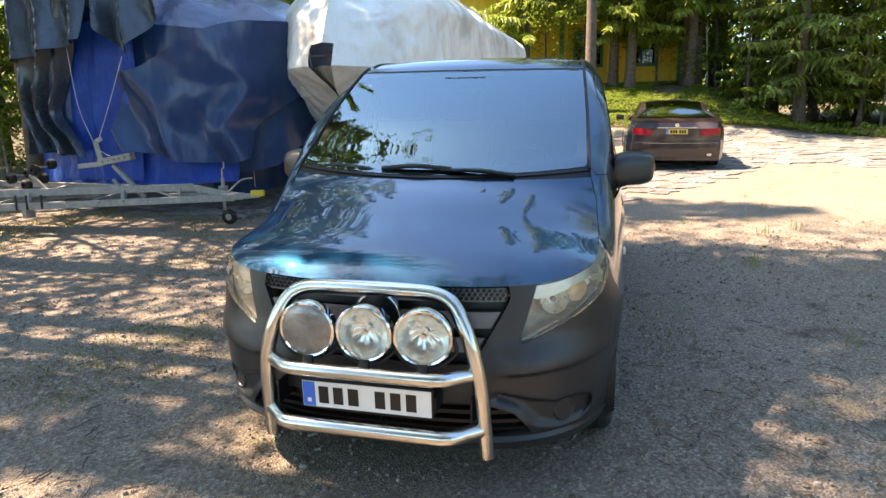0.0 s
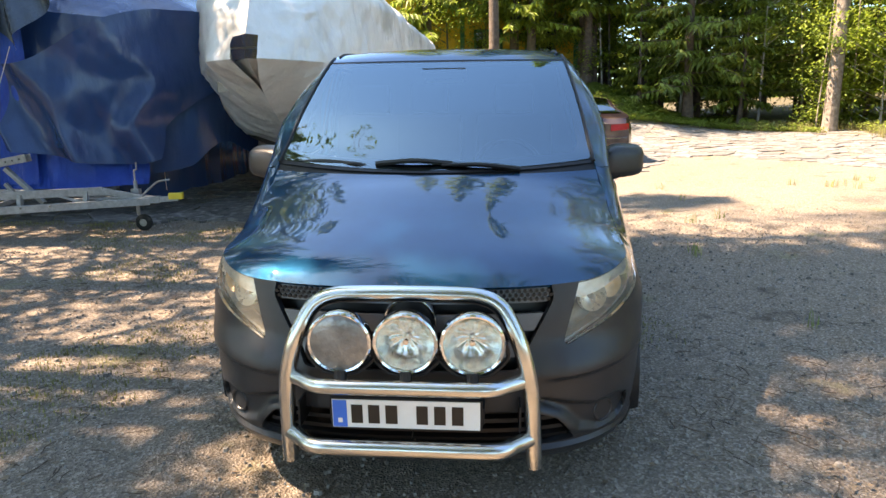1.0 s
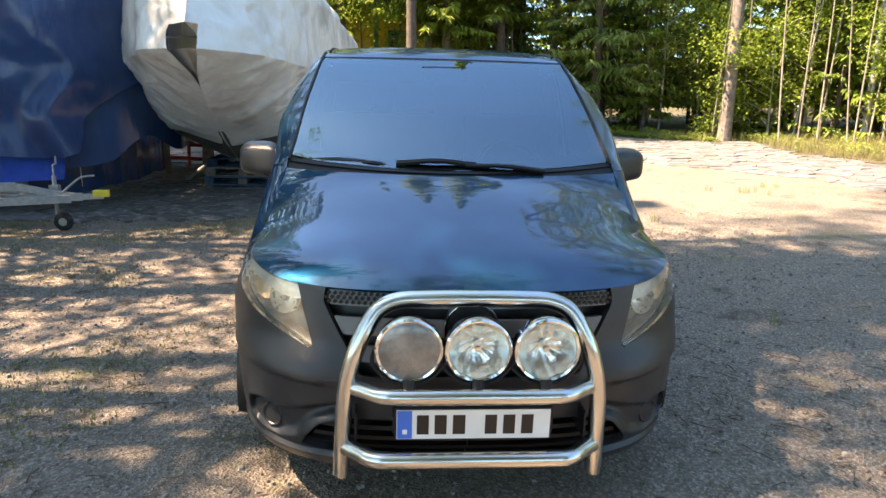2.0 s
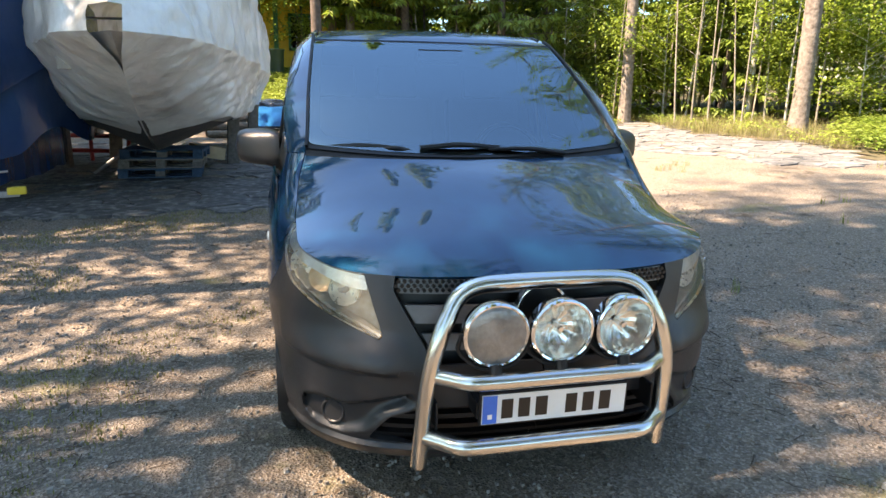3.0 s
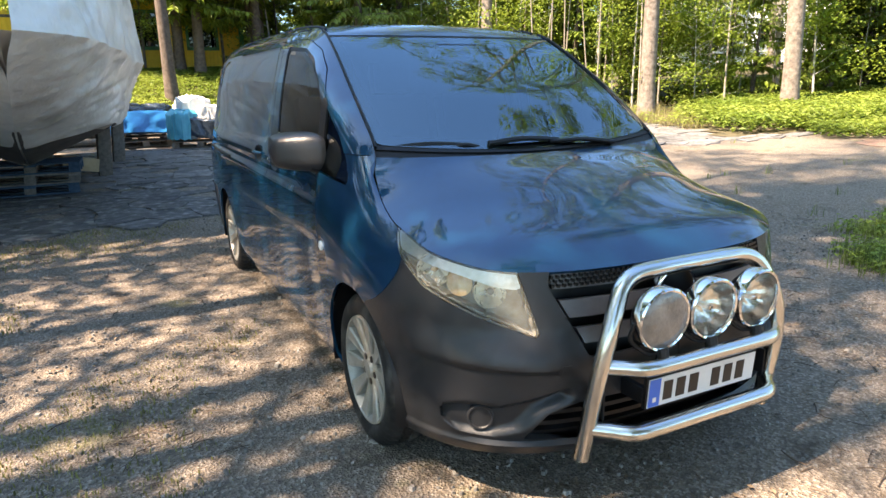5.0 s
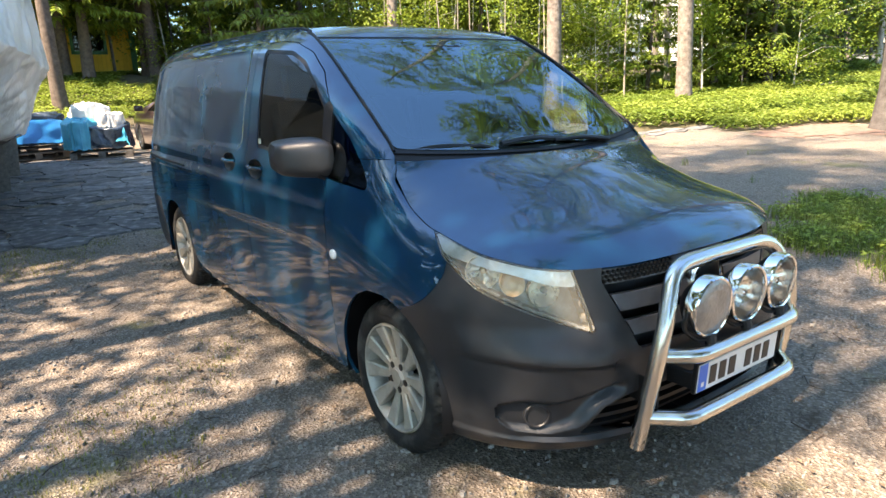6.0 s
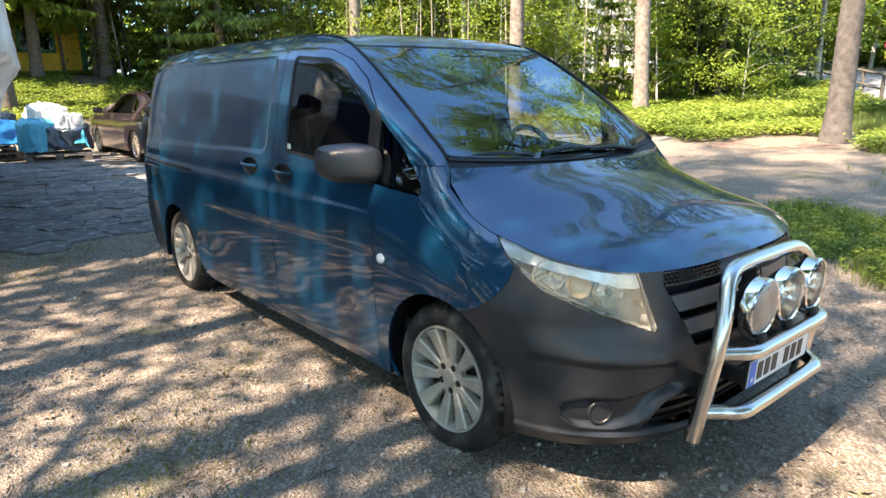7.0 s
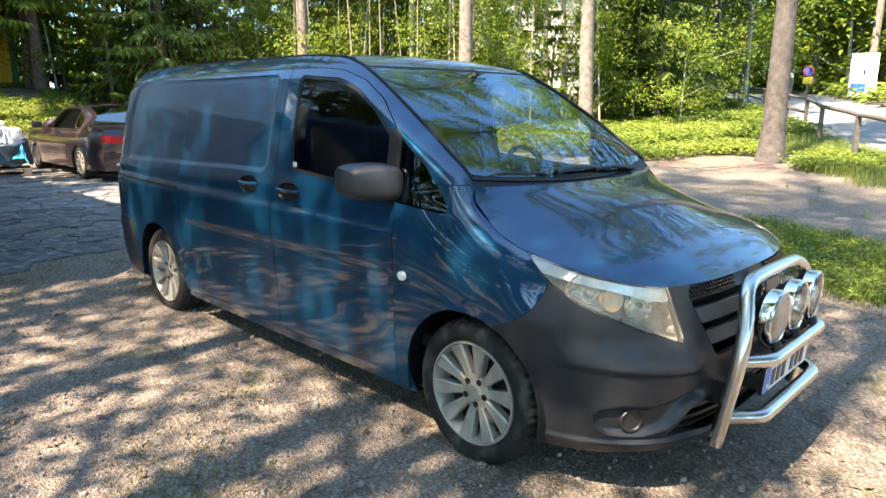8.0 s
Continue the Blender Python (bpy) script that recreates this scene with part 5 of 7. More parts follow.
def scatter_all():
    scatter_mesh("gravel_stones", "small loose grey stones on the gravel", "gravel", PEBBLE,
                 spots(11500, -5.5, 4.6, -2.6, 6.6, lambda x, y: not (abs(x) < .6 and .8 < y < 4.5), 3), pebble, 4)
    scatter_mesh("leaf_litter", "dry leaf and twig litter on the gravel", "litter", LITTER,
                 spots(6000, -6, 5, -2.6, 6.5, lambda x, y: noise.noise((x * .8, y * .8, 2)) > -.05, 5), litter_piece, 6)
    patch = lambda x, y: noise.noise((x * .7 + 5, y * .7, 9)) > .22 - .25 * smooth01((y - 4.2) / 1.2) * smooth01((1 - x) / 1)
    knots = [(rnd.gauss(cx, .28), rnd.gauss(cy, .2)) for rnd in [random.Random(71)] for cx, cy in spots(26, -4.5, 3.0, -1.6, 3.2, lambda x, y: not (abs(x) < .9 and y > .1), 72) for _ in range(26)]
    scatter_mesh("twigs", "dark dry twigs and needles in loose clusters", "twigs", TWIG, [q for q in knots if not (abs(q[0]) < .95 and -.1 < q[1] < 5)] + spots(500, -5, 4.5, -1.8, 5.5, lambda x, y: not (abs(x) < .95 and y > -.1), 73), twig, 74)
    scatter_mesh("moss_tufts", "flat yellowish moss and grass tufts in the gravel", "moss", MOSS,
                 spots(1500, -7, 1.5, -1.5, 6.3, lambda x, y: patch(x, y) and not (abs(x) < 1.1 and -.2 < y < 5), 7), lambda *a: grass_tuft(*a, tall=.017, n=12, spread=.075), 8)
    scatter_mesh("weeds", "small green weeds growing in the gravel", "weeds", GRASS,
                 spots(40, 1.6, 9, -1.5, 9, lambda x, y: noise.noise((x * 1.3, y * 1.3, 12)) > .25, 9), lambda *a: grass_tuft(*a, tall=.12, n=12, spread=.035), 10)
    scatter_mesh("verge_grass", "lush green grass verge", "grass", GRASS,
                 spots(1100, 2.0, 8, -1.5, 3.5, green_strip, 11), lambda *a: grass_tuft(*a, tall=.12, n=9, spread=.08), 12)
    scatter_mesh("verge_plants", "leafy green weeds on the verge", "weeds", LEAVES,
                 spots(520, 2.0, 8, -1.5, 3.5, green_strip, 13), lambda *a: cover_plant(*a, tall=.12, n=7, size=.038), 14)
    scatter_mesh("ground_cover", "dense bright green ground cover plants", "ground cover", COVER,
                 spots(7600, 10, 30, 2.5, 19, lambda x, y: in_woods(x, y) > .1 and road_side(x, y) < 0 and math.hypot(x - 12.1, y - 12.9) > .9 and (y + 1.96) / (x + 1.15) < 1.02 + .10 * noise.noise((x, y, 6)), 15), lambda *a: cover_plant(*a, tall=.42, n=9, size=.10), 16)
    edge_band = lambda x, y: in_woods(x, y) > -.15 and (y + 1.96) / (x + 1.15) > 1.0 + .10 * noise.noise((x, y, 6)) and in_woods(x, y) < 3.5
    scatter_mesh("dry_edge_grass", "dry brown grass and brush at the edge of the wood", "grass", DRY_GRASS,
                 spots(1500, 8, 16, 9, 21, edge_band, 25), lambda *a: grass_tuft(*a, tall=.30, n=8, spread=.14), 26)
    scatter_mesh("edge_litter", "brown leaves and needles at the edge of the wood", "litter", LITTER,
                 spots(5000, 8, 16, 9, 21, edge_band, 27), lambda *a: litter_piece(*a), 28)
    scatter_mesh("edge_plants", "sparse green plants at the edge of the wood", "weeds", COVER,
                 spots(260, 8, 16, 9, 21, lambda x, y: edge_band(x, y) and noise.noise((x * .9, y * .9, 5)) > .05, 29), lambda *a: cover_plant(*a, tall=.30, n=8, size=.07), 30)
    scatter_mesh("back_cover", "green undergrowth at the forest edge", "ground cover", COVER,
                 spots(9000, -9, 10, 17.2, 26, lambda x, y: in_woods(x, y) > .1 and noise.noise((x * .5, y * .5, 3)) > -.35, 17), lambda *a: cover_plant(*a, tall=.16, n=12, size=.065), 18)
    scatter_mesh("roadside_grass", "tall grass between railing and road", "grass", GRASS,
                 spots(2400, 9.5, 24, -3, 9, lambda x, y: -1.1 < (x - 12.7) * .5 - (y - 2.7) * .87 < .9 and math.hypot(x - 12.2, y - 4.2) > 1.3 and (x > 10.5 or y < 2), 19), lambda *a: grass_tuft(*a, tall=.26, n=9, spread=.12), 20)
    by_tree = lambda x, y: (math.hypot((x - 12.9) / 2.1, (y - 6.6) / 2.0) < 1 + .25 * noise.noise((x * 1.3, y * 1.3, 7)) or math.hypot((x - 12.3) / 1.5, (y - 2.7) / 1.0) < 1 + .3 * noise.noise((x * 1.5, y * 1.5, 2))) and math.hypot(x - 12.2, y - 4.15) > .5 and math.hypot((x - 11.5) * .75, y - 4.9) > 1.0
    scatter_mesh("tree_foot_plants", "green plants round the foot of the tree", "ground cover", COVER,
                 spots(1500, 10, 15.5, 1.5, 9, by_tree, 23), lambda *a: cover_plant(*a, tall=.26, n=9, size=.075), 24)
    scatter_mesh("far_bank_grass", "bright grass across the road", "grass", COVER,
                 spots(4500, 20, 80, -14, 40, lambda x, y: (x - 12.7) * .5 - (y - 2.7) * .87 > 6.2, 21), lambda *a: cover_plant(*a, tall=.7, n=7, size=.35), 22)


# ---- trees ----
def tree_mesh(name, parent, material, verts, faces, label=""):
    me = bpy.data.meshes.new(name)
    me.from_pydata(verts, [], faces)
    me.materials.append(material)
    ob = new(name, me)
    ob.parent = parent
    if label:
        ob["label"] = label
    return ob


def trunk_part(parent, h, r, material, seed, lean=.0, flare=1.5, top=.12):
    rnd = random.Random(seed)
    bm = bmesh.new()
    line, rad = [], []
    sx, sy = rnd.uniform(-lean, lean), rnd.uniform(-lean, lean)
    n = 14
    for i in range(n + 1):
        t = (i / n) ** 1.6
        line.append((sx * t * h + .02 * h * .1 * math.sin(t * 7), sy * t * h, -.15 + t * (h + .15)))
        rad.append(r * ((1 - t) * (1 - top) + top) * (1 + (flare - 1) * math.exp(-t * h / .35)))
    tube(bm, line, rad, 12)
    for v in bm.verts:
        d = 1 + .09 * noise.noise((v.co.x * 9 + seed, v.co.y * 9, v.co.z * 1.2))
        v.co.x, v.co.y = line[0][0] + (v.co.x - line[0][0]) * d, v.co.y * d
    return part("trunk", bm, material, parent), line


def spruce(h, r, seed, low=.08, material=None, fine=1.0, label="tall dark green spruce with drooping branches"):
    """A spruce: whorls of drooping boughs hung with narrow sprays."""
    rnd = random.Random(seed)
    e = thing("spruce_tree", label, "tree", "trees round the yard")
    trunk_part(e, h, min(.19, .020 * h * .55 + .04), BARK_SPRUCE, seed, .01, 1.4, .03)
    verts, faces = [], []
    limbs = bmesh.new()
    levels = int(h / .42)
    for i in range(levels):
        z = h * (low + (1 - low) * (i + rnd.random()) / levels)
        f = 1 - z / h
        reach = r * (f ** .75) * rnd.uniform(.75, 1.15)
        if reach < .12:
            continue
        for _ in range(rnd.choice((4, 5, 5, 6))):
            a = rnd.random() * 6.283
            L = reach * rnd.uniform(.65, 1.12)
            out = Vector((math.cos(a), math.sin(a), 0))
            sag = rnd.uniform(.18, .42)
            steps_n = max(3, int(L / .26 * fine))
            pts = []
            for k in range(steps_n + 1):
                t = k / steps_n
                pts.append(Vector((0, 0, z)) + out * (L * t) + Vector((0, 0, L * (.12 * t - sag * t * t * 1.3 + .18 * t ** 4))))
            if L > 1.2:
                tube(limbs, [pts[0], pts[len(pts) // 2], pts[-1]], [.022, .014, .004], 3, caps=False)
            side_way = Vector((-out.y, out.x, 0))
            for k in range(1, steps_n + 1):
                t = k / steps_n
                w = (.22 + .35 * L * .5 * (1 - t)) * rnd.uniform(.7, 1.2)
                for s in (-1, 1):
                    for rep in range(2):
                        way = side_way * s * rnd.uniform(.5, 1) + out * rnd.uniform(.3, .9) + Vector((0, 0, rnd.uniform(-.65, .05)))
                        leaf_quad(verts, faces, pts[k] + out * rnd.uniform(-.12, .12), way, rnd.uniform(.035, .075), w * rnd.uniform(.7, 1.15), rnd, .35)
                if rnd.random() < .55:
                    leaf_quad(verts, faces, pts[k], Vector((rnd.gauss(0, .2), rnd.gauss(0, .2), -1)), rnd.uniform(.03, .06), rnd.uniform(.15, .4), rnd, 0)
    tagged(part("branchwork", limbs, BARK_SPRUCE, e), kind="stuff")
    tree_mesh("crown", e, material or NEEDLES, verts, faces)
    return e


def leafy(h, r, seed, n=5200, leaf=.075, trunk=.05, low=.25, material=None, bark=None, name="leafy_tree", label="slender leafy tree with bright green leaves", limbs_n=14):
    """A broadleaf: bent limbs with clouds of small separate leaves at their ends."""
    rnd = random.Random(seed)
    e = thing(name, label, "tree" if name == "leafy_tree" else "shrub", "trees round the yard")
    _, line = trunk_part(e, h * .96, trunk, bark or BARK_PALE, seed, .04, 1.2, .15)
    limbs = bmesh.new()
    verts, faces = [], []
    ends = []
    for i in range(limbs_n):
        t = low + (1 - low) * (i + rnd.random()) / limbs_n
        q = line[min(len(line) - 1, int((t ** .625) * (len(line) - 1)))]
        a = rnd.random() * 6.283
        L = r * rnd.uniform(.5, 1.1) * (1.15 - .55 * abs(t - .55) * 2 * .6)
        p0 = Vector((q[0], q[1], t * h))
        p1 = p0 + Vector((math.cos(a) * L * .5, math.sin(a) * L * .5, L * .30))
        p2 = p0 + Vector((math.cos(a) * L, math.sin(a) * L, L * rnd.uniform(.2, .6)))
        tube(limbs, [p0, p1, p2], [trunk * .35, trunk * .2, trunk * .06], 5, caps=False)
        for k in range(4):
            ends.append((p0.lerp(p2, .35 + .22 * k) + Vector((rnd.gauss(0, .15 * r), rnd.gauss(0, .15 * r), rnd.gauss(0, .12 * r))), r * rnd.uniform(.16, .34)))
    for _ in range(n):
        c, s = rnd.choice(ends)
        q = c + Vector((rnd.gauss(0, s * .6), rnd.gauss(0, s * .6), rnd.gauss(0, s * .42)))
        a = rnd.random() * 6.283
        leaf_quad(verts, faces, q, Vector((math.cos(a), math.sin(a), rnd.uniform(-.7, .3))), leaf * rnd.uniform(.28, .45), leaf * rnd.uniform(.8, 1.4), rnd, .25)
    tagged(part("branchwork", limbs, bark or BARK_PALE, e), kind="stuff")
    tree_mesh("crown", e, material or LEAVES, verts, faces)
    return e


def pine(h, r, seed, bark=None, crown_low=.55, label="tall pine with a bare flaking trunk", lean=.02, flare=1.35, limbs_n=16):
    """A bare trunk with a high open crown of needle tufts."""
    rnd = random.Random(seed)
    e = thing("pine_tree", label, "tree", "trees round the yard")
    _, line = trunk_part(e, h, r, bark or BARK_PINE, seed, lean, flare, .25)
    limbs = bmesh.new()
    verts, faces = [], []
    for i in range(limbs_n):
        t = crown_low + (1 - crown_low) * (i + rnd.random()) / limbs_n
        q = line[min(len(line) - 1, int((t ** .625) * (len(line) - 1)))]
        a = rnd.random() * 6.283
        L = h * .14 * rnd.uniform(.6, 1.1)
        p0 = Vector((q[0], q[1], t * h))
        p2 = p0 + Vector((math.cos(a) * L, math.sin(a) * L, L * rnd.uniform(.0, .35)))
        tube(limbs, [p0, p0.lerp(p2, .5) + Vector((0, 0, .1)), p2], [.05, .035, .01], 5, caps=False)
        for k in range(5):
            c = p0.lerp(p2, .14 + .21 * k) + Vector((rnd.gauss(0, .3), rnd.gauss(0, .3), rnd.gauss(0, .2)))
            for _ in range(52):
                d = Vector((rnd.gauss(0, 1), rnd.gauss(0, 1), rnd.gauss(0, .7) + .3))
                leaf_quad(verts, faces, c + d * .14, d, .022, .24, rnd, .1)
    tagged(part("branchwork", limbs, bark or BARK_PINE, e), kind="stuff")
    tree_mesh("crown", e, NEEDLES, verts, faces)
    return e


def plant(proto, spots_list, seed, tilt=2.0, smin=.85, smax=1.2):
    """Copies of a tree over the spots; the first spot takes the tree itself."""
    rnd = random.Random(seed)
    for k, (x, y) in enumerate(spots_list):
        s = rnd.uniform(smin, smax)
        m = pose(x, y, ground_z(x, y) - .03, rnd.uniform(-tilt, tilt), rnd.uniform(-tilt, tilt), rnd.random() * 360)
        if k == 0:
            proto.matrix_basis = m
        else:
            c = copy_thing(proto, m)
            c.scale = (s, s, s * rnd.uniform(.9, 1.1))


def build_woods():
    # the pines that stand free
    for i, (x, y, r, h, b, lean, fl) in enumerate(((9.9, 18.2, .20, 21, BARK_PINE, .02, 1.25), (12.1, 13.0, .225, 22, BARK_PINE, .012, 1.35), (14.7, 10.4, .23, 21, BARK_PINE, .025, 1.3), (12.2, 4.15, .235, 20, BARK_GREY, .02, 1.6))):
        p = pine(h, r, 40 + i, b, .33 if b is BARK_PINE else .25, "tall pine with a flaking reddish trunk" if b is BARK_PINE else "thick grey tree trunk with flared foot", lean, fl, 36 if b is BARK_PINE else 70)
        p.matrix_basis = pose(x, y, ground_z(x, y), 0, 0, i * 70)
    # spruces behind the yard
    a, b = spruce(13, 3.2, 61), spruce(10, 2.7, 62)
    plant(a, [(9.6, 24.5), (5.4, 30.5), (6.8, 21.6), (12.4, 25.8), (15.3, 24), (0.2, 32), (-6, 33), (8.5, 33), (13.5, 33), (-16.5, 25.5), (21, 30), (-20, 20), (-22, 12)], 71)
    plant(b, [(11.2, 22.0), (6.9, 26.6), (8.4, 28.6), (20.4, 12.0), (22.6, 11.7), (19.2, 12.4), (24.2, 12.6), (22, 13.6), (19.6, 10.7), (21.2, 11.3), (24.4, 12.2), (14.2, 21.2), (-11.4, 27), (16.2, 20.0), (3.2, 34), (10.8, 30.5), (-16, 16), (23.5, 27), (-14, 11.5), (26, 22), (-10.6, 15.6), (-12.4, 13.6)], 72)
    high = spruce(22, 3.9, 66, .34, NEEDLES_SUNLIT, 1.3, "spruce with a bare lower trunk before the house")
    plant(high, [(.2, 20.6), (6.0, 25.4), (5.0, 29.5), (8.2, 25.6), (3.9, 24.9)], 74)
    # tall spruces added behind the house so the bonnet mirrors trees, not sky
    giant = spruce(31, 4.4, 99, .2, NEEDLES_SUNLIT, 1.0, "very tall spruce added behind the house for its reflection")
    plant(giant, [(-4.9, 35.0), (-14.5, 31.5), (-19.5, 27)], 77)
    screen = spruce(14, 3.0, 67, .20, NEEDLES_SUNLIT, 1.5, "spruce with drooping boughs before the house")
    plant(screen, [(1.5, 23.6), (3.6, 24.0)], 76, 1, .95, 1.1)
    veil = leafy(7.0, 2.0, 95, 4600, .10, .05, .13, LEAVES, BARK_GREY, "leafy_tree", "leafy tree half hiding the house", 16)
    plant(veil, [(-.2, 24.7), (2.5, 24.7), (4.6, 24.7), (6.0, 25.0), (-1.6, 24.6)], 75)
    hang_low = spruce(16, 3.0, 91, .12, NEEDLES_SUNLIT, 1.5, "spruce with low hanging boughs before the house")
    plant(hang_low, [(.9, 24.2), (3.5, 24.4), (-2.4, 24.3)], 78, 1, .95, 1.1)
    young = spruce(4.6, 1.5, 63, .03, NEEDLES_YOUNG, 1.6, "young spruce with bright new shoots")
    plant(young, [(11.6, 19.6), (15.2, 16.4), (16.4, 13.0), (8.4, 21.3), (17.6, 11.8), (13.0, 17.6), (12.4, 21.2), (5.3, 22.4)], 73)
    # leafy thicket
    c = leafy(7.5, 1.9, 81, 4600, .08)
    plant(c, [(12.8, 18.8), (14.6, 15.6), (11.0, 20.6), (18.2, 13.6), (17.2, 19), (13.8, 21.5), (15.5, 22.6), (19, 18), (24, 14), (9.2, 21.8), (26, 18.5), (27, 12.8), (7.2, 24.3)], 82, 4)
    d = leafy(5.5, 1.7, 83, 4200, .092, .035, .12, LEAVES, BARK_PALE, "leafy_tree", "thin sapling with light green leaves", 12)
    plant(d, [(13.6, 16.2), (12.0, 18.0), (15.8, 14.2), (17.0, 14.6), (10.6, 21.6), (14.0, 19.6), (18.6, 15.8), (16.8, 11.2), (21, 13), (13.2, 14.8), (23, 17), (4.3, 24.6)], 84, 5)
    dark = leafy(6.5, 2.4, 85, 4600, .155, .09, .05, LEAVES_DARK, BARK_GREY, "shrub", "big dark leafy shrub", 18)
    plant(dark, [(20.4, 12.0), (23.4, 12.2), (20.5, 22), (17, 23.5), (25.5, 11), (13, 28), (29, 15.5), (24, 25), (29, 20), (3.0, 33.5), (8.6, 27.4), (5.6, 29), (11, 29), (9.8, 26), (14.6, 27), (-12, 31), (-16, 21), (-18.5, 23)], 86, 4)
    bush = leafy(3.0, 1.5, 87, 4200, .085, .03, .02, LEAVES, BARK_PALE, "shrub", "loose shrub with whitish green leaves", 14)
    plant(bush, [(17.8, 8.9), (14.2, 13.2), (11.4, 18.4), (10.2, 19.8), (16.0, 18), (-11.2, 11.6), (-10.2, 13.8), (-12.6, 10.2)], 88, 4)
    # bare thin stems in the thicket
    stem = thing("thin_stem", "thin pale sapling stem", "tree", "trees round the yard")
    trunk_part(stem, 7, .026, STEM_BARK, 5, .04, 1.1, .3)
    plant(stem, [(10.9, 19.0), (12.3, 17.2), (13.0, 16.0), (13.9, 14.4), (11.7, 18.8), (14.9, 13.6), (15.7, 12.9), (16.1, 15.2), (13.4, 18.3), (10.4, 16.0), (11.6, 14.6), (12.7, 14.0), (11.2, 16.4), (12.0, 15.4), (14.3, 12.2), (9.7, 18.6), (17.9, 12.4), (12.9, 19.5), (18.8, 11.1), (11.9, 16.6), (15.1, 17.4)], 10, 6)
    # far trees over the road
    far = pine(17, .22, 47, None, .35)
    plant(far, [(46, 11), (52, 14), (40, 28), (60, 20), (41, 9), (66, 8), (48, 36), (50, 6), (36, 34), (62, 40), (78, 14), (44, 44), (34, 26), (54, 4), (57, 16), (44, 3), (38, 16.5), (40, 18.6), (42, 16.2), (36.5, 18.5), (43, 12.4), (45.5, 9.2)], 11)
    big = leafy(9, 3.6, 89, 4800, .26, .10, .1, LEAVES, BARK_PALE, "leafy_tree", "full leafy tree across the road", 20)
    plant(big, [(50, 9), (44, 30), (58, 12), (64, 22), (38, 38), (46, 6), (70, 16), (76, 30), (48, 46), (32, 32), (66, 2), (30, 40), (22, 36), (55, 18), (60, -6), (42, 2), (52, 0), (68, 28), (42.5, 10.4), (43.5, 7.2), (42, 13.4), (41, 15.8), (46, 12), (44, 17.5), (40, 20.5), (47, 15)], 12)
    # the trees towards the sun and behind the camera
    s1, s2 = spruce(22, 3.9, 64, .16), spruce(18, 3.2, 65, .12)
    plant(s1, [(-11.6, -4.6), (-14.5, 6.8), (-12.6, 13.4), (-17, 1), (2.6, -9.8), (-3.0, -10.6), (9, -12)], 13, 2, .9, 1.15)
    # the last spruces were added to shade the ground behind the boats
    plant(s2, [(-15.4, -2.5), (-13.2, 9.4), (-17, 9), (0.0, -8.8), (6.2, -10.2), (14, -10), (-12, -9), (-10.2, 12.4), (-9.8, 16.0), (-9.4, 18.6)], 14, 2, .9, 1.15)
    # unseen pines added behind the camera to darken the bonnet's reflection of the sky
    over = pine(23, .17, 94, BARK_PINE, .58, "tall unseen pine added behind the camera, its wide crown mirrored in the bonnet", .01)
    plant(over, [(-1.9, -5.0), (2.3, -4.3), (.4, -6.6)], 18, 1, 1.0, 1.15)
    tall = leafy(14.6, 3.3, 90, 6600, .115, .15, .25, LEAVES_DARK, BARK_GREY, "leafy_tree", "tall broadleaf tree shading the yard", 26)
    # unseen trees added towards the sun to shade gravel and fill bonnet reflections
    crest = spruce(20, 4.9, 93, .60, None, 1.2, "high unseen spruce with a bare lower stem, added to shade the gravel")
    plant(crest, [(-6.9, 2.9)], 17, 1)
    loose = leafy(19, 3.3, 96, 3200, .115, .15, .66, LEAVES_DARK, BARK_GREY, "leafy_tree", "high unseen broadleaf tree with an open crown, added to dapple the gravel", 22)
    plant(loose, [(-6.3, 1.3)], 19, 1)
    small = leafy(10.2, .80, 100, 1700, .115, .08, .80, LEAVES_DARK, BARK_GREY, "leafy_tree", "slim unseen broadleaf tree with a small high crown, added for the bonnet's reflections", 16)
    plant(small, [(-5.9, 1.0)], 23, 1)
    # out of view: high crowns placed to drop dapples on the far gravel
    crownlet = pine(26, .17, 92, BARK_PINE, .78, "very tall slim pine added out of view towards the sun for dappled shade", .01)
    plant(crownlet, [(-9.5, 1.5), (-10.0, 3.2), (-8.4, 4.6), (-8.7, .1)], 22, 1)
    # added for its shade on the ground between the boats
    bough = spruce(18, 4.0, 97, .40, None, 1.3, "spruce added to shade the yard with its long boughs")
    plant(bough, [(-8.9, 7.4)], 20, 1)
    # birches added as reflections for the bonnet; the last three stay out of view
    grove = leafy(17, 2.7, 98, 9000, .13, .11, .30, LEAVES, BARK_PALE, "leafy_tree", "tall birch added at the edge of the wood for its reflection", 26)
    plant(grove, [(13.6, 17.0), (16.0, 19.4), (26.5, 14.6), (19.4, 14.4), (11.2, 21.4), (27.5, 10.6), (28.5, 12.6), (29, -1), (26, -7), (31, -12)], 21, 2, .9, 1.15)
    plant(tall, [(-8.0, .8), (-9.7, -3.6), (-9.6, 4.6), (-7.4, -7.2)], 15, 2, .95, 1.15)


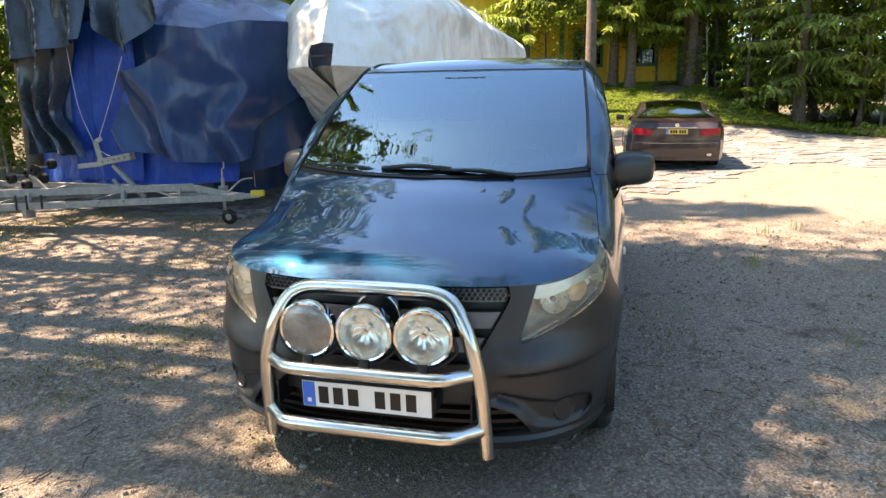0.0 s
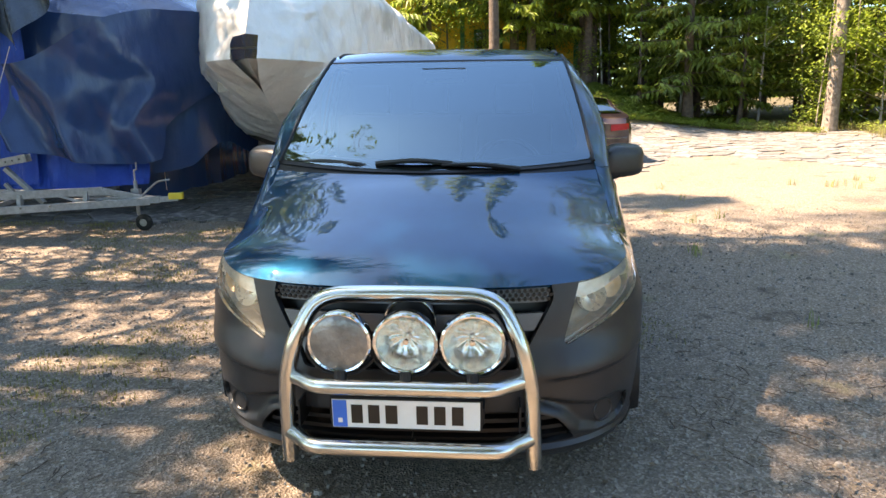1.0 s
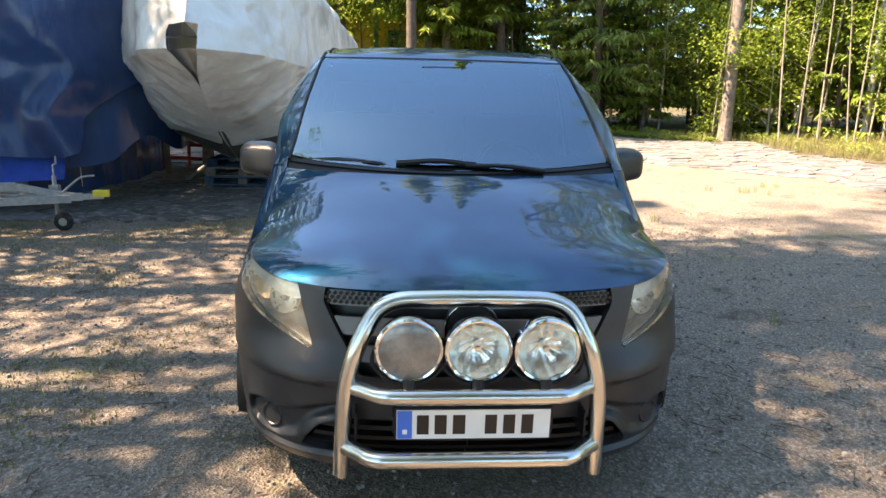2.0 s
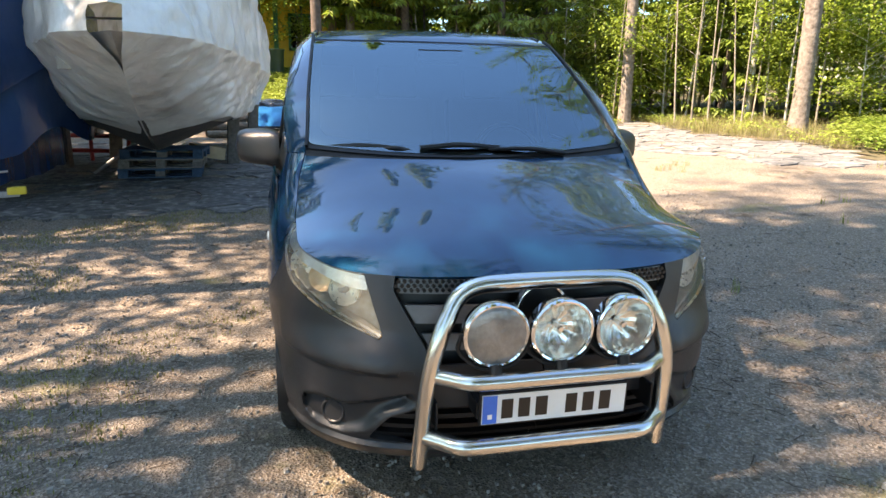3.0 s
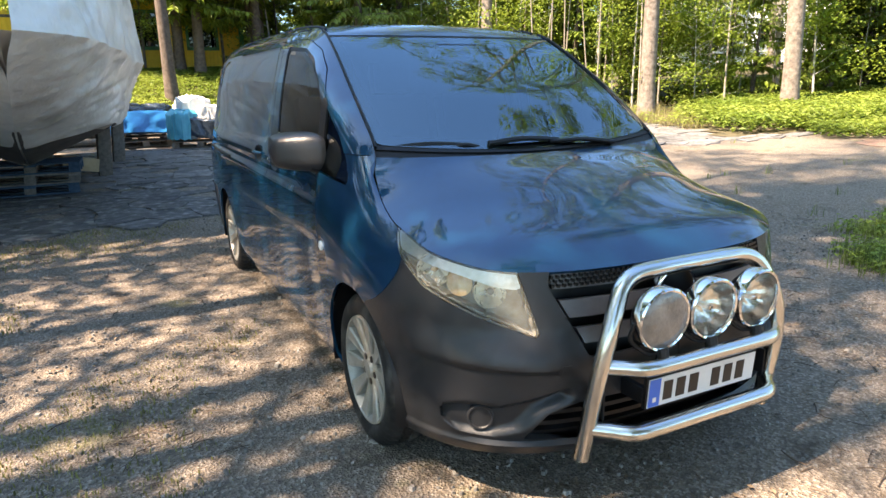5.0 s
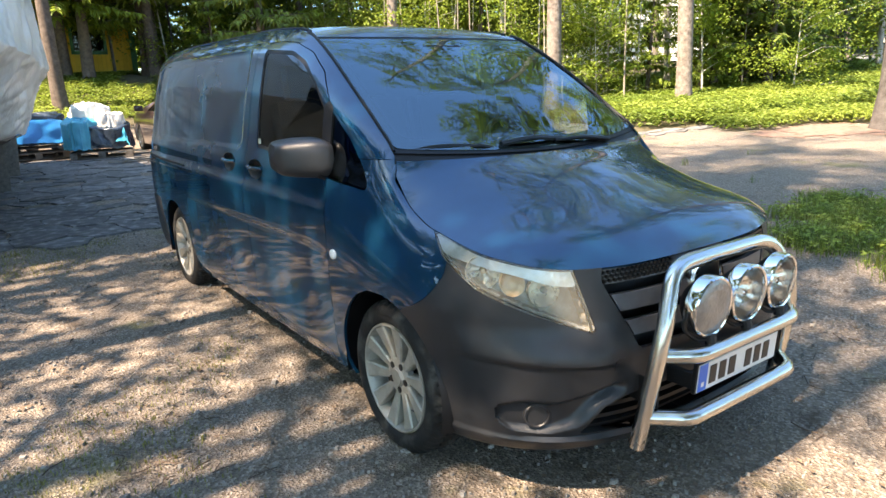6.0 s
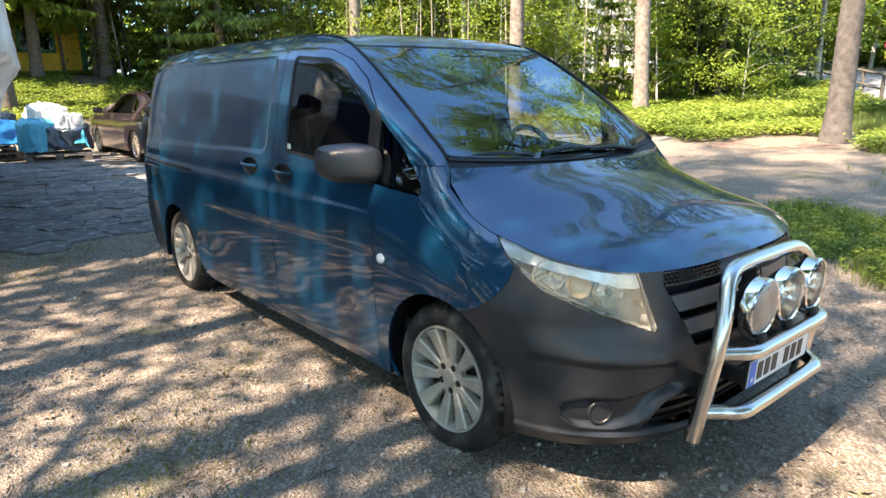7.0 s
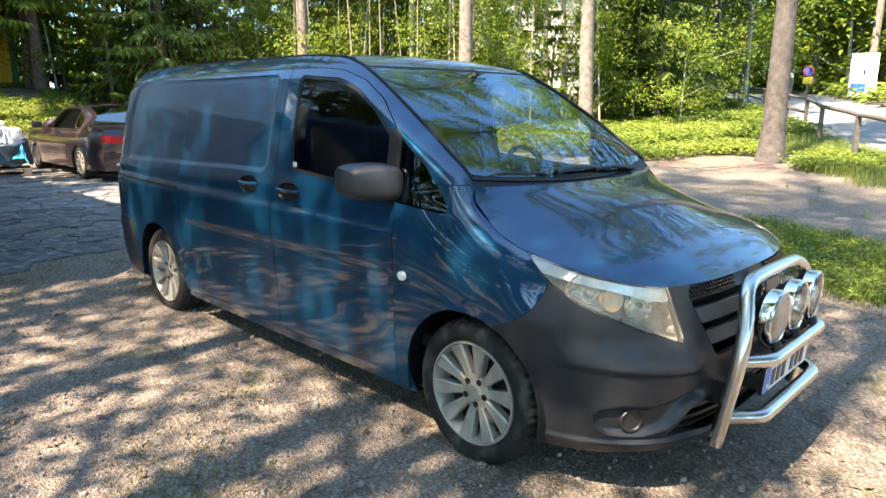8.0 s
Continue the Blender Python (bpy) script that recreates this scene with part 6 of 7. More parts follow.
def far_woods():
    """A distant belt of foliage that closes the view between the trunks."""
    rnd = random.Random(55)
    verts, faces = [], []
    for _ in range(7000):
        a = rnd.uniform(-.25, 3.3)
        r = rnd.uniform(52, 64)
        x, y = r * math.cos(a), r * math.sin(a)
        z = ground_z(x, y) + abs(rnd.gauss(0, 4.2)) + 1.2 * noise.noise((x * .15, y * .15, 2))
        w = rnd.random() * 6.283
        leaf_quad(verts, faces, Vector((x, y, z)), Vector((math.cos(w), math.sin(w), rnd.uniform(-.6, .4))), rnd.uniform(.5, 1.0), rnd.uniform(1.4, 2.8), rnd, .25)
    me = bpy.data.meshes.new("far_woods")
    me.from_pydata(verts, [], faces)
    me.materials.append(LEAVES)
    tagged(new("far_woods", me), "distant dark green woods round the yard", "woods", kind="stuff")


build_woods()
far_woods()

# ---- boats, trailer, car, pallets, house ----
def tarp_boat():
    """A boat under blue tarpaulins: draped flank and roof, torn bow flaps over a brighter sheet."""
    boat = thing("covered_boat", "boat on land wrapped in dark blue tarpaulins", "boat", at=(-6, 8, ground_z(-6, 8)))
    base = [(-7.45, 6.15), (-6.2, 5.98), (-5.05, 6.05), (-4.35, 6.65), (-3.68, 7.35), (-3.75, 9.2), (-4.6, 12.6), (-6.9, 12.8), (-8.6, 10.0)]
    outline = spline([(x, y, 0) for x, y in base], 14, True)
    mid = Vector((-5.9, 8.8, 0))
    front_y = [(-8.2, 6.55), (-7.45, 6.12), (-6.8, 6.0), (-6.2, 5.96), (-5.5, 5.96), (-5.05, 6.05), (-4.7, 6.3), (-4.35, 6.65), (-3.9, 7.1), (-3.55, 7.5)]

    def eaves(p):
        return 2.70 + .05 * math.sin(p.x * 1.7 + p.y) + .35 * smooth01((-5.2 - p.x) / 1.0)

    def low_edge(p):
        return .98 - .36 * smooth01((p.x + 5.6) / 1.0) + .14 * smooth01((p.x + 4.4) / .8) + .25 * smooth01((p.x + 4.0) / .35) * smooth01((8.4 - p.y) / 1.0)

    def sharp(v):
        """A soft fold with a crisp crest."""
        return 1 - 2 * (math.sin(v) ** 2 + .015) ** .62

    # flank and roof: folds run out from the shoulder where the frame pushes
    bm, rows = bmesh.new(), []
    for j in range(41):
        t = j / 40
        row = []
        for p in outline:
            n = (p - mid).normalized()
            low, hi = low_edge(p), eaves(p)
            z = low + (hi - low) * t
            along = (p.x + 4.6) * .8 + (p.y - 6.4)
            fan = math.atan2(2.95 - z, along + .02)
            reach = math.hypot(2.95 - z, along)
            fold = .055 * sharp(fan * 5 + .6 * noise.noise((fan * 2, reach * .5, 1))) * smooth01(reach / .8) + .030 * noise.noise((p.x * 1.3, p.y * 1.3, z * .7)) + .030 * sharp(along * 2.1 + z * .5) * (1 - t)
            back = smooth01((p.y - 7.2) / .8)
            q = p + n * ((.10 * math.sin(math.pi * min(1, t * .8)) + fold) * back - .05 * (1 - back))
            row.append((q.x, q.y, z))
        rows.append(row)
    edge_row = [Vector(q) for q in rows[-1]]
    ridge = lambda p: Vector((-5.75 + (p.x + 5.9) * .12, p.y * .8 + 2.6, 3.42 + .25 * smooth01((-5 - p.x) / 2)))
    for t in (.05, .11, .18, .26, .34, .42, .5, .6, .7, .8, .9, 1.0):
        rows.append([tuple(p.lerp(ridge(p), t) + Vector((0, 0, .16 * math.sin(math.pi * t) + .05 * noise.noise((p.x * 1.6, p.y * 1.6, t * 2)) + .018 * sharp(p.y * 2.4 + p.x * 2 + t * 2)))) for p in edge_row])
    grid(bm, rows, wrap=True)
    part("main_tarp", bm, BLUE_TARP, boat, "dark blue tarpaulin over boat and frame")

    def hang(name, label, material, x0, x1, lo, hi, out, pleats, phase, depth=.05, lean=0.0, nx=46, nz=34):
        """A hanging sheet across the bow: x0 and x1 may follow the height; soft pleats that widen downwards."""
        bm, rows = bmesh.new(), []
        for j in range(nz + 1):
            t = j / nz
            row = []
            for i in range(nx + 1):
                u = i / nx
                z = 0
                x = x0(1) + (x1(1) - x0(1)) * u
                z = lo(x) + (hi(x) - lo(x)) * t
                x = x0(z) + (x1(z) - x0(z)) * u
                wave = sharp(u * pleats * math.pi + phase + lean * t) * (.45 + .75 * (1 - t)) + .8 * noise.noise((x * 1.5 + phase, z * 1.1, phase)) + .22 * noise.noise((x * 6, z * 4 + u * 3, phase))
                hem = .06 * (1 - t) ** 4
                row.append((x, key(front_y, x) - out - depth * wave - hem, z))
            rows.append(row)
        grid(bm, rows)
        return part(name, bm, material, boat, label)

    flat = lambda v: (lambda _: v)
    hang("under_sheet", "bright blue sheet hanging below", BRIGHT_TARP, flat(-7.45), flat(-4.42), flat(.50), lambda x: 1.16 - .30 * smooth01((x + 5.7) / 1.2), .04, 7, .3, .03)
    hang("inner_sheet", "bright blue sheet in the torn opening", BRIGHT_TARP, flat(-6.95), flat(-5.55), flat(.56), flat(2.75), .07, 3, 1.1, .015)
    hang("loose_flap", "weathered dark flap of tarpaulin, torn at its foot", DARK_TARP, lambda z: -7.62 + .12 * smooth01((1.4 - z) / .5), lambda z: key([(.9, -6.25), (1.1, -6.38), (1.5, -6.78), (2.0, -6.62), (2.4, -6.46), (3.2, -6.3)], z),
         lambda x: .93 + .10 * noise.noise((x * 5, 1, 1)), flat(3.3), .22, 3, .4, .13, 1.6)
    hang("loose_flap", "weathered dark flap folded over the bow", DARK_TARP, flat(-7.42), flat(-6.05), lambda x: 2.24 + .20 * (x + 7.22), flat(3.55), .38, 2.5, 2.0, .12, 1.2)
    hang("loose_flap", "pointed dark flap of tarpaulin", DARK_TARP, flat(-6.12), flat(-5.05), lambda x: 2.17 + 1.25 * abs(x + 5.5) ** .9, flat(3.6), .30, 2.5, .8, .13, 1.8)
    hang("bow_drape", "dark blue tarpaulin swept down from the shoulder", BLUE_TARP, lambda z: -5.80 - .06 * smooth01((1.6 - z) / .6), lambda z: -3.58 - .62 * smooth01((1.95 - z) / .75), lambda x: 1.0 - .22 * smooth01((x + 5.8) / 1.3) + .36 * smooth01((x + 4.4) / .8), lambda x: 2.06 + .72 * smooth01((x + 5.75) / 1.1), .20, 2.4, 2.2, .11, 3.4, 110, 60)
    bm, rows = bmesh.new(), []
    for j in range(9):
        rows.append([(p.x + .02 * sharp(p.y * 5), p.y - .02 - .05 * (j / 8), .26 + .04 * noise.noise((p.x, p.y * 2, 3)) + 1.09 * j / 8) for p in spline([(-5.0, 6.75, 0), (-4.5, 7.2, 0), (-4.40, 8.6, 0), (-4.5, 10.4, 0), (-4.8, 11.2, 0)], 12)])
    grid(bm, rows)
    part("skirt", bm, BLUE_TARP, boat, "slack skirt of the tarpaulin")
    for pts in ([(-6.46, 5.70, 2.4), (-6.42, 5.74, 1.6), (-6.2, 5.72, 1.05)], [(-5.55, 5.66, 2.25), (-5.9, 5.72, 1.6), (-6.2, 5.72, 1.0)], [(-6.2, 5.72, 1.02), (-5.9, 5.6, .93), (-5.7, 5.4, .95)], [(-4.45, 6.98, 1.3), (-4.45, 6.96, .8), (-4.43, 6.94, .35)]):
        bm = bmesh.new()
        tube(bm, spline(pts, 6), .0045, 5)
        part("rope", bm, WHITE_TARP, boat, "thin pale rope")
    for x, y in ((-6.9, 8), (-5.0, 7.6), (-4.6, 10.5), (-7.4, 10.5)):
        part("support_block", box_bm(x - .12, x + .12, y - .12, y + .12, ground_z(x, y) - .02, .85, .01), WOOD_GREY, boat, "wooden support block")
    return boat


def silver_boat():
    """A motorboat with raked bow on pallets and posts, shrouded in silver sheeting with a hole at the bow."""
    gz = ground_z(-2.7, 9)
    boat = thing("boat_under_sheet", "boat on pallets shrouded in silver-white sheeting", "boat", at=(-2.72, 9, gz))
    cx = -2.72

    def centre_x(y):
        return cx + .22 * smooth01((8 - y) / 3)

    def hull_point(t, s):
        """t along from bow (0) to stern (1), s from keel (0) to sheer (1)."""
        y_s = 5.35 + 9.5 * t
        beam = 1.34 * (1 - (1 - min(1, t / .42)) ** 2.3) if t < .42 else 1.34
        rake = 3.1 * (1 - s) ** 1.15 * max(0, 1 - t * 3.2)
        keel = .50 + gz
        sheer = 2.05 - .25 * smooth01(t / .5)
        flat = (s / .38 * .82) if s < .38 else .82 + .18 * (s - .38) / .62
        x = beam * (flat * smooth01(.3 + t * 4) + s ** .8 * (1 - smooth01(.3 + t * 4)))
        return x, y_s + rake, keel + (sheer - keel) * s

    ts = [(k / 40) ** 1.35 for k in range(41)]
    for sign in (1, -1):
        bm = bmesh.new()
        grid(bm, [[(centre_x(hull_point(t, s)[1]) + sign * hull_point(t, s)[0], hull_point(t, s)[1], hull_point(t, s)[2]) for s in steps(0, 1, 14)] for t in ts], flip=sign > 0)
        part("hull_side", bm, HULL, boat, "pale hull side")
        bm = bmesh.new()
        grid(bm, [[(centre_x(hull_point(t, s)[1]) + sign * (hull_point(t, s)[0] + .012), hull_point(t, s)[1] - .012, hull_point(t, s)[2] - .01) for s in steps(0, .34, 5)] for t in ts], flip=sign > 0)
        part("bottom_paint", bm, ANTIFOUL, boat, "dull dark bottom paint")
    # sheet: from a ragged lower edge on the hull over the sheer to a high ridge
    for sign in (1, -1):
        def skin(u, v):
            t = u ** 1.35
            ragged = .17 + .20 * smooth01(t / .28) - .06 * noise.noise((t * 9, sign, 1)) * smooth01(t * 6)
            if v < .5:
                s = ragged + (1 - ragged) * (v / .5)
                x, y, z = hull_point(t, s)
                out = .035 + .10 * (v / .5) ** 2
                x, y = x + out * smooth01(t / .06), y - out * max(0, 1 - t * 4)
            else:
                k = (v - .5) / .5
                x, y, z = hull_point(t, 1)
                x += .135 * smooth01(t / .06)
                y -= .135 * max(0, 1 - t * 4)
                z0 = z
                top = 3.0 + .75 * smooth01(t / .22)
                x = x * (1 - .80 * smooth01((k - .45) / .55)) * (1 - .04 * math.sin(math.pi * k))
                y += 0.55 * k * max(0, 1 - t * 5)
                z = z0 + (top - z0) * k ** .85
            fold = .045 * noise.noise((y * 1.6, v * 3, sign * 3)) + .045 * abs(noise.noise((y * 3.2 + v * 4, v * 3, sign))) + .030 * noise.noise((y * 5 + v * 2, v * 5, sign)) + .035 * abs(math.sin(y * 2.4 + v * 5 * sign)) * (1 - abs(v - .5))
            fold += .05 * abs(noise.noise((y * 3.6 - v * 6, v * 8 + y * 1.5, sign * 5))) - .03 * abs(noise.noise((y * 6 + v * 9, v * 5 - y * 2, sign * 8)))
            fold *= smooth01(t / .05)
            return Vector((x + fold, y - fold * .7 * max(0, 1 - t * 4), z))

        def hole(p, u, v):
            w = (.062 if sign < 0 else .040) * smooth01((v - .30) / .22)
            return max(u / max(w, 1e-4) - 1, v - .60) + .05 * noise.noise((u * 8, v * 7, 2))

        bm = clip_panel(skin, steps(0, 1, 150), steps(0, 1, 90), [hole], rim=.0, both=False)
        for v in bm.verts:
            v.co.x = centre_x(v.co.y) + sign * v.co.x
        if sign < 0:
            bmesh.ops.reverse_faces(bm, faces=bm.faces)
        part("sheet", bm, SILVER_TARP, boat, "creased silver-white sheeting")
    bm = bmesh.new()
    tube(bm, spline([(centre_x(6) - .75, 6.2, 2.0), (centre_x(6) - .4, 5.8, 2.45), (centre_x(6), 5.7, 2.5), (centre_x(6) + .5, 6.0, 2.4)], 6), .016, 6)
    tube(bm, [(centre_x(6) - .35, 5.75, 2.45), (centre_x(6) - .35, 5.95, 1.95)], .014, 6)
    tube(bm, [(centre_x(6) - .62, 5.9, 2.2), (centre_x(6) + .3, 5.75, 2.2)], .014, 6)
    part("bow_rail", bm, STEEL, boat, "steel bow rail behind the torn sheet")
    bm = bmesh.new()
    box(bm, centre_x(7) - .7, centre_x(7) + .7, 6.5, 8, 1.7, 1.9)
    part("foredeck", bm, HULL, boat, "foredeck")
    for x, y in ((-1.86, 10.8), (-3.75, 10.4), (-3.95, 12.6), (-1.6, 12.8)):
        b = box_bm(-.10, .10, -.07, .07, -.05, 1.0, .008, pose(x, y, ground_z(x, y), 4, 3, 12))
        tagged(link("support_post", b, WOOD_GREY), "weathered wooden post propping the boat", "post", "posts under the boat")
    b = bmesh.new()
    tube(b, [(-3.9, 9.6, ground_z(-3.9, 9.6) + .02), (-2.8, 9.9, 1.0)], .03, 8)
    tagged(link("prop_pole", b, GALVANISED), "thin metal pole leaning at the hull", "pole")
    b = bmesh.new()
    for z in (.42, .15):
        tube(b, [(-5.4, 11.8, z + .2), (-3.6, 11.2, z + .2)], .04, 8)
    for x in (-5.3, -4.4, -3.7):
        tube(b, [(x, 11.8 - (x + 5.4) / 3, .12), (x, 11.8 - (x + 5.4) / 3, 1.6 if x < -4 else .65)], .035, 8)
    tagged(link("red_stand", b, RED_STEEL), "red steel boat stand behind the hull", "stand")
    b = box_bm(-.26, .26, -.2, .2, 0, .2, .006, pose(-2.25, 10.2, ground_z(-2.2, 10.2) + .20, 0, 10, 20))
    tagged(link("carton", b, CARTON), "crushed cardboard box leaning on the pallets", "box")
    return boat


def pallet(x, y, z, turn, blue, label):
    p = thing("pallet", label, "pallet", "pallets", at=(x, y, z), turn=turn)
    wood = WOOD_BLUE if blue else WOOD_GREY
    m = pose(x, y, z, 0, 0, turn)
    for k in range(5):
        part("top_board", box_bm(-.6, .6, -.40 + k * .175, -.30 + k * .175, .122, .144, .002, m), wood, p, "", False)
    for k in range(3):
        part("bottom_board", box_bm(-.6, .6, -.40 + k * .35, -.30 + k * .35, 0, .022, .002, m), wood, p, "", False)
        for q in (-.53, 0, .53):
            part("block", box_bm(q - .07, q + .07, -.40 + k * .35, -.30 + k * .35, .022, .1, .003, m), wood if q else WOOD_GREY, p, "", False)
    for q in (-.53, 0, .53):
        part("stringer", box_bm(q - .07, q + .07, -.40, .40, .1, .122, .002, m), wood, p, "", False)
    return p


def build_pallets():
    g = ground_z(-2.8, 9.2)
    for k, (blue, lab) in enumerate(((True, "weathered pallet with blue painted boards, lowest of a stack"), (False, "grey wooden pallet in the stack under the keel"), (True, "blue painted pallet in the stack under the keel"))):
        pallet(-2.82 + .04 * k, 9.3, g + .03 + k * .146, 4 - 3 * k, blue, lab)
    for x, y, t in ((-1.0, 15.6, 6), (.2, 14.7, -12), (-.95, 16.8, 4)):
        pallet(x, y, ground_z(x, y) + .02, t, False, "grey wooden pallet under a covered load")


def lump(name, label, x, y, w, d, h, material, seed, z0=.16, turn=0):
    """A load under a sheet: a lumpy drape with a loose hem."""
    bm = bmesh.new()
    g = ground_z(x, y) + z0
    rows = []
    rnd = random.Random(seed)
    for j in range(27):
        t = j / 26
        row = []
        for k in range(84):
            a = 2 * math.pi * k / 84
            c, s = math.cos(a), math.sin(a)
            n = 1 / (abs(c) ** 3.5 + abs(s) ** 3.5) ** (1 / 3.5)
            sh = (1.06 - .12 * t) if t < .6 else .99 * math.cos((t - .6) / .4 * math.pi / 2) ** .55
            wob = 1 + .10 * noise.noise((c * 3 + seed, s * 3, t * 2)) + .05 * noise.noise((c * 9 + seed, s * 9, t)) - .09 * abs(noise.noise((c * 3.5 + t * 2, s * 3.5 + seed, t * 2.5)))
            z = h * min(1, t / .62) * (1 + .16 * noise.noise((c * 1.6, s * 1.6, seed))) + (.12 * h * math.sin((max(t, .62) - .62) / .38 * math.pi / 2))
            if t < .1:
                z += .05 * noise.noise((c * 5, s * 5, seed + 3)) + .06
            z += .10 * h * abs(noise.noise((c * sh * 5 + seed, s * sh * 5, 4))) * smooth01((t - .3) / .3)
            row.append((c * n * w / 2 * sh * wob, s * n * d / 2 * sh * wob, z))
        rows.append(row)
    vs = grid(bm, rows, wrap=True)
    bm.faces.new(vs[-1])
    bmesh.ops.transform(bm, matrix=pose(x, y, g, 0, 0, turn), verts=bm.verts)
    return tagged(link(name, bm, material), label, "covered load", "covered loads in the yard")


def cloth(name, label, x, y, a, b, h, over, material, seed, z0=.16, turn=0):
    """A square sheet thrown over a box of half sizes a, b: flat top, hanging sides, pointed corners."""
    bm, rows = bmesh.new(), []
    n = 44
    for j in range(n + 1):
        row = []
        for i in range(n + 1):
            u, v = (i / n * 2 - 1) * (a + over), (j / n * 2 - 1) * (b + over * .85)
            du, dv = max(0, abs(u) - a), max(0, abs(v) - b)
            drop = math.hypot(du, dv)
            su, sv = math.copysign(1, u), math.copysign(1, v)
            pleat = .035 * noise.noise((u * 5 + seed, v * 5, 1)) + .05 * abs(noise.noise((u * 2.6, v * 2.6 + seed, 3)))
            px = su * (min(abs(u), a) + (.03 + .20 * du + pleat * min(1, drop * 8)) * (du > 0) + .05 * dv)
            py = sv * (min(abs(v), b) + (.03 + .20 * dv + pleat * min(1, drop * 8)) * (dv > 0) + .05 * du)
            pz = h - drop * .97 + .03 * noise.noise((u * 3, v * 3, seed)) + .02 * abs(noise.noise((u * 8 + v * 3, v * 6, seed)))
            row.append((px, py, max(pz, .03)))
        rows.append(row)
    grid(bm, rows)
    bmesh.ops.transform(bm, matrix=pose(x, y, ground_z(x, y) + z0, 0, 0, turn), verts=bm.verts)
    return tagged(link(name, bm, material), label, "covered load", "covered loads in the yard")


def build_loads():
    cloth("covered_load", "load on a pallet under an azure blue tarpaulin", -1.0, 15.6, .52, .38, .66, .55, AZURE_TARP, 3, .16, 6)
    lump("covered_load", "low load under a grey tarpaulin", -.95, 16.8, 1.5, .8, .66, DARK_TARP, 7, .16, 4)
    lump("covered_load", "heap of dark odds and ends on a pallet", .2, 14.75, 1.25, .9, .50, DARK_TARP, 9, .16, -12)
    lump("turquoise_sheet", "crumpled turquoise sheet over the heap", -.16, 14.62, .66, .60, .60, TURQUOISE_TARP, 5, .16, 25)
    cloth("turquoise_sheet", "turquoise sheet hanging from the heap", .46, 14.60, .20, .22, .52, .40, TURQUOISE_TARP, 8, .16, -20)
    lump("white_cushion", "dusty white cushion on the heap", .40, 14.55, .56, .42, .30, WHITE_TARP, 12, .60, -8)
    lump("white_sheet", "cream white sheet heaped over the load", .10, 15.0, .80, .50, .82, WHITE_TARP, 15, .16, 14)
    # grey beams and sawn logs stacked behind the boat
    rnd = random.Random(41)
    for k in range(11):
        row = k // 4
        x, y = -2.15 + rnd.uniform(-.12, .12), 16.3 + (k % 4) * .27 + row * .12
        r = rnd.uniform(.085, .12)
        b = bmesh.new()
        L = rnd.uniform(.65, .95)
        z = ground_z(x, y) + .10 + row * .19
        tube(b, [(x - L, y, z), (x, y + rnd.uniform(-.02, .02), z + .01), (x + L, y + rnd.uniform(-.06, .06), z)], [r, r * .97, r * .93], 10)
        tagged(link("log", b, WOOD_GREY), "weathered grey log in a stack behind the boat", "log", "stacked logs")
    rnd = random.Random(31)
    for k in range(9):
        x, y = 1.0 + rnd.uniform(-.5, 1.0), 14.0 + rnd.uniform(-1.2, 1.2)
        b = box_bm(-.5, .5, -.06, .06, 0, .02, .002, pose(x, y, ground_z(x, y) + .03, 0, 2, rnd.uniform(-25, 40)))
        tagged(link("plank", b, WOOD_GREY, None, "", False), "loose weathered plank on the ground", "plank", "planks on the ground")


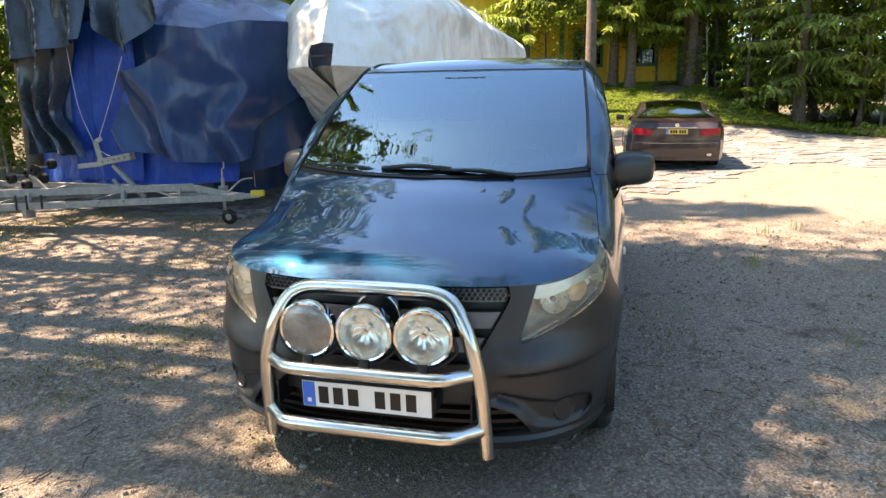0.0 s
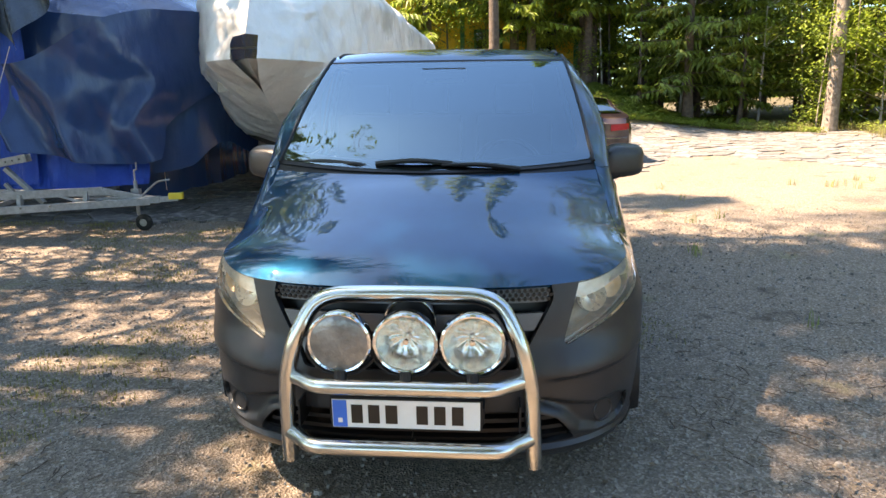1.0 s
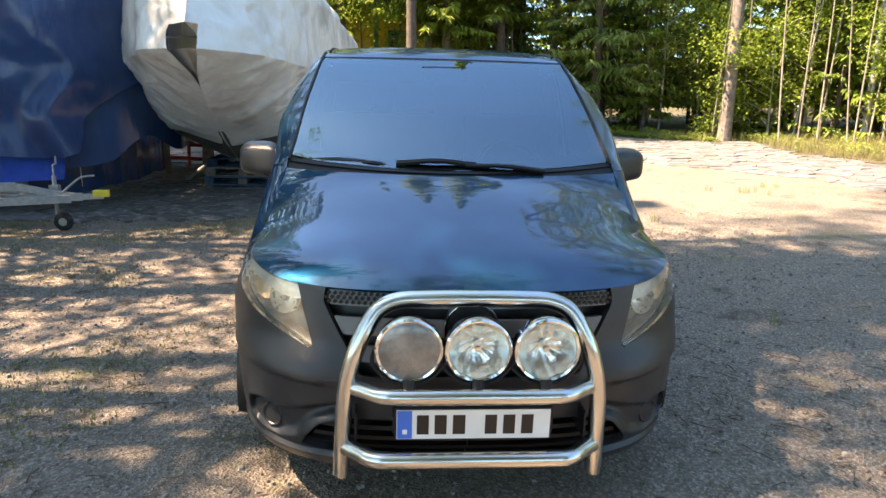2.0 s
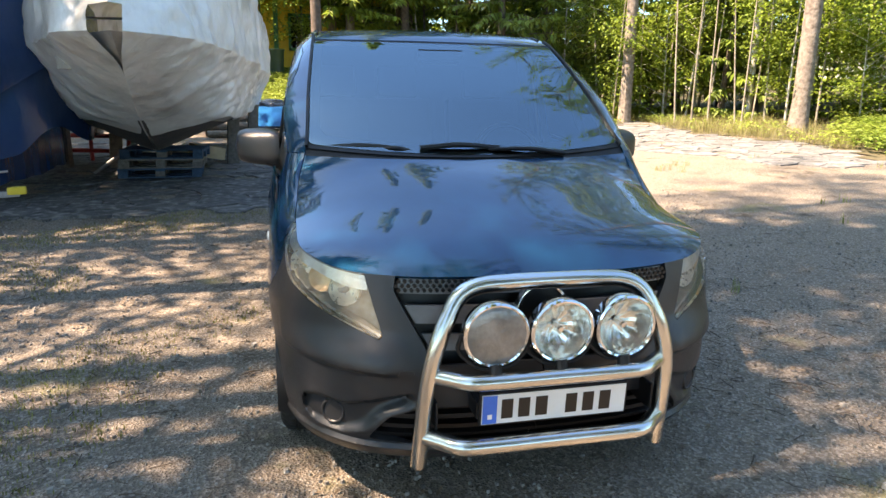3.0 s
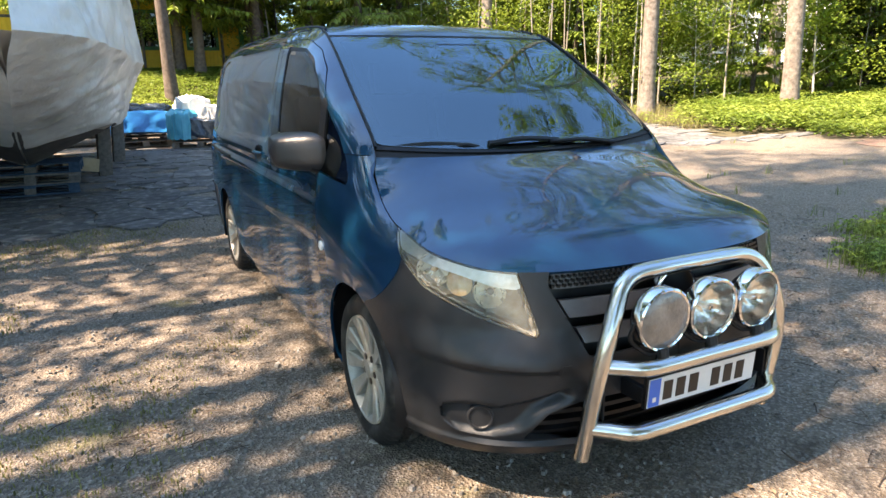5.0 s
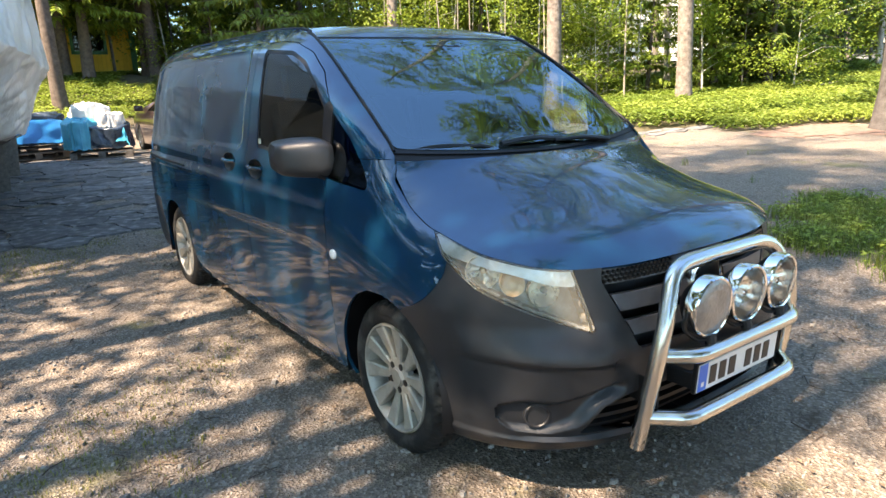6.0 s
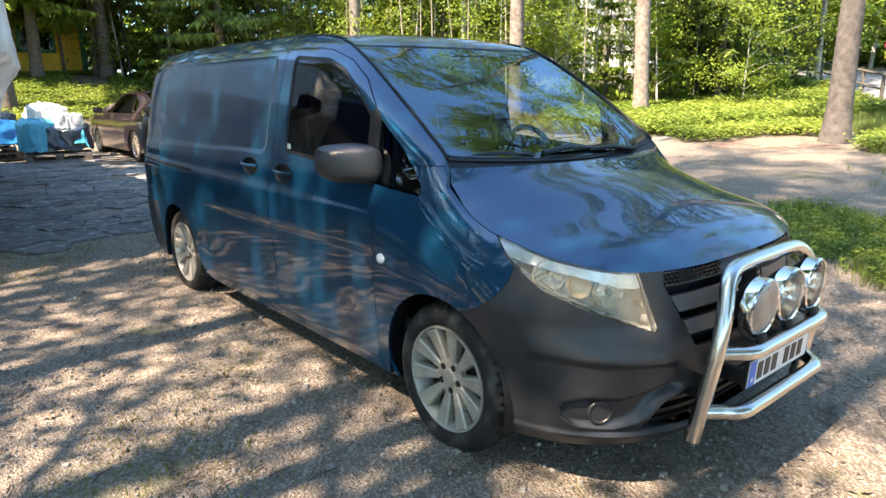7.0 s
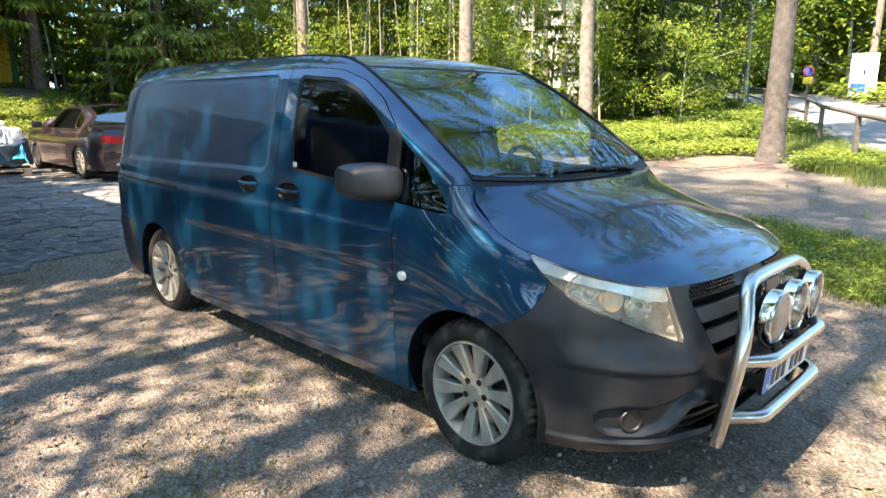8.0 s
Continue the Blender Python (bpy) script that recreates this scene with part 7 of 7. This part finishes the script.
def boat_trailer():
    """A galvanised trailer: two rails spreading from the coupling, cross members, winch post, rollers, jockey wheel."""
    tr = thing("boat_trailer", "galvanised steel boat trailer with winch post", "trailer", at=(-4.1, 5.4, ground_z(-4.1, 5.4)))
    head = Vector((-3.74, 5.42, .435))
    near, far = Vector((-8.1, 3.42, .40)), Vector((-8.2, 5.44, .53))

    def beam(a, b, w, h, name="rail", material=GALVANISED, label="", bevel=.004):
        a, b = Vector(a), Vector(b)
        bm = bmesh.new()
        d = (b - a)
        m = Matrix.Translation(a) @ d.to_track_quat("X", "Z").to_matrix().to_4x4()
        box(bm, 0, d.length, -w / 2, w / 2, -h / 2, h / 2, bevel, m)
        return part(name, bm, material, tr, label, False)

    beam(head, head + Vector((-.95, -.22, 0)), .08, .08, "drawbar")
    beam(head + Vector((-.10, -.06, -.015)), near + Vector((0, 0, -.025)), .05, .085)
    bend = head.lerp(near, .135) + Vector((0, .07, .135))
    beam(head.lerp(near, .045) + Vector((0, .05, .02)), bend, .05, .075)
    beam(bend, near + Vector((0, .10, .145)), .05, .09)
    for t in (.17, .31, .54, .78):
        q = head.lerp(near, t)
        beam(q + Vector((0, .03, -.03)), q + Vector((0, .06, .14)), .05, .05, "spacer")
    beam(head.lerp(near, .17) + Vector((0, .03, .0)), head.lerp(near, .23) + Vector((0, .05, .11)), .02, .03, "rail_brace")
    knee = head.lerp(far, .13) + Vector((0, 0, .055))
    beam(head + Vector((-.12, .05, .0)), knee, .045, .07)
    beam(knee, far, .045, .075)
    for t in (.14, .38, .62, .88):
        beam(head.lerp(near, t), head.lerp(far, t) + Vector((0, 0, .0)), .045, .05, "cross_member")
    # coupling head, lock and brake lever
    beam(head + Vector((-.02, 0, 0)), head + Vector((.20, .06, .005)), .065, .06, "coupling_head")
    beam(head + Vector((.10, .03, .035)), head + Vector((.26, .07, .035)), .085, .075, "coupling_lock", YELLOW_PLASTIC, "yellow plastic coupling lock", .012)
    bm = bmesh.new()
    tube(bm, spline([head + Vector((-.20, -.03, .05)), head + Vector((-.10, -.02, .14)), head + Vector((.0, 0, .215)), head + Vector((.13, .03, .235))], 5), .012, 6)
    part("hand_brake", bm, GALVANISED, tr, "bent hand brake lever")
    # jockey wheel
    j = head + Vector((-.30, .02, 0))
    beam((j.x - .05, j.y, .50), (j.x + .05, j.y, .50), .07, .12, "clamp_block")
    bm = bmesh.new()
    tube(bm, [(j.x, j.y, .24), (j.x, j.y, .66)], .022, 10)
    tube(bm, [(j.x, j.y, .66), (j.x, j.y, .78)], .010, 8)
    tube(bm, [(j.x, j.y, .78), (j.x + .05, j.y - .03, .80), (j.x + .05, j.y - .03, .88)], .010, 6)
    jock = part("jockey_post", bm, GALVANISED, tr, "jockey wheel post with crank")
    bm = bmesh.new()
    lathe(bm, [(-.025, .03), (-.025, .085), (-.018, .10), (.018, .10), (.025, .085), (.025, .03)], 24, "Y", (j.x + .06, j.y, .15))
    part("jockey_wheel", bm, RUBBER, jock, "small black jockey wheel")
    bm = bmesh.new()
    lathe(bm, [(-.030, 0), (-.028, .045), (.028, .045), (.030, 0)], 16, "Y", (j.x + .06, j.y, .15))
    part("wheel_hub", bm, LAMP_BEZEL, jock, "dark grey hub")
    # winch post with slotted plates and bow stop
    y = 5.12
    beam((-5.00, y, .43), (-5.42, y, .84), .055, .05, "winch_post")
    beam((-5.28, y, .46), (-5.45, y, .66), .04, .04, "post_brace")
    for dy in (-.045, .045):
        plate = beam((-5.12, y + dy, .965), (-5.62, y + dy, .875), .008, .085, "winch_plate")
        for k in range(5):
            q = Vector((-5.20 - .085 * k, y + dy - .006, .95 - .0155 * k))
            bm = bmesh.new()
            lathe(bm, [(-.001, 0), (-.001, .011), (.002, .011)], 8, "Y", q)
            part("slot", bm, BLACK, plate, "dark bolt hole")
    beam((-5.16, y, .995), (-5.56, y, .925), .10, .014, "winch_bed")
    beam((-5.55, y, .86), (-5.96, y, .82), .05, .06, "bow_stop_bracket")
    beam((-5.60, y, .86), (-5.66, y, 1.14), .012, .075, "bow_stop_arm")
    beam((-5.66, y, 1.14), (-5.56, y, 1.19), .012, .06, "bow_stop_tip")
    # keel rollers on their arm
    beam((-6.45, y - .05, .47), (-6.72, y - .05, .70), .04, .04, "roller_arm")
    for x, z in ((-6.58, .80), (-6.98, .68), (-6.74, .60)):
        for q in (-1, 1):
            bm = bmesh.new()
            lathe(bm, [(-.05, .02), (-.05, .05), (-.03, .07), (.03, .07), (.05, .05), (.05, .02)], 16, "Y", (x + .07 * (q > 0), y + .11 * q, z + .03 * q))
            part("keel_roller", bm, RUBBER, tr, "black rubber roller")
        beam((x, y - .12, z), (x + .05, y + .12, z), .02, .02, "roller_axle")
    # foot under the rail
    q = head.lerp(near, .54)
    beam((q.x, q.y + .02, .25), (q.x, q.y + .02, .36), .14, .06, "clamp_foot")
    for t in (.50, .535, .56):
        q = head.lerp(near, t) + Vector((.012, -.034, 0))
        beam(q + Vector((0, 0, -.06)), q + Vector((0, 0, .12)), .018, .018, "clamp_bolt", BLACK, "dark clamp bolt", 0)
    rail_way = (near - head).normalized()
    for k in range(7):
        q = head.lerp(near, .60) + rail_way * (.065 * k) + Vector((.012, -.028, .0))
        beam(q, q + rail_way * .04, .003, .05, "lettering_bar", BLACK, "dark lettering bar", 0)
    for t in (.24, .30, .36, .44):
        q = head.lerp(near, t) + Vector((.0, -.03, .0))
        bm = bmesh.new()
        lathe(bm, [(-.012, 0), (-.012, .014), (.0, .016)], 6, "Y", q)
        part("bolt", bm, STEEL, tr, "bolt head")
    return tr


def estate_car():
    """A dark maroon saloon seen from behind and from its side."""
    x0, y0 = 2.17, 11.95
    g = ground_z(x0, y0 + 1.5)
    car = thing("saloon_car", "dark maroon saloon car, dusty, parked with yellow rear plate", "car", at=(x0, y0, g))
    half = .925
    top = [(0, .86), (.05, .98), (.32, 1.03), (.55, 1.08), (1.0, 1.33), (1.45, 1.45), (2.2, 1.47), (2.75, 1.40), (3.25, 1.12), (3.5, 1.0), (4.2, .92), (4.7, .78), (4.87, .60)]

    def body_pt(y, a):
        """a: 0 sill .. 1 top middle."""
        taper = 1 - .14 * smooth01((.5 - y) / .5) ** 1.5 - .18 * smooth01((y - 4.2) / .67) ** 1.5
        zt = key(top, y)
        belt = .90 + .05 * smooth01((2 - y) / 2)
        if a < .6:
            t = a / .6
            z = .20 + (min(belt, zt - .03) - .20) * t
            x = half * taper * (.93 + .07 * math.sin(math.pi * min(1, .15 + t * .75)) ** .6)
            if t > .85:
                x -= .03 * (t - .85) / .15
        else:
            t = (a - .6) / .4
            b = min(belt, zt - .03)
            tumble = smooth01((zt - 1.0) / .35)
            xb = half * taper * .965 - .03
            xr = xb * (1 - .30 * tumble)
            if t < .62:
                k = t / .62
                x, z = xb + (xr - xb) * k, b + (zt - .05 * tumble - b) * k
            else:
                k = (t - .62) / .38
                x, z = xr * (1 - k), zt - .05 * tumble + .05 * tumble * math.sin(k * math.pi / 2)
        return Vector((x, y, z))

    ys = steps(0, .5, 10)[:-1] + steps(.5, 4.3, 60)[:-1] + steps(4.3, 4.87, 12)
    avs = steps(0, 1, 44)
    axles = (1.0, 3.874)

    def free(p, y, a):
        return min(math.hypot(p.y - c, p.z - .31) for c in axles) - .355

    def glass(p, y, a):
        win = rounded([(1.05, .98), (3.15, .97), (2.62, 1.33), (2.1, 1.39), (1.55, 1.38), (1.15, 1.2)], .05)
        return min(poly_sd(win, p.y, p.z), (.85 - a) * 2)

    def rear(p, y, a):
        return min(p.y - .52, 1.34 - p.y, a - .865)

    def windscreen(p, y, a):
        return min(p.y - 2.78, 3.28 - p.y, a - .87)

    def place(bm, sign):
        bmesh.ops.translate(bm, verts=bm.verts, vec=(x0, y0, g))
        return bm

    for bms, name, material, lab in ((clip_panel(body_pt, ys, avs, [free, lambda p, y, a: -glass(p, y, a), lambda p, y, a: -rear(p, y, a), lambda p, y, a: -windscreen(p, y, a)], rim=.01, flip=True), "body_half", CAR_PAINT, ""),
                                    (clip_panel(body_pt, ys, avs, [glass], rim=.005, flip=True), "side_window", CAR_GLASS, "dark side windows"),
                                    (clip_panel(body_pt, ys, avs, [rear], rim=.005, flip=True), "rear_window_half", CAR_GLASS, "dusty rear window"),
                                    (clip_panel(body_pt, ys, avs, [windscreen], rim=.005, flip=True), "windscreen_half", CAR_GLASS, "dark windscreen")):
        for bm, sign in zip(bms, (1, -1)):
            part(name, place(bm, sign), material, car, lab)
    # back face, bumper, lamps, plate, trims
    bm = bmesh.new()
    rows = []
    for a in avs:
        p = body_pt(0, a)
        rows.append([(p.x * k, -.05 * (1 - k * k) * 1.0, p.z) for k in steps(-1, 1, 14)])
    grid(bm, rows)
    part("tailgate", place(bm, 1), CAR_PAINT, car)
    bm = bmesh.new()
    grid(bm, [[(k * .80 * (1 - .0 * abs(k)), -.09 + .10 * abs(k) ** 4 + (.02 if z in (.26,) else 0), z) for k in steps(-1, 1, 16)] for z in (.26, .34, .48, .56, .58)] + [[(k * .8, .0, .60) for k in steps(-1, 1, 16)]])
    part("bumper", place(bm, 1), CAR_PAINT, car)
    bm = box_bm(-.62, .62, -.10, -.06, .555, .565)
    part("chrome_strip", place(bm, 1), CHROME, car, "thin chrome strip on the bumper", False)
    for sign in (1, -1):
        bm = bmesh.new()
        rows = []
        for z in steps(.715, .850, 6):
            rows.append([(sign * (.44 + .36 * k + .0), -.055 + .09 * k ** 3, z + .03 * k) for k in steps(0, 1, 8)])
        grid(bm, rows, flip=sign < 0)
        for v in bm.verts:
            v.co.y -= .012
        part("tail_lamp", place(bm, 1), RED_LENS, car, "red tail lamp")
        bm = bmesh.new()
        tube(bm, [(sign * .60, -.11, .33), (sign * .60, .02, .33)], .045, 12, squash=.7)
        part("exhaust", place(bm, 1), CHROME, car, "chrome exhaust tip")
        bm = box_bm(sign * 1.02 - .09, sign * 1.02 + .09, 3.02, 3.12, .97, 1.10, .03)
        part("wing_mirror", place(bm, 1), CAR_PAINT, car)
        for ya in axles:
            w = thing("wheel", "", "", at=(x0 + sign * .90, y0 + ya, g + .315))
            w.parent = car
            w.matrix_parent_inverse = car.matrix_world.inverted()

            def put(name, bm, material, lab=""):
                bmesh.ops.recalc_face_normals(bm, faces=bm.faces)
                ob = link(name, bm, material, None, lab)
                ob.parent = w

            bm = bmesh.new()
            lathe(bm, [(sign * a, r) for a, r in ((-.01, .225), (.005, .26), (0, .30), (-.02, .315), (-.2, .315), (-.215, .28), (-.2, .22))], 40, "X")
            put("tyre", bm, RUBBER, "black tyre")
            bm = bmesh.new()
            lathe(bm, [(sign * a, r) for a, r in ((-.005, .23), (.0, .222), (-.03, .21), (-.12, .2))], 40, "X")
            for k in range(10):
                a = 2 * math.pi * k / 10
                box(bm, sign * -.02 - .012, sign * -.02 + .012, -.016, .016, .03, .22, 0, Matrix.Rotation(a, 4, "X"))
            lathe(bm, [(sign * a, r) for a, r in ((-.06, .06), (-.012, .055), (-.010, 0))], 20, "X")
            put("rim", bm, ALLOY, "silver rim with reddish rust dust")
            bm = bmesh.new()
            lathe(bm, [(sign * -.09, 0), (sign * -.09, .15), (sign * -.11, .15)], 24, "X")
            put("brake_disc", bm, RED_LENS, "red brake parts")
    number_plate(car, (x0, y0 - .065, g + .80), .40, .105, 0, PLATE_YELLOW, [(-.10, .035), (-.055, .035), (-.01, .035), (.06, .035), (.105, .035), (.15, .035)], .045)
    bm = box_bm(-.36, .36, -.066, -.045, .872, .888)
    part("trim_bar", place(bm, 1), CHROME, car, "chrome bar above the plate", False)
    bm = bmesh.new()
    lathe(bm, [(-.075, 0), (-.075, .04), (-.05, .04)], 20, "Y", (0, 0, .935))
    part("round_badge", place(bm, 1), CHROME, car, "round chrome badge")
    bm = bmesh.new()
    box(bm, -.75, .75, .2, 4.6, .22, .5)
    part("underbody", place(bm, 1), BLACK, car, "dark underside")
    car.scale = (1.05, 1.0, .95)
    return car


def yellow_house():
    y, z0 = 25.8, 2.0
    x0, x1, h = -7.5, 3.45, 4.6
    house = thing("house", "yellow wooden house with green trim on a bank", "house", at=(-2, y, z0))
    bm = box_bm(x0, x1, y, y + 7, z0, z0 + h)
    wall = part("wall", bm, HOUSE_YELLOW, house, "yellow board wall", False)
    n = 78
    board = bpy.data.meshes.new("board")
    b = box_bm(-.055, .055, -.018, .0, 0, h - .02)
    b.to_mesh(board)
    b.free()
    board.materials.append(HOUSE_YELLOW)
    for k in range(n):
        ob = new("board", board)
        ob.location = (x0 + .1 + (x1 - x0 - .2) * k / (n - 1), y - .004, z0 + .01)
        ob.parent = wall
        ob.matrix_parent_inverse = wall.matrix_world.inverted()
    part("foundation", box_bm(x0 - .02, x1 + .02, y - .04, y + 7, z0 - .6, z0 - .004), STONE, house, "dark stone foundation", False)
    for x in (x0 + .06, x1 - .06, -1.15):
        part("corner_board", box_bm(x - .09, x + .09, y - .05, y - .02, z0, z0 + h), HOUSE_GREEN, house, "green corner board", False)
    for x in (1.95, -.1, -3.2, -5.6):
        w = part("window", box_bm(x - .5, x + .5, y - .045, y - .03, z0 + 1.05, z0 + 2.25), DARK_GLASS, house, "window with green frame", False)
        for a, b_, c, d in ((-.58, -.48, .97, 2.33), (.48, .58, .97, 2.33), (-.58, .58, .95, 1.07), (-.58, .58, 2.23, 2.35), (-.03, .03, 1.05, 2.25)):
            part("window_frame", box_bm(x + a, x + b_, y - .07, y - .025, z0 + c, z0 + d), HOUSE_GREEN, w, "green window frame", False)
    bm = bmesh.new()
    rows = [[(x0 - .5, y - .6, z0 + h - .1), (x1 + .5, y - .6, z0 + h - .1)], [(x0 - .5, y + 3.5, z0 + h + 2.6), (x1 + .5, y + 3.5, z0 + h + 2.6)], [(x0 - .5, y + 7.6, z0 + h - .1), (x1 + .5, y + 7.6, z0 + h - .1)]]
    grid(bm, rows)
    part("roof", bm, ROOF_TILE, house, "dark red roof", False)


def green_barrel():
    bm = bmesh.new()
    lathe(bm, [(0, 0), (0, .24), (.8, .28), (.85, .30), (.9, .30), (.92, 0)], 20, "Z", (-1.15, 23.6, ground_z(-1.15, 23.6)))
    tagged(link("barrel", bm, BARREL_GREEN), "green plastic barrel in front of the house", "barrel")


def railing():
    """Wooden rail on posts along the road."""
    r = thing("railing", "weathered wooden railing beside the road", "railing", at=(14, 4, ground_z(14, 4)))
    pts = [(8.4, .2), (10.5, 1.5), (12.7, 2.7), (16.4, 4.4), (20.2, 5.9), (22.8, 7.3), (26.5, 9.4), (30.5, 11.6), (35, 14)]
    tops = []
    for x, y in pts:
        z = ground_z(x, y)
        part("post", box_bm(-.045, .045, -.045, .045, -.2, .96, .008, pose(x, y, z, 0, 0, 35)), RAIL_WOOD, r, "", False)
        tops.append(Vector((x, y, z + .93)))
    for a, b in zip(tops, tops[1:]):
        for dz, rad in ((.05, .045), (-.38, .035)) if a.x > 17 else ((.05, .045),):
            bm = bmesh.new()
            tube(bm, [a.lerp(b, t) + Vector((0, 0, dz + .012 * math.sin(5 * t + a.x))) for t in (-.02, .25, .5, .75, 1.02)], rad, 10)
            part("rail", bm, RAIL_WOOD, r)


def signs():
    x, y = 36.3, 8.2
    z = ground_z(x, y)
    s = thing("info_board", "white notice board with a blue picture", "sign", at=(x, y, z), turn=-65)
    m = pose(x, y, z, 0, 0, -70)
    part("panel", box_bm(-.60, .60, -.03, .03, .15, 2.30, .004, m), BLANK_WHITE, s, "", False)
    part("picture", box_bm(-.50, .14, -.04, -.031, .42, .82, 0, m), SIGN_BLUE, s, "blue picture", False)
    part("printed_mark", box_bm(-.02, .06, -.04, -.031, 1.25, 1.5, 0, m), BLACK, s, "small dark mark", False)
    x, y = 38.8, 11.5
    z = ground_z(x, y)
    s = thing("road_sign", "round blue sign with red rim over a yellow plate", "sign", at=(x, y, z), turn=-70)
    m = pose(x, y, z, 0, 0, -70)
    b = bmesh.new()
    tube(b, [(0, 0, -.2), (0, 0, 1.7)], .025, 8)
    bmesh.ops.transform(b, matrix=m, verts=b.verts)
    part("pole", b, GALVANISED, s)
    for r, yy, mt, nm in ((.29, -.05, RED_STEEL, "red_rim"), (.235, -.056, SIGN_BLUE, "blue_disc")):
        b = bmesh.new()
        lathe(b, [(yy, 0), (yy, r), (yy + .02, r), (yy + .02, 0)], 28, "Y", (0, 0, 1.42))
        bmesh.ops.transform(b, matrix=m, verts=b.verts)
        part(nm, b, mt, s)
    b = box_bm(-.04, .04, -.062, -.058, -.23, .23, 0, m @ pose(0, 0, 1.42, 0, 45, 0))
    part("red_bar", b, RED_STEEL, s, "", False)
    part("yellow_plate", box_bm(-.24, .24, -.06, -.03, .72, 1.10, 0, m), YELLOW_PLASTIC, s, "", False)


def white_building():
    x, y = 40, 33
    z = ground_z(x, y)
    h = thing("white_house", "white house half hidden behind trees", "house", at=(x, y, z))
    part("wall", box_bm(-7, 7, -4, 4, 0, 7.5, 0, pose(x, y, z, 0, 0, -50)), BLANK_WHITE, h, "", False)
    bm = bmesh.new()
    grid(bm, [[(-7.6, -4.6, 7.3), (7.6, -4.6, 7.3)], [(-7.6, 0, 9.5), (7.6, 0, 9.5)], [(-7.6, 4.6, 7.3), (7.6, 4.6, 7.3)]])
    bmesh.ops.transform(bm, matrix=pose(x, y, z, 0, 0, -50), verts=bm.verts)
    part("roof", bm, STONE, h, "grey roof", False)
    for k in (-4.5, -1.5, 1.5, 4.5):
        for lv in (1.2, 4.4):
            part("window", box_bm(k - .6, k + .6, -4.03, -4.005, lv, lv + 1.4, 0, pose(x, y, z, 0, 0, -50)), DARK_GLASS, h, "dark window", False)


tarp_boat()
silver_boat()
build_pallets()
build_loads()
boat_trailer()
estate_car()
yellow_house()
green_barrel()
railing()
signs()
white_building()
scatter_all()
build_slabs()
